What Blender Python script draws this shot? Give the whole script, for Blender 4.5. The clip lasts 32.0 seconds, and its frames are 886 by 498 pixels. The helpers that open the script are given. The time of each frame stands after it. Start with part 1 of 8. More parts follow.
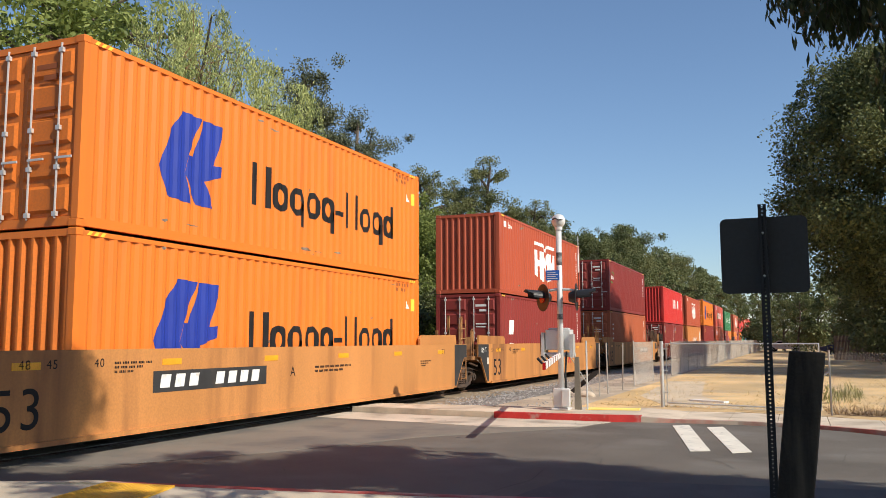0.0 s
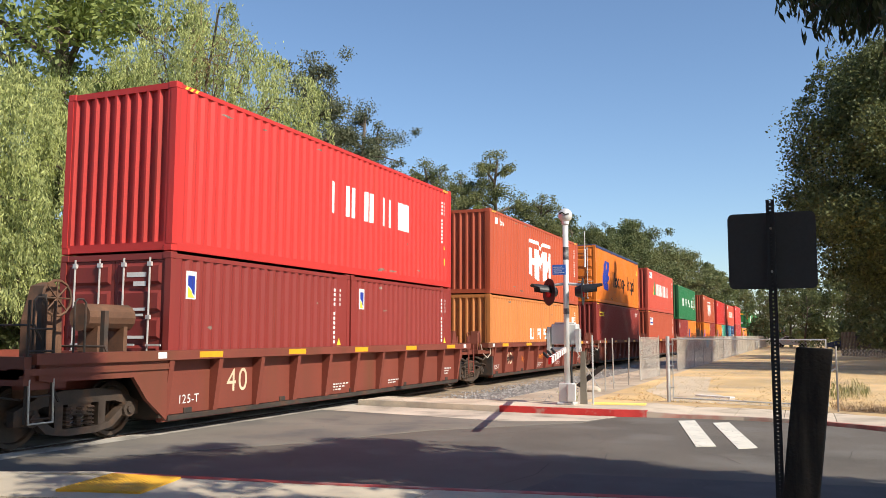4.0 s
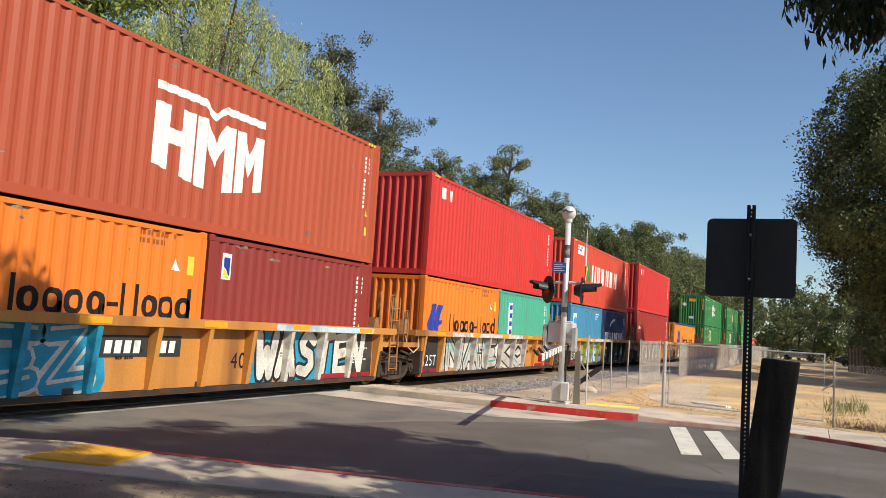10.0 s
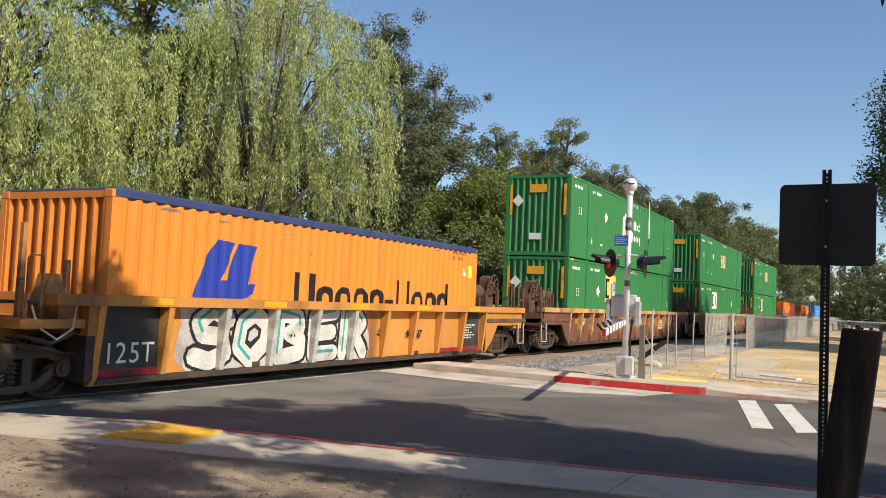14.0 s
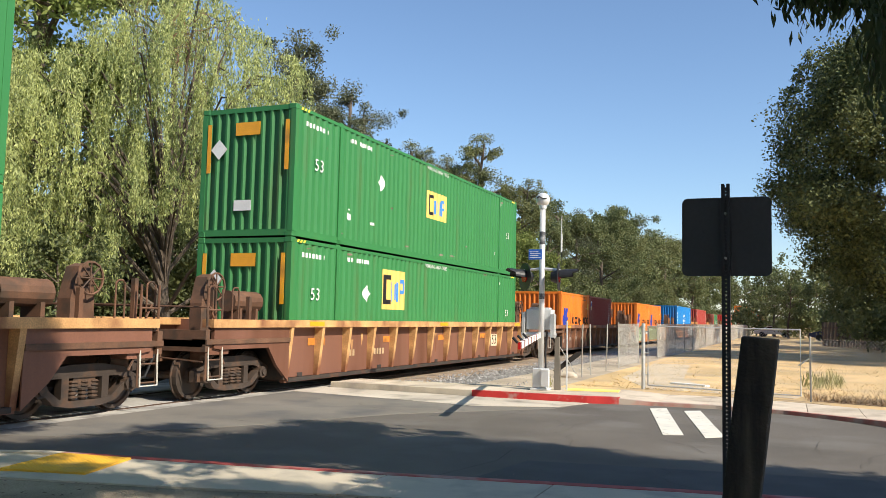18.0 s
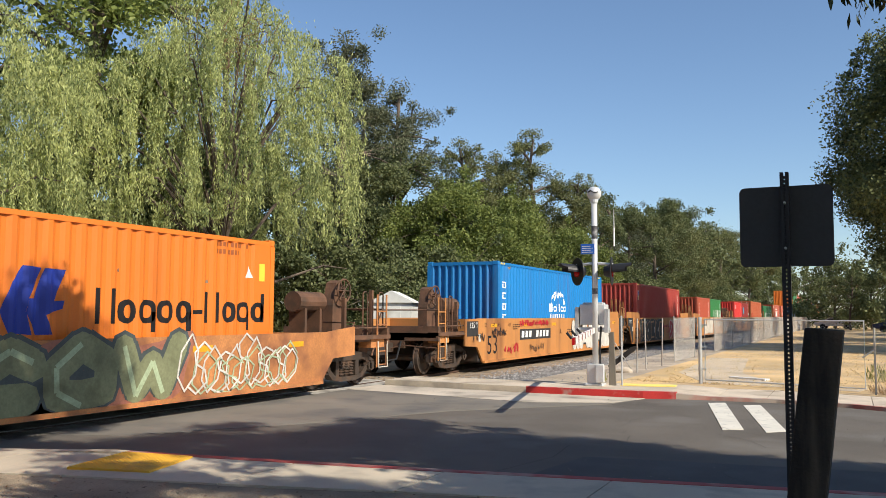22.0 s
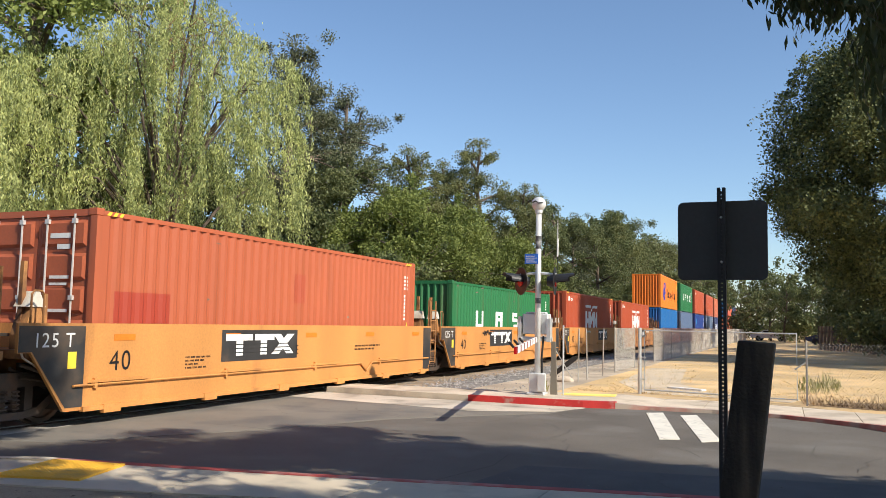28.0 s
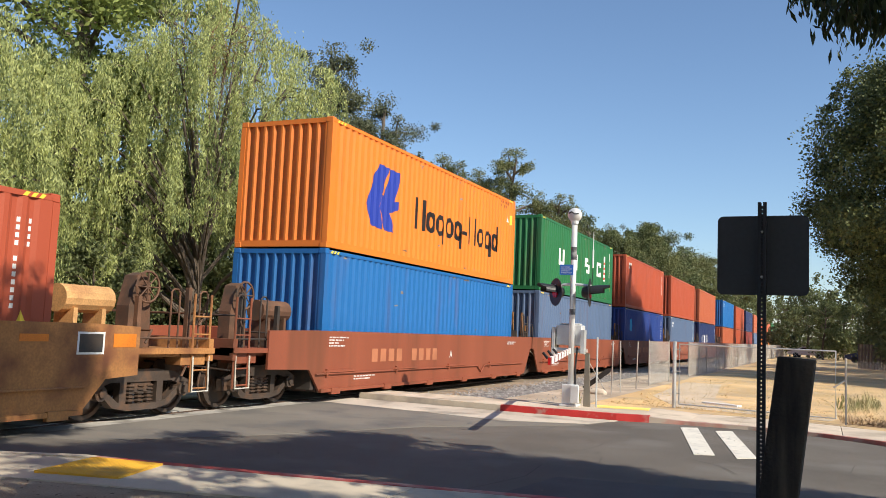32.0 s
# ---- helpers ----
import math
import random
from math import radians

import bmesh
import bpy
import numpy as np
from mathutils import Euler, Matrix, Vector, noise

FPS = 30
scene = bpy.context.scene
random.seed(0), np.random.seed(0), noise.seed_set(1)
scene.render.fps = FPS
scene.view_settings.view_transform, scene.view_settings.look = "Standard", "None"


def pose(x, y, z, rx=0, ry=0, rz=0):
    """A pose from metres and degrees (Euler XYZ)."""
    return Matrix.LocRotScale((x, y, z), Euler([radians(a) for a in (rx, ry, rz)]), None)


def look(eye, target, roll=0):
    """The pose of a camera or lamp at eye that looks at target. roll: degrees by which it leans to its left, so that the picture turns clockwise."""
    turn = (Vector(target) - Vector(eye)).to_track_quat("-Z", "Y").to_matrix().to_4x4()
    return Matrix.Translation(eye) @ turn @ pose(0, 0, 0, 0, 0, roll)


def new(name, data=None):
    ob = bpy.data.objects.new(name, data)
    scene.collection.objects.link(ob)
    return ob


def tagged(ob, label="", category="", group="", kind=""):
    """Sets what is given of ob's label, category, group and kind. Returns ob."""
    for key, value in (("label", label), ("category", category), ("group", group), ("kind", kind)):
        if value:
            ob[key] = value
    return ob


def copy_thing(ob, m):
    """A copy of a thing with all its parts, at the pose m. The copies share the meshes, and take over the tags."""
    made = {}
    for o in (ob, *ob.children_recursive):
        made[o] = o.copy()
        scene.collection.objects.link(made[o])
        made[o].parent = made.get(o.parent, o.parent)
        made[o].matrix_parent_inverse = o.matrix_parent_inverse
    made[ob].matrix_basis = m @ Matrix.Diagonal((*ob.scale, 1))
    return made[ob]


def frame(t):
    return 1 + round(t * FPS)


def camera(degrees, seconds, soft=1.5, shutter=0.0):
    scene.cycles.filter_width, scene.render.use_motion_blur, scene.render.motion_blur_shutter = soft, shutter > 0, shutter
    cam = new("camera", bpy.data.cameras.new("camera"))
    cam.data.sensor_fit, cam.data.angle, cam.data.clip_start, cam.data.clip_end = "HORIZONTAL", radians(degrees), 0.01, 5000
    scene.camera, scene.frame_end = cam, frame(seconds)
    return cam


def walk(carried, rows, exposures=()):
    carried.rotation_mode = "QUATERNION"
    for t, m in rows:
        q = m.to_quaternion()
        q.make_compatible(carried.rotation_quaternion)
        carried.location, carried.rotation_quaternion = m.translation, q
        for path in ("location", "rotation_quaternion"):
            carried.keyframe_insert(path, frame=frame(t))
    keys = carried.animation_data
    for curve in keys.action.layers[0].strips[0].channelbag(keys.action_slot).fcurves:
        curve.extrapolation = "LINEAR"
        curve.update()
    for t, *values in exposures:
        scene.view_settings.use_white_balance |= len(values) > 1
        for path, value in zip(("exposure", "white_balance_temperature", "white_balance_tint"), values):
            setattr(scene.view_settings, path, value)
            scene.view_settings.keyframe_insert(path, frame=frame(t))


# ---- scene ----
cam = camera(55.1, 32.0, soft=0.8)
PATH = [
    (0, (-0.11, -0.244, 1.607), (-0.869, 1.594, 1.822), -0.2),
    (0.5, (-0.11, -0.242, 1.61), (-0.875, 1.595, 1.816), -0.1),
    (1, (-0.11, -0.24, 1.604), (-0.851, 1.605, 1.813), 0.6),
    (1.5, (-0.111, -0.242, 1.612), (-0.845, 1.607, 1.819), 0.8),
    (2, (-0.107, -0.233, 1.609), (-0.839, 1.618, 1.812), 0.6),
    (2.5, (-0.103, -0.232, 1.613), (-0.836, 1.617, 1.813), 0.5),
    (3, (-0.11, -0.231, 1.607), (-0.841, 1.62, 1.801), 0.5),
    (3.5, (-0.108, -0.235, 1.61), (-0.85, 1.612, 1.807), 0.3),
    (5.5, (-0.132, -0.23, 1.602), (-1.002, 1.56, 1.796), 0.3),
    (6, (-0.129, -0.229, 1.604), (-0.985, 1.569, 1.786), 0.1),
    (6.5, (-0.123, -0.266, 1.6), (-0.972, 1.536, 1.783), 0.2),
    (7, (-0.117, -0.298, 1.599), (-0.95, 1.509, 1.8), 0.2),
    (7.5, (-0.122, -0.263, 1.61), (-0.942, 1.549, 1.826), 0.3),
    (8, (-0.129, -0.234, 1.613), (-0.913, 1.591, 1.849), 1.3),
    (8.5, (-0.174, -0.188, 1.603), (-0.964, 1.629, 1.876), 2.3),
    (9, (-0.117, -0.119, 1.604), (-0.932, 1.692, 1.838), 2.8),
    (9.5, (0.05, -0.057, 1.607), (-0.786, 1.751, 1.794), 3.9),
    (10, (0.095, 0.002, 1.609), (-0.708, 1.825, 1.789), 3.6),
    (10.5, (0.069, 0.012, 1.597), (-0.721, 1.845, 1.722), 3.1),
    (11, (0.064, 0.012, 1.589), (-0.744, 1.841, 1.66), 2.9),
    (11.5, (0.052, -0.002, 1.587), (-0.762, 1.824, 1.643), 3.7),
    (12, (0.048, -0.013, 1.591), (-0.786, 1.804, 1.652), 3.7),
    (12.5, (0.052, 0.008, 1.594), (-0.783, 1.824, 1.667), 3.4),
    (13, (0.053, 0.019, 1.599), (-0.822, 1.814, 1.7), 2.7),
    (13.5, (0.05, 0.035, 1.602), (-0.853, 1.816, 1.714), 2.5),
    (15.5, (0.04, 0.039, 1.594), (-0.929, 1.783, 1.732), 2.7),
    (16, (0.044, 0.032, 1.596), (-0.86, 1.81, 1.748), 2.5),
    (16.5, (0.054, 0.053, 1.597), (-0.803, 1.855, 1.745), 2.1),
    (17, (0.066, 0.075, 1.602), (-0.718, 1.911, 1.729), 2.2),
    (17.5, (0.069, 0.061, 1.603), (-0.676, 1.912, 1.744), 1.6),
    (18, (0.074, 0.057, 1.609), (-0.676, 1.904, 1.771), 1.2),
    (18.5, (0.07, 0.05, 1.61), (-0.71, 1.885, 1.775), 0.8),
    (19, (0.07, 0.028, 1.608), (-0.744, 1.847, 1.774), 0.4),
    (19.5, (0.061, 0.035, 1.608), (-0.744, 1.859, 1.773), 0.6),
    (20, (0.06, 0.055, 1.605), (-0.725, 1.888, 1.757), 0.9),
    (20.5, (0.061, 0.052, 1.606), (-0.721, 1.885, 1.775), 0.9),
    (21, (0.066, 0.039, 1.609), (-0.721, 1.869, 1.789), 0.7),
    (21.5, (0.063, 0.05, 1.611), (-0.77, 1.86, 1.782), 0.4),
    (22, (0.058, 0.058, 1.604), (-0.801, 1.858, 1.758), 0.3),
    (22.5, (0.062, 0.041, 1.606), (-0.759, 1.859, 1.753), 0.7),
    (23, (0.064, 0.041, 1.601), (-0.718, 1.876, 1.748), 0.8),
    (23.5, (0.071, 0.044, 1.606), (-0.651, 1.904, 1.754), 0.9),
    (24, (0.072, 0.055, 1.61), (-0.645, 1.917, 1.752), 0.7),
    (24.5, (0.068, 0.052, 1.609), (-0.662, 1.91, 1.744), 0.6),
    (25, (0.065, 0.053, 1.604), (-0.691, 1.899, 1.746), 0.4),
    (25.5, (0.067, 0.039, 1.605), (-0.736, 1.864, 1.767), 0.3),
    (27.5, (0.077, 0.057, 1.606), (-0.693, 1.896, 1.769), 0.7),
    (28, (0.073, 0.081, 1.609), (-0.669, 1.93, 1.782), 1.1),
    (28.5, (0.073, 0.081, 1.607), (-0.647, 1.939, 1.778), 1.4),
    (29, (0.069, 0.08, 1.607), (-0.643, 1.94, 1.785), 1.6),
    (29.5, (0.067, 0.08, 1.606), (-0.653, 1.938, 1.776), 1.7),
    (30, (0.063, 0.073, 1.607), (-0.705, 1.911, 1.788), 1.8),
    (30.5, (0.058, 0.062, 1.603), (-0.735, 1.889, 1.789), 2.0),
    (31, (0.057, 0.065, 1.602), (-0.749, 1.886, 1.785), 2.3),
    (31.5, (0.058, 0.046, 1.606), (-0.775, 1.855, 1.794), 2.2),
    (32, (0.061, 0.028, 1.607), (-0.754, 1.845, 1.798), 2.4),
]
walk(cam, [(t, look(eye, target, roll)) for t, eye, target, roll in PATH],
     exposures=[(0, 0.15), (1, 0.05), (2, 0.27), (3, 0.43), (6, 0.20), (11, 0.10), (13, 0.12), (16, 0.45), (18, 0.51), (20, 0.37), (21, 0.45), (22, 0.25), (23, 0.38), (25, 0.45), (28, 0.40), (30, 0.37), (31, 0.29), (32, 0.33)])

# ---------------------------------------------------------------- light
SUN_AZ, SUN_EL = radians(-17.0), radians(39.1)
world = bpy.data.worlds.new("sky")
scene.world = world
world.use_nodes = True
wn = world.node_tree.nodes
sky = wn.new("ShaderNodeTexSky")
sky.sky_type = "NISHITA"
sky.sun_disc = False
sky.sun_elevation = SUN_EL
sky.sun_rotation = radians(90) - SUN_AZ
sky.air_density, sky.dust_density, sky.ozone_density = 1.0, 0.5, 4.0
world.node_tree.links.new(sky.outputs[0], wn["Background"].inputs[0])
wn["Background"].inputs[1].default_value = 0.122
sun = new("sun", bpy.data.lights.new("sun", "SUN"))
sun.data.energy, sun.data.angle, sun.data.color = 4.8, radians(0.53), (1.0, 0.92, 0.78)
_sd = Vector((math.cos(SUN_EL) * math.cos(SUN_AZ), math.cos(SUN_EL) * math.sin(SUN_AZ), math.sin(SUN_EL)))
sun.matrix_world = look(_sd * 60, (0, 0, 0))


# ---------------------------------------------------------------- materials
def material(name, colour, rough=0.6, metal=0.0, vary=0.12, grain=6.0, fine=60.0, bump=0.0, stain=None, stain_amount=0.0,
             stain_scale=1.2, islands=0.0, objects=0.0, streak=False, spec=0.4):
    """A painted, stained or grainy surface: two scales of variation, optional stains, fine relief."""
    m = bpy.data.materials.new(name)
    m.use_nodes = True
    nt = m.node_tree
    n, l = nt.nodes, nt.links
    b = n["Principled BSDF"]
    b.inputs["Roughness"].default_value = rough
    b.inputs["Metallic"].default_value = metal
    b.inputs["Specular IOR Level"].default_value = spec
    co = n.new("ShaderNodeTexCoord")
    mp = n.new("ShaderNodeMapping")
    l.new(co.outputs["Object"], mp.inputs[0])
    if streak:
        mp.inputs["Scale"].default_value = (1, 1, 0.14)

    def noise_tex(scale, detail=4.0, vec=None):
        t = n.new("ShaderNodeTexNoise")
        t.inputs["Scale"].default_value = scale
        t.inputs["Detail"].default_value = detail
        l.new((vec or co.outputs["Object"]), t.inputs["Vector"])
        return t.outputs["Fac"]

    def mix(kind, fac, a, bb):
        x = n.new("ShaderNodeMix")
        x.data_type, x.blend_type = "RGBA", kind
        for sock, v in ((x.inputs["Factor"], fac), (x.inputs["A"], a), (x.inputs["B"], bb)):
            if hasattr(v, "links"):
                l.new(v, sock)
            else:
                sock.default_value = v
        return x.outputs["Result"]

    def ramp(fac, lo, hi, a=0.0, z=1.0):
        r = n.new("ShaderNodeMapRange")
        for k, v in (("From Min", lo), ("From Max", hi), ("To Min", a), ("To Max", z)):
            r.inputs[k].default_value = v
        l.new(fac, r.inputs["Value"])
        return r.outputs["Result"]

    c = (*colour, 1)
    big = noise_tex(grain * 0.35, 5.0, mp.outputs[0])
    tone = ramp(big, 0.3, 0.7, 1 - vary, 1 + vary)
    comb = n.new("ShaderNodeCombineColor")
    for i in range(3):
        l.new(tone, comb.inputs[i])
    out = mix("MULTIPLY", 1.0, c, comb.outputs[0])
    small = noise_tex(fine, 3.0)
    t2 = ramp(small, 0.3, 0.7, 1 - vary * 0.7, 1 + vary * 0.7)
    comb2 = n.new("ShaderNodeCombineColor")
    for i in range(3):
        l.new(t2, comb2.inputs[i])
    out = mix("MULTIPLY", 1.0, out, comb2.outputs[0])
    if stain is not None:
        s = ramp(noise_tex(stain_scale, 8.0, mp.outputs[0]), 0.62 - 0.25 * stain_amount, 0.80 - 0.2 * stain_amount)
        out = mix("MIX", s, out, (*stain, 1))
    for amount, sock in ((islands, "i"), (objects, "o")):
        if amount:
            src = n.new("ShaderNodeNewGeometry").outputs["Random Per Island"] if sock == "i" else n.new("ShaderNodeObjectInfo").outputs["Random"]
            t3 = ramp(src, 0, 1, 1 - amount, 1 + amount)
            cb = n.new("ShaderNodeCombineColor")
            for i in range(3):
                l.new(t3, cb.inputs[i])
            out = mix("MULTIPLY", 1.0, out, cb.outputs[0])
    l.new(out, b.inputs["Base Color"])
    l.new(ramp(small, 0.2, 0.8, max(0.05, rough - 0.1), min(1, rough + 0.1)), b.inputs["Roughness"])
    if bump:
        bp = n.new("ShaderNodeBump")
        bp.inputs["Strength"].default_value = 0.6
        bp.inputs["Distance"].default_value = bump
        l.new(small, bp.inputs["Height"])
        l.new(bp.outputs[0], b.inputs["Normal"])
    return m


def leaf_material(name, a, bcol, trans=0.35):
    m = bpy.data.materials.new(name)
    m.use_nodes = True
    n, l = m.node_tree.nodes, m.node_tree.links
    b = n["Principled BSDF"]
    b.inputs["Roughness"].default_value = 0.55
    b.inputs["Specular IOR Level"].default_value = 0.3
    g = n.new("ShaderNodeNewGeometry")
    co = n.new("ShaderNodeTexCoord")
    t = n.new("ShaderNodeTexNoise")
    t.inputs["Scale"].default_value = 0.55
    t.inputs["Detail"].default_value = 3
    l.new(co.outputs["Object"], t.inputs["Vector"])
    add = n.new("ShaderNodeMath")
    add.operation = "MULTIPLY_ADD"
    add.inputs[1].default_value = 0.55
    l.new(g.outputs["Random Per Island"], add.inputs[0])
    l.new(t.outputs["Fac"], add.inputs[2])
    r = n.new("ShaderNodeValToRGB")
    r.color_ramp.elements[0].position, r.color_ramp.elements[0].color = 0.35, (*a, 1)
    r.color_ramp.elements[1].position, r.color_ramp.elements[1].color = 1.0, (*bcol, 1)
    l.new(add.outputs[0], r.inputs[0])
    l.new(r.outputs[0], b.inputs["Base Color"])
    tr = n.new("ShaderNodeBsdfTranslucent")
    l.new(r.outputs[0], tr.inputs[0])
    mx = n.new("ShaderNodeMixShader")
    mx.inputs[0].default_value = trans
    l.new(b.outputs[0], mx.inputs[1])
    l.new(tr.outputs[0], mx.inputs[2])
    l.new(mx.outputs[0], n["Material Output"].inputs[0])
    return m


RUST = (0.16, 0.055, 0.025)
PAINT = {}


def paint(name, colour, rust=0.12, rough=0.5):
    """Weathered vehicle paint with rust stains running down."""
    if name not in PAINT:
        PAINT[name] = material(name + "_paint", colour, rough, 0.0, 0.05, 2.0, 40, 0.0, tuple(0.72 * v + 0.28 * r for v, r in zip(colour, RUST)),
                               rust, 1.6, objects=0.05, streak=True)
    return PAINT[name]


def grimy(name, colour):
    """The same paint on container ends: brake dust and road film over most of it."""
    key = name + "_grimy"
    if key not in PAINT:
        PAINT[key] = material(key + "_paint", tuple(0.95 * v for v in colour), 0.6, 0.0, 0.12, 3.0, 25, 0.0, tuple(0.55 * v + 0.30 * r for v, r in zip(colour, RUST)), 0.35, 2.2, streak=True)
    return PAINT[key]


COL = dict(orange=(0.74, 0.19, 0.022), deep_orange=(0.66, 0.13, 0.03), hmm=(0.41, 0.080, 0.036), maroon=(0.24, 0.034, 0.028), redbrown=(0.42, 0.085, 0.045), wine=(0.38, 0.055, 0.042), vermilion=(0.60, 0.075, 0.038), faded_red=(0.52, 0.085, 0.055),
           red=(0.56, 0.038, 0.032), coral=(0.44, 0.112, 0.050), tan=(0.55, 0.20, 0.06), green=(0.022, 0.155, 0.055), leafgreen=(0.035, 0.19, 0.055),
           teal=(0.07, 0.36, 0.25), lightblue=(0.06, 0.25, 0.42), navy=(0.018, 0.035, 0.115), blue=(0.014, 0.13, 0.37), skyblue=(0.01, 0.19, 0.50),
           slate=(0.10, 0.15, 0.25), royal=(0.02, 0.05, 0.22), greybrown=(0.22, 0.09, 0.07), global_red=(0.34, 0.035, 0.03), yellow_orange=(0.78, 0.25, 0.03))
WHITE = material("white_paint", (0.78, 0.77, 0.74), 0.5, vary=0.06, stain=(0.5, 0.42, 0.36), stain_amount=0.1, stain_scale=5)
BROWNST = material("brown_stencil", (0.30, 0.08, 0.02), 0.6)
BLACKP = material("black_paint", (0.018, 0.017, 0.018), 0.6, vary=0.2, spec=0.15)
BLUEP = material("blue_paint", (0.02, 0.045, 0.33), 0.5, vary=0.08)
YELLOWP = material("yellow_reflector", (0.80, 0.36, 0.02), 0.35, vary=0.12, stain=(0.3, 0.14, 0.04), stain_amount=0.2)
YELLOWL = material("yellow_label", (0.85, 0.62, 0.06), 0.4, vary=0.06)
STEEL = material("dark_steel", (0.045, 0.036, 0.030), 0.7, 0.0, 0.3, 5, 50, 0.002, (0.10, 0.05, 0.03), 0.5, 3, objects=0.12)
BRIGHT = material("worn_steel", (0.45, 0.43, 0.41), 0.3, 0.9, 0.1)
GALV = material("galvanised_steel", (0.55, 0.55, 0.54), 0.45, 0.35, 0.12, 8, 50, stain=(0.35, 0.32, 0.29), stain_amount=0.2)
RUBBER = material("black_rubber", (0.012, 0.012, 0.013), 0.75, vary=0.2)
RODM = material("galvanised_rod", (0.62, 0.60, 0.58), 0.4, 0.3, 0.1)


# ---------------------------------------------------------------- mesh tools
def box(bm, x0, x1, y0, y1, z0, z1):
    v = [bm.verts.new((x, y, z)) for x in (x0, x1) for y in (y0, y1) for z in (z0, z1)]
    for f in ((0, 1, 3, 2), (4, 6, 7, 5), (0, 4, 5, 1), (2, 3, 7, 6), (0, 2, 6, 4), (1, 5, 7, 3)):
        bm.faces.new([v[i] for i in f])
    return bm


def prism(bm, pts, axis, a, b):
    """A polygon of two coordinates drawn out along an axis ("x", "y" or "z") from a to b."""
    def at(p, h):
        return {"x": (h, p[0], p[1]), "y": (p[0], h, p[1]), "z": (p[0], p[1], h)}[axis]
    lo, hi = [bm.verts.new(at(p, a)) for p in pts], [bm.verts.new(at(p, b)) for p in pts]
    n = len(pts)
    bm.faces.new(lo)
    bm.faces.new(hi[::-1])
    for i in range(n):
        bm.faces.new((lo[i], hi[i], hi[(i + 1) % n], lo[(i + 1) % n]))
    return bm


def tube(bm, pts, r, sides=6, r2=None, cap=True):
    """A round bar through points."""
    rings, pts = [], [Vector(p) for p in pts]
    for i, p in enumerate(pts):
        d = ((pts[min(i + 1, len(pts) - 1)] - p).normalized() + (p - pts[max(i - 1, 0)]).normalized()).normalized()
        u = d.cross(Vector((0, 0, 1)) if abs(d.z) < 0.9 else Vector((1, 0, 0))).normalized()
        w = d.cross(u)
        rr = r if r2 is None else r + (r2 - r) * i / (len(pts) - 1)
        rings.append([bm.verts.new(p + rr * (math.cos(a) * u + math.sin(a) * w)) for a in (2 * math.pi * k / sides for k in range(sides))])
    for a, b in zip(rings, rings[1:]):
        for k in range(sides):
            bm.faces.new((a[k], a[(k + 1) % sides], b[(k + 1) % sides], b[k]))
    if cap:
        bm.faces.new(rings[0][::-1])
        bm.faces.new(rings[-1])
    return bm


def mesh_of(name, bm, mats, smooth=False):
    bmesh.ops.recalc_face_normals(bm, faces=bm.faces)
    me = bpy.data.meshes.new(name)
    bm.to_mesh(me)
    bm.free()
    for m in (mats if isinstance(mats, (list, tuple)) else (mats,)):
        me.materials.append(m)
    if smooth:
        me.shade_smooth()
    return me


def part(name, bm, mat, parent=None, label="", smooth=False):
    """Links a bmesh (or a mesh that is shared) as one mesh object under a thing or a part."""
    me = bm if isinstance(bm, bpy.types.Mesh) else mesh_of(name, bm, mat, smooth)
    ob = new(name, me)
    if parent is not None:
        ob.parent = parent
    if label:
        ob["label"] = label
    return ob


def again(name, me, parent, place=(0, 0, 0), label=""):
    ob = part(name, me, None, parent, label)
    ob.location = place
    return ob


def B():
    return bmesh.new()


def thing(name, label, category, group="", place=(0, 0, 0)):
    ob = new(name)
    ob.empty_display_size = 0.2
    ob.location = place
    return tagged(ob, label, category, group)


# ---------------------------------------------------------------- train: containers
TX = -10.94                      # centre of the track
PITCH, DEEP = 0.278, 0.034       # side corrugation
FLAT_OUT, SLOPE, FLAT_IN = 0.072, 0.068, 0.070
W = 1.219                        # half width of a container


def corrugation(length, start=0.14):
    """(y, depth) of the side wall from end to end: depth 0 outermost."""
    out, y = [(0.0, 0.0), (start, 0.0)], start
    while y + PITCH < length - start + 0.02:
        out += [(y + SLOPE, DEEP), (y + SLOPE + FLAT_IN, DEEP), (y + 2 * SLOPE + FLAT_IN, 0.0), (y + PITCH, 0.0)]
        y += PITCH
    out.append((length, 0.0))
    return out


CACHE = {}


def cached(key, make):
    if key not in CACHE:
        CACHE[key] = make()
    return CACHE[key]


def side_mesh(length, height, mat):
    """Corrugated side wall, outer face at x = 0, from y = 0 to length, between the rails."""
    bm = B()
    prof = corrugation(length - 0.24)
    z0, z1 = 0.16, height - 0.10
    cols = [[bm.verts.new((-d, 0.12 + y, z)) for z in (z0, z1)] for y, d in prof]
    for a, b in zip(cols, cols[1:]):
        bm.faces.new((a[0], b[0], b[1], a[1]))
    return mesh_of("side_panel", bm, mat)


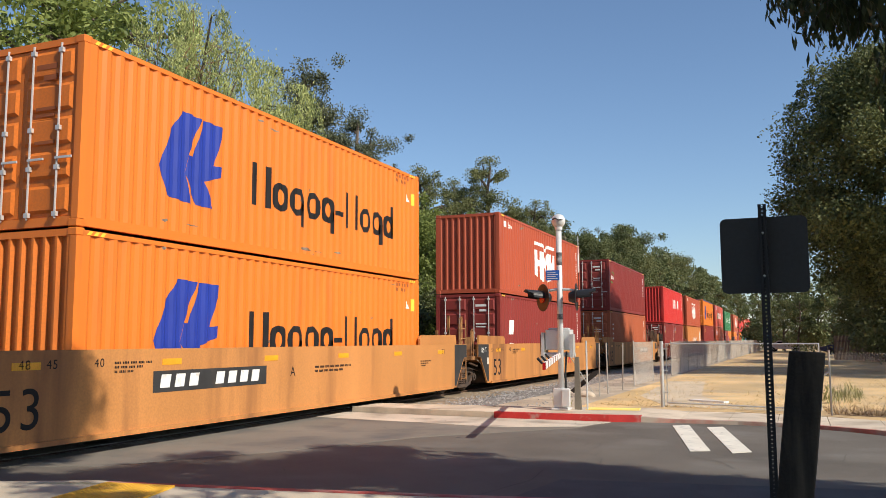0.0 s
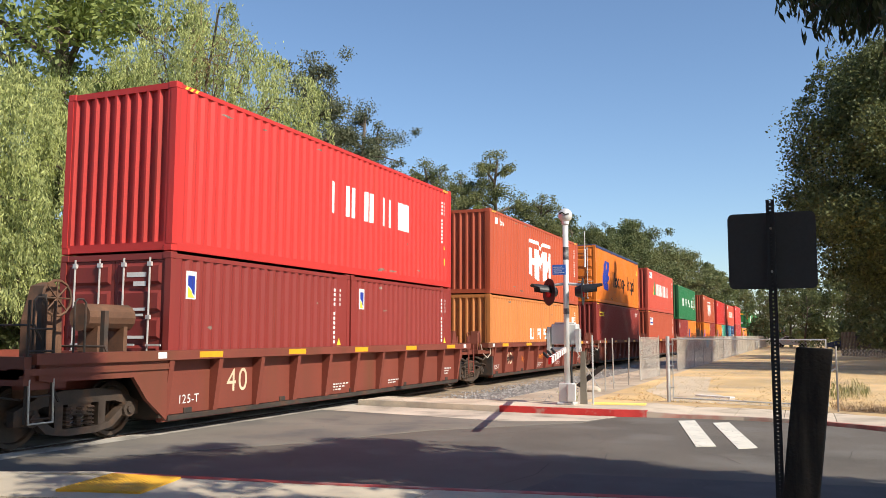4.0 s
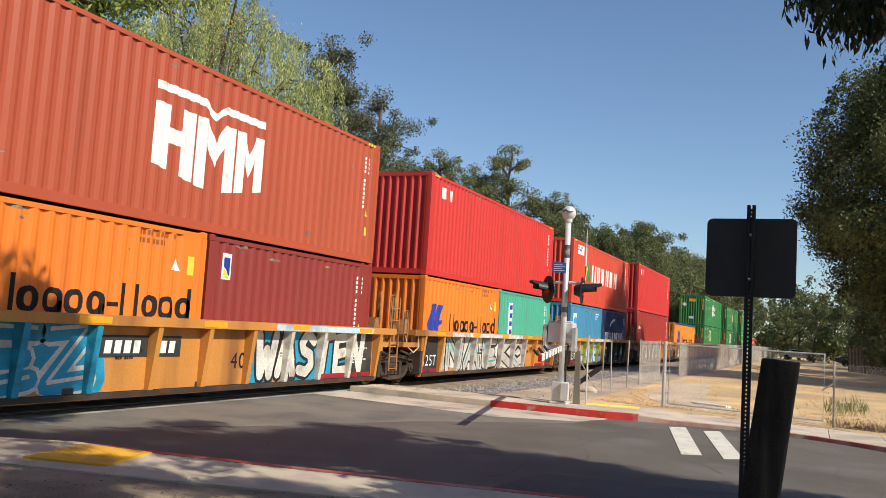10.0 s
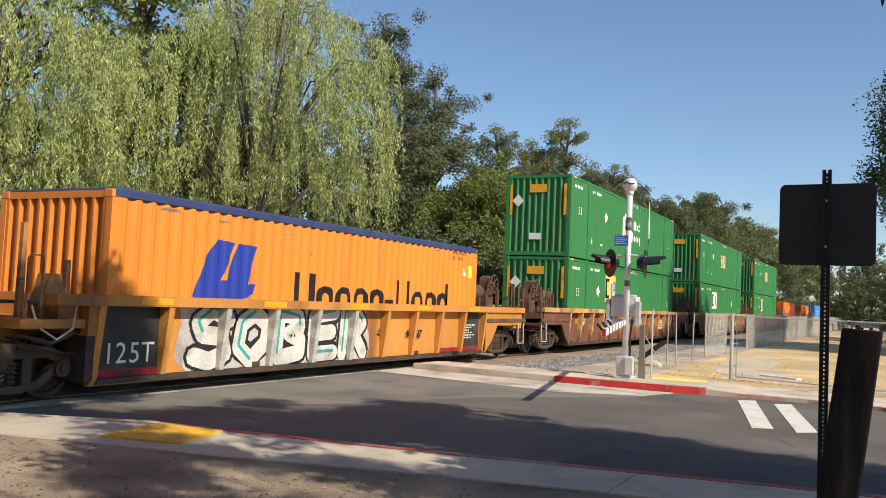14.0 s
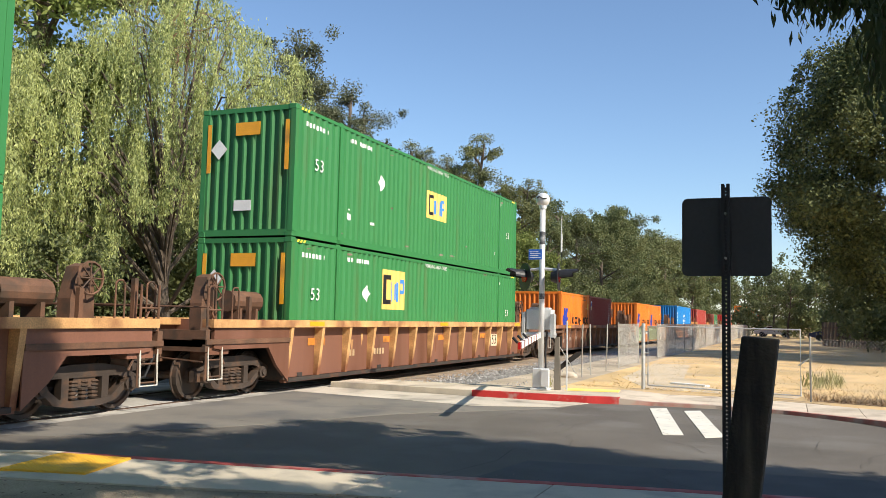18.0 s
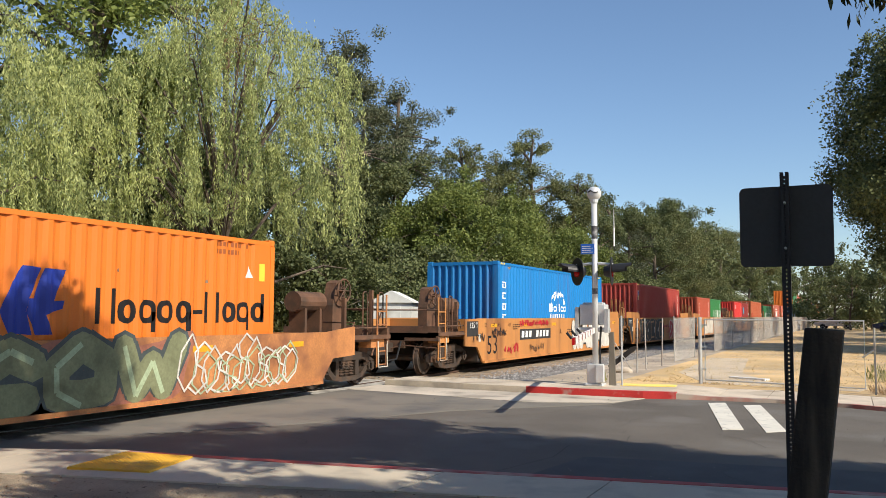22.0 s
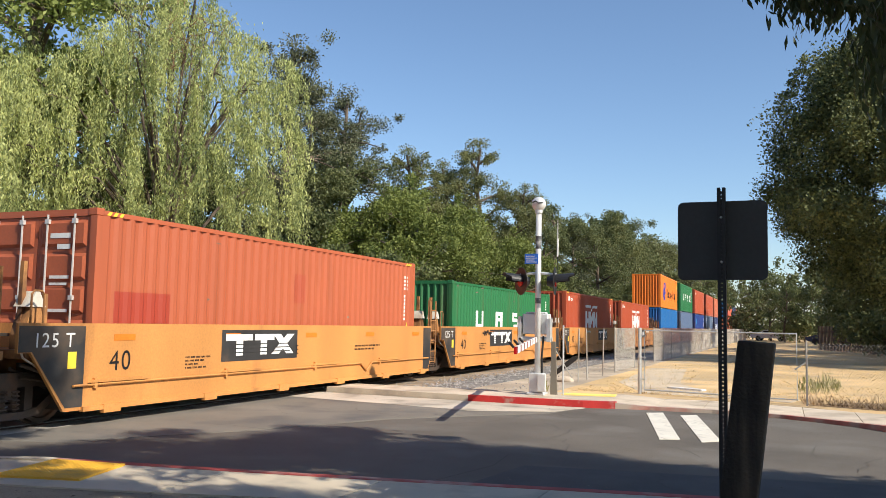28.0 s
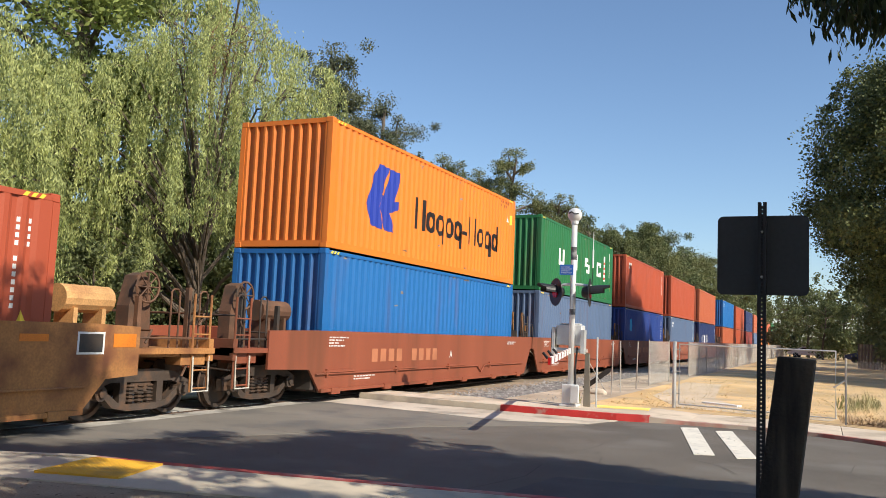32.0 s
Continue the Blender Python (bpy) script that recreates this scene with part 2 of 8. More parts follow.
def frame_mesh(length, height, mat):
    bm = B()
    for y in (0.0, length - 0.12):
        for s in (-1, 1):
            x0, x1 = sorted((s * (W - 0.12), s * (W + 0.006)))
            box(bm, x0, x1, y, y + 0.12, 0.12, height - 0.12)
        box(bm, -W + 0.12, W - 0.12, y + 0.01, y + 0.11, 0.02, 0.16)
        box(bm, -W + 0.12, W - 0.12, y + 0.01, y + 0.11, height - 0.12, height - 0.015)
    for s in (-1, 1):
        x0, x1 = sorted((s * (W - 0.08), s * (W + 0.004)))
        box(bm, x0, x1, 0.12, length - 0.12, 0.015, 0.165)
        x0, x1 = sorted((s * (W - 0.07), s * (W + 0.004)))
        box(bm, x0, x1, 0.12, length - 0.12, height - 0.105, height - 0.03)
    return mesh_of("frame", bm, mat)


def casting_mesh(mat):
    bm = B()
    box(bm, -0.089, 0.089, -0.081, 0.081, -0.059, 0.059)
    bmesh.ops.bevel(bm, geom=bm.edges[:], offset=0.012, segments=1, affect="EDGES")
    return mesh_of("corner_casting", bm, mat)


def end_mesh(height, mat):
    """Corrugated blank end: vertical flutes across the width, outer face at y = 0."""
    bm = B()
    xs, x, d = [(-W + 0.12, 0.0)], -W + 0.16, 0
    p = (2 * W - 0.32) / 9
    for i in range(9):
        xs += [(x + p * 0.10, 0.0), (x + p * 0.32, 0.06), (x + p * 0.68, 0.06), (x + p * 0.90, 0.0)]
        x += p
    xs.append((W - 0.12, 0.0))
    cols = [[bm.verts.new((xx, dd + 0.01, z)) for z in (0.16, height - 0.12)] for xx, dd in xs]
    for a, b in zip(cols, cols[1:]):
        bm.faces.new((a[0], b[0], b[1], a[1]))
    return mesh_of("end_panel", bm, mat)


def door_mesh(height, mat):
    """One door leaf with pressed horizontal panels; hinge side at x = 0, width 1.08."""
    bm = B()
    w, z0, z1 = 1.085, 0.17, height - 0.13
    box(bm, 0.0, w, 0.03, 0.06, z0, z1)
    return mesh_of("door", bm, mat)


def door_panel_mesh(height, mat):
    """A pressed field of a door leaf."""
    bm = B()
    w, h = 1.085, (height - 0.30) / 5
    a, b = 0.05, h - 0.05
    v = [bm.verts.new(q) for q in ((0.07, 0.029, a), (w - 0.07, 0.029, a), (w - 0.07, 0.029, b), (0.07, 0.029, b),
                                   (0.12, -0.006, a + 0.05), (w - 0.12, -0.006, a + 0.05), (w - 0.12, -0.006, b - 0.05), (0.12, -0.006, b - 0.05))]
    for f in ((4, 5, 6, 7), (0, 1, 5, 4), (1, 2, 6, 5), (2, 3, 7, 6), (3, 0, 4, 7)):
        bm.faces.new([v[k] for k in f])
    return mesh_of("door_panel", bm, mat)


def roof_mesh(length, height, mat):
    bm = B()
    prof = corrugation(length - 0.1, 0.2)
    cols = [[bm.verts.new((x, 0.05 + y, height - 0.022 - d * 0.5)) for x in (-W + 0.05, W - 0.05)] for y, d in prof]
    for a, b in zip(cols, cols[1:]):
        bm.faces.new((a[0], b[0], b[1], a[1]))
    return mesh_of("roof", bm, mat)


def rods_mesh(height):
    bm = B()
    tube(bm, [(0, -0.028, 0.13), (0, -0.028, height - 0.09)], 0.017, 6)
    for z in (0.2, 0.9, 1.5, height - 0.2):
        box(bm, -0.04, 0.04, -0.05, 0.0, z - 0.035, z + 0.035)
    box(bm, -0.02, 0.30, -0.055, -0.035, 1.02, 1.055)
    return mesh_of("lock_rod", bm, RODM)


def depth_at(prof, y):
    for (a, da), (b, db) in zip(prof, prof[1:]):
        if a <= y <= b:
            return da + (db - da) * (y - a) / max(b - a, 1e-6)
    return 0.0


def grouped(p):
    """Whether p holds several polygons that make up one painted shape."""
    return not isinstance(p[0][0], (int, float))


def decal(name, polys, mat, parent, length=None, x=None, label="", proud=0.003, whole=False):
    """Painted flat shapes (y, z polygons) on a side wall; on a corrugated wall they follow its folds."""
    if name in ("graffiti", "marking", "stencil", "notice_lettering", "scuff_area"):
        polys = [q for p in polys for q in (p if grouped(p) else [p])]
    elif len(polys) > 1 and not whole:
        one = dict(wordmark="letter_block", number_bars="number_bar", logo_bars="logo_bar", emblem="emblem_block").get(name, name)
        for k, p in enumerate(polys):
            decal(one, p if grouped(p) else [p], mat, parent, length, x, label if not k else "", proud + 0.0003 * (k % 4), True)
        return None
    bm = B()
    for k, p in enumerate(polys):
        try:
            bm.faces.new([bm.verts.new((0.0002 * (k % 14) * (len(polys) > 1), a, b)) for a, b in p])
        except ValueError:
            pass
    if length:
        prof = [(y + 0.12, d) for y, d in corrugation(length - 0.24)]
        lo, hi = min(v.co.y for v in bm.verts), max(v.co.y for v in bm.verts)
        for y, _ in prof:
            if lo < y < hi:
                bmesh.ops.bisect_plane(bm, geom=bm.verts[:] + bm.edges[:] + bm.faces[:], plane_co=(0, y, 0), plane_no=(0, 1, 0))
        for v in bm.verts:
            v.co.x = W + proud - depth_at(prof, v.co.y)
    else:
        for v in bm.verts:
            v.co.x += x + proud
    for f in bm.faces:
        if f.normal.x < 0 or f.calc_area() and f.normal.x < 0:
            f.normal_flip()
    me = bpy.data.meshes.new(name)
    bm.to_mesh(me)
    bm.free()
    me.materials.append(mat)
    ob = part(name, me, mat, parent, label)
    if len(polys) > 1 and not whole:
        ob["kind"] = "stuff"
    return ob


def rect(y, z, w, h, lean=0.0):
    return [(y, z), (y + w, z), (y + w + lean, z + h), (y + lean, z + h)]


def ring(y, z, w, h, t):
    """An open box of bars."""
    k = t * 0.8
    return [rect(y, z, t, h), rect(y + w - t, z, t, h), rect(y + t, z, w - 2 * t, k), rect(y + t, z + h - k, w - 2 * t, k)]


def oval(y, z, w, h, t, n=16):
    """A rounded closed band of width t."""
    def at(k, i):
        a = 2 * math.pi * k / n
        c, d = math.cos(a), math.sin(a)
        return (y + w / 2 + (w / 2 - i) * math.copysign(abs(c) ** 0.8, c), z + h / 2 + (h / 2 - i * 0.85) * math.copysign(abs(d) ** 0.8, d))
    return [[at(k, 0), at(k + 1, 0), at(k + 1, t), at(k, t)] for k in range(n)]


GLYPH = {"T": 1.12, "x": 1.0, "d": 1.0, "t": 1.0, "i": 0.48, "L": 0.72, "B": 1.0, "-": 0.62, " ": 0.5}


def word(y, z, height, width, pattern, bold=1.0):
    """A word as plain shapes: T two tall bars, x a low ring, d a ring with a tail, t a ring beside a tall bar,
    i and L slim bars, B a block, - a dash, blank a space."""
    out, a = [], y
    unit = width / sum(GLYPH[c] for c in pattern)
    s = min(unit * 0.24, height * 0.22) * bold
    for c in pattern:
        step = unit * GLYPH[c]
        g, low = step * 0.88, height * 0.70
        if c == "T":
            out.append([rect(a, z, s, height), rect(a + g - s, z, s, height)])
        elif c == "x":
            out.append(oval(a, z, g, low, s))
        elif c == "d":
            out.append(oval(a, z, g, low, s) + [rect(a + g - s, z - height * 0.26, s, height * 0.60)])
        elif c == "t":
            out.append(oval(a, z, g, low, s) + [rect(a + g - s, z, s, height)])
        elif c == "i":
            out.append([rect(a + step * 0.2, z, s, height)])
        elif c == "L":
            out.append([rect(a + step * 0.1, z, s, height)])
        elif c == "B":
            out.append([rect(a, z, g, height)])
        elif c == "-":
            out.append([rect(a, z + height * 0.28, g, height * 0.13)])
        a += step
    return out


def codes(y, z, rows, w, h=0.07, gap=0.05):
    """Small unreadable lines as rows of short bars, from the top down."""
    out = []
    for i in range(rows):
        n = max(2, int(w * (1.0, 0.75, 0.5, 0.85)[i % 4] / (h * 0.95)))
        out += [rect(y + k * h * 0.95, z - i * (h + gap), h * 0.66, h) for k in range(n) if (k + i) % 5 != 4]
    return out


def tri(y, z, s):
    return [(y, z), (y + s, z), (y + s * 0.5, z + s * 0.9)]


def mark_set(c, L, H, tall=True, dark=False):
    """Number column, warning triangle and yellow plate near the trailing end, as most boxes carry."""
    m = BLACKP if dark else WHITE
    if tall:
        decal("marking", [rect(L - 0.66, H * 0.84 - 0.105 * k, 0.042, 0.066) for k in range(12) if k != 4] + [rect(L - 0.46, H * 0.84 - 0.105 * k, 0.042, 0.066) for k in range(4)], m, c, L)
    else:
        decal("marking", codes(L - 1.3, H * 0.86, 3, 0.8, 0.065), m, c, L)
    decal("warning_label", [tri(L - 0.56, H * 0.38, 0.18), rect(L - 0.52, H * 0.22, 0.13, 0.2)], YELLOWL, c, L)


def container(kind, colour, L=12.192, H=2.896, doors=False, label="", tarp=False, end_colour=None):
    """A freight container: origin at the leading end, bottom centre. +x is the near side."""
    names = {12.192: "forty-foot", 6.058: "twenty-foot", 16.154: "fifty-three-foot"}
    ob = thing("shipping_container", label, "container", "containers on the train")
    mat = paint(colour, COL[colour])
    key = (round(L, 2), round(H, 2), colour)
    sm = cached(("side",) + key, lambda: side_mesh(L, H, mat))
    again("side_panel", sm, ob, (W, 0, 0))
    o = again("side_panel", sm, ob, (-W, L, 0))
    o.rotation_euler = (0, 0, math.pi)
    again("frame", cached(("frame",) + key, lambda: frame_mesh(L, H, mat)), ob)
    if tarp:
        bm = B()
        box(bm, -W - 0.01, W + 0.01, 0.03, L - 0.03, H - 0.13, H + 0.03)
        bmesh.ops.bevel(bm, geom=bm.edges[:], offset=0.03, segments=1, affect="EDGES")
        part("tarpaulin", bm, material("dark_blue_tarpaulin", (0.035, 0.05, 0.13), 0.6, vary=0.2), ob, "dark blue tarpaulin stretched over the open top")
    else:
        again("roof", cached(("roof",) + key, lambda: roof_mesh(L, H, mat)), ob)
    cm = cached(("cast", colour), lambda: casting_mesh(paint(colour, COL[colour])))
    for x in (-W + 0.085, W - 0.085):
        for y in (0.079, L - 0.079):
            for z in (0.06, H - 0.06):
                again("corner_casting", cm, ob, (x, y, z))
    if kind == "53":
        for y in (1.98, L - 2.10):
            part("lifting_post", box(B(), W - 0.05, W + 0.008, y, y + 0.12, 0.1, H - 0.05), mat, ob)
        for y in (2.04, L - 2.04):
            for z in (0.06, H - 0.06):
                again("corner_casting", cm, ob, (W - 0.085, y, z))
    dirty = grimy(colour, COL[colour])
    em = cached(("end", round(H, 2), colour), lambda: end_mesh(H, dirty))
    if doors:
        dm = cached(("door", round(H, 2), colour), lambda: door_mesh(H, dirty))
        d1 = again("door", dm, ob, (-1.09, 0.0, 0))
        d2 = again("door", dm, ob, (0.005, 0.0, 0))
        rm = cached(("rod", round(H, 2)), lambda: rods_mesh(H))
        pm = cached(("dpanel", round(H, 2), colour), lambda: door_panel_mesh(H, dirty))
        for d in (d1, d2):
            for i in range(5):
                again("door_panel", pm, d, (0, 0, 0.17 + i * (H - 0.30) / 5))
            for x in (0.24, 0.80):
                again("lock_rod", rm, d, (x, 0, 0), "galvanised lock rod")
        for x, z, w, h in ((0.30, H * 0.84, 0.42, 0.08), (0.45, H * 0.78, 0.27, 0.08), (0.32, H * 0.62, 0.4, 0.05), (0.32, H * 0.585, 0.36, 0.04), (0.32, H * 0.44, 0.4, 0.05)):
            part("door_marking", box(B(), x, x + w, -0.012, -0.008, z, z + h), WHITE if colour not in ("orange",) else BROWNST, ob)
    else:
        again("end_panel", em, ob)
    o = again("end_panel", em, ob, (0, L, 0))
    o.rotation_euler = (0, 0, math.pi)
    bm = B()
    box(bm, -W + 0.1, W - 0.1, 0.1, L - 0.1, 0.12, 0.2)
    part("floor_frame", bm, STEEL, ob)
    if H > 2.8:
        for y in (0.20, L - 0.62):
            for i in range(3):
                hm = cached(("hstripe", H), lambda: mesh_of("height_stripe", prism(B(), rect(0, H - 0.1, 0.07, 0.06, 0.05), "x", W + 0.002, W + 0.0075), YELLOWL))
                again("height_stripe", hm, ob, (0, y + i * 0.13, 0))
    return ob


SCUFF = material("scraped_primer", (0.24, 0.19, 0.15), 0.75, vary=0.35, fine=30, stain=(0.13, 0.06, 0.035), stain_amount=0.6, stain_scale=6)
WEAR = random.Random(404)


def scuffs(c, L, H):
    """Scrapes along the foot and the head of a side wall, and a few on its face."""
    polys = []
    for k in range(int(L * 0.9)):
        y, z = WEAR.uniform(0.3, L - 1.2), WEAR.choice((WEAR.uniform(0.17, 0.42), WEAR.uniform(H - 0.32, H - 0.13), WEAR.uniform(0.4, H - 0.4)))
        w, h = WEAR.uniform(0.05, 0.5) * (0.4 if 0.45 < z < H - 0.4 else 1.0), WEAR.uniform(0.012, 0.05)
        polys.append([(y, z), (y + w * 0.4, z - h * WEAR.uniform(0.2, 1)), (y + w, z + h * WEAR.uniform(-0.4, 0.3)), (y + w * 0.7, z + h), (y + w * 0.2, z + h * WEAR.uniform(0.4, 1))])
    decal("scuff_area", polys, SCUFF, c, L, proud=0.0018, label="scraped and rusted spots")


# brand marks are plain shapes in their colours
def mark_h_orange(c, L, H, low=False):
    """Blue slanted emblem and a dark wordmark."""
    if L > 7:
        y, z, s = 1.72, H * 0.24, H * 0.55
        wy, wz, wh, ww = 4.32, H * 0.33, H * 0.29, 6.35
    else:
        y, z, s = 0.36, 0.92, 0.92
        wy, wz, wh, ww = 1.86, 1.06, 0.52, 3.95
    k = s * 1.05
    P = lambda pts: [(y + a * k, z + b * s) for a, b in pts]
    Q = lambda pts: P([(u, (v - 0.13) / 0.87) for u, v in pts])
    decal("emblem", [Q([(0.32, 1.0), (0.62, 0.98), (0.42, 0.60), (0.38, 0.42), (0.48, 0.13), (0.11, 0.16), (0, 0.43), (0.15, 0.79)]),
                     Q([(0.66, 0.98), (1.0, 0.97), (0.85, 0.56), (1.0, 0.57), (0.97, 0.46), (0.70, 0.38), (0.85, 0.13), (0.56, 0.13), (0.38, 0.41), (0.42, 0.59), (0.50, 0.59)])], BLUEP, c, L, label="blue emblem of two slanted pieces")
    decal("wordmark", word(wy, wz, wh, ww, "Txdxd-Lixdt"), BLACKP, c, L, label="dark wordmark")
    decal("marking", codes(L - (1.45 if L > 7 else 1.6), H * 0.92, 2, 0.9, 0.08), BROWNST, c, L)
    decal("warning_label", [tri(L - 0.85, H * 0.72, 0.24)], WHITE, c, L)
    decal("warning_label", [rect(L - 0.45, H * 0.70, 0.16, 0.32)], YELLOWL, c, L)


def mark_stripe_white(c, L, H):
    """Large white block mark under a notched bar."""
    y, z, w, h = 4.55, H * 0.34, 2.95, 1.0
    low = lambda u: -0.26 * (1 - abs(2 * u - 1)) - 0.03
    bar = lambda a, b, top=1.0: [(y + a * w, z + low(a)), (y + b * w, z + low(b)), (y + b * w, z + h * top), (y + a * w, z + h * top)]
    bars = [bar(0, 0.115), bar(0.215, 0.325), rect(y + 0.115 * w, z + h * 0.36, 0.10 * w, 0.26)]
    for a, b, t in ((0.34, 0.70, 0.10), (0.72, 1.0, 0.085)):
        m = (a + b) / 2
        bars += [bar(a, a + t), bar(b - t, b)]
        for p, q in ((a + t, m), (b - t, m)):
            bars.append([(y + p * w, z + h), (y + q * w, z + h * 0.62), (y + q * w, z + h * 0.18), (y + p * w, z + h * 0.58)])
    for a, b, za, zb in ((0, 0.40, 0.20, 0.20), (0.40, 0.50, 0.20, 0.0), (0.50, 0.60, 0.0, 0.20), (0.60, 1.0, 0.20, 0.20)):
        bars.append([(y + a * w, z + h + za), (y + b * w, z + h + zb), (y + b * w, z + h + zb + 0.14), (y + a * w, z + h + za + 0.14)])
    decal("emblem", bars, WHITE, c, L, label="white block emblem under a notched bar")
    decal("marking", word(0.62, H * 0.84, 0.22, 0.95, "BTxx"), WHITE, c, L)
    mark_set(c, L, H)


def mark_mountain(c, L, H):
    y, z = 2.3, H * 0.40
    decal("emblem", [[(y + 0.35, z), (y + 1.05, z), (y + 0.95, z + 0.35), (y + 0.70, z + 0.95), (y + 0.45, z + 0.6)]], material("green_emblem", (0.01, 0.25, 0.10), 0.5), c, L, label="green triangle emblem")
    decal("emblem", [[(y, z), (y + 0.28, z), (y + 0.42, z + 0.62), (y + 0.64, z + 0.95), (y + 0.30, z + 0.55)]], YELLOWL, c, L, label="yellow edge of the emblem")
    decal("wordmark", word(3.6, z, 0.82, 5.7, "TiTTTTi", 1.35), WHITE, c, L, label="white wordmark")
    decal("notice", [rect(0.8, H * 0.78, 1.25, 0.42)], WHITE, c, L)
    decal("notice_lettering", codes(0.95, H * 0.88, 2, 0.9, 0.08), BLUEP, c, L, proud=0.007)
    mark_set(c, L, H)


def mark_four_blocks(c, L, H, y=2.5, z=0.41, h=0.68, w=7.68, g=0.8, bar=1.9):
    """Four big white block shapes spread along the side."""
    out = []
    for i in range(4):
        a, q, t = y + i * w / 3.6, H * z, g * 0.275
        b = h * 0.235
        low, top, mid = rect(a + t, q, g - 2 * t, b), rect(a + t, q + h - b, g - 2 * t, b), rect(a + t, q + h * 0.42, g - 2 * t, b * 0.9)
        left, right = rect(a, q, t, h), rect(a + g - t, q, t, h)
        out += [[[left, right, low], [left, right, top, mid], [low, top, mid, rect(a, q + h * 0.42, t, h * 0.58), rect(a + g - t, q, t, h * 0.58)], [left, low, top, rect(a + g - t, q, t, b * 1.4), rect(a + g - t, q + h - b * 1.4, t, b * 1.4)]][i]]
    decal("wordmark", out, WHITE, c, L, label="four white block letters")
    if bar:
        decal("notice", [rect(L - bar, H * 0.36, 0.30, H * 0.42)], WHITE, c, L)
        decal("notice_lettering", [rect(L - bar + 0.06, H * (0.39 + i * 0.085), 0.17, 0.10, 0.02) for i in range(4)], material("red_lettering", (0.6, 0.03, 0.03), 0.5), c, L, proud=0.007)
    mark_set(c, L, H)


def mark_emp(c, L, H, logo, light=True):
    yb = PAINT.setdefault("emblem_yellow", material("emblem_yellow", (0.74, 0.50, 0.13), 0.5, vary=0.1))
    wb = PAINT.setdefault("emblem_white", material("emblem_cream", (0.85, 0.80, 0.66), 0.5))
    bl = PAINT.setdefault("emblem_blue", material("emblem_blue", (0.05, 0.22, 0.62), 0.5))
    if logo in ("square", "white", "low"):
        y, z, w, h = dict(square=(7.32, 1.26, 1.50, 0.82), white=(4.2, 1.40, 1.62, 1.05), low=(4.46, 1.42, 1.46, 1.05))[logo]
        q = lambda a, b, c1, d: rect(y + a * w / 1.75, z + b * h / 1.22, c1 * w / 1.75, d * h / 1.22)
        decal("emblem", [rect(y, z, w, h)], wb if logo == "white" else yb, c, L, label="square emblem panel")
        decal("emblem_lettering", [q(0.12, 0.16, 0.14, 0.9), q(0.26, 0.92, 0.34, 0.14), q(0.26, 0.16, 0.34, 0.14)], BLACKP, c, L, proud=0.006)
        decal("emblem_lettering", [q(0.66, 0.24, 0.10, 0.62), q(0.87, 0.30, 0.10, 0.50), q(1.08, 0.24, 0.10, 0.62),
                                   q(1.28, 0.24, 0.1, 0.72), q(1.38, 0.84, 0.2, 0.12), q(1.38, 0.50, 0.2, 0.12), q(1.52, 0.54, 0.1, 0.34)], bl, c, L, proud=0.006)
    elif logo == "hex":
        y, z = 6.62, 0.97
        decal("emblem", [[(y + 0.65, z), (y + 1.25, z + 0.35), (y + 1.25, z + 1.05), (y + 0.65, z + 1.4), (y + 0.05, z + 1.05), (y + 0.05, z + 0.35)]], WHITE, c, L, label="white hexagon emblem")
        decal("emblem_lettering", [rect(y + 0.34, z + 0.36, 0.15, 0.68), rect(y + 0.80, z + 0.36, 0.15, 0.68), rect(y + 0.49, z + 0.62, 0.31, 0.14)], PAINT.setdefault("emblem_red", material("emblem_red", (0.6, 0.02, 0.03), 0.5)), c, L, proud=0.006)
        decal("wordmark", word(y + 1.85, z + 0.72, 0.40, 1.0, "Txt") + word(y + 1.55, z + 0.2, 0.40, 1.45, "Txxxd"), WHITE, c, L)
    py = dict(white=11.6, low=3.35).get(logo, 4.05)
    decal("placard", [[(py, H * 0.62), (py + 0.22, H * 0.545), (py + 0.44, H * 0.62), (py + 0.22, H * 0.695)]], WHITE, c, L, label="white diamond placard")
    decal("marking", codes(0.45, H * 0.86, 1, 1.1, 0.10) + codes(2.5, H * 0.875, 1, 1.3, 0.10), WHITE, c, L)
    decal("marking", [rect(2.45, H * 0.30, 0.16, 0.03), rect(2.42, H * 0.22, 0.09, 0.16), rect(2.55, H * 0.22, 0.09, 0.14), rect(3.7, H * 0.22, 0.22, 0.07), rect(L - 2.6, H * 0.22, 0.14, 0.10), rect(L - 2.0, H * 0.86, 0.16, 0.10)], WHITE, c, L)
    lettering("53", (W + 0.006, 1.05, H * 0.58), 0.28, WHITE, c)
    lettering("53", (W + 0.006, L - 1.1, H * 0.5), 0.24, WHITE, c)
    lettering("WARNING HIGH CUBE", (W + 0.006, 8.1, H * 0.945), 0.115, WHITE, c)
    for a, b, z0 in ((-1.07, -0.97, 0.5), (0.97, 1.07, 0.5), (-0.32, 0.32, 0.78)):
        part("end_reflector", box(B(), a, b, -0.006, 0.0, H * z0, H * 0.88), YELLOWP, c, "yellow end reflector")
    bm = B()
    bm.faces.new([bm.verts.new(p) for p in ((-0.75, -0.004, H * 0.60), (-0.53, -0.004, H * 0.68), (-0.75, -0.004, H * 0.76), (-0.97, -0.004, H * 0.68))])
    box(bm, -0.3, 0.15, -0.006, 0.0, H * 0.2, H * 0.28)
    part("end_placard", bm, WHITE, c, "white placards")


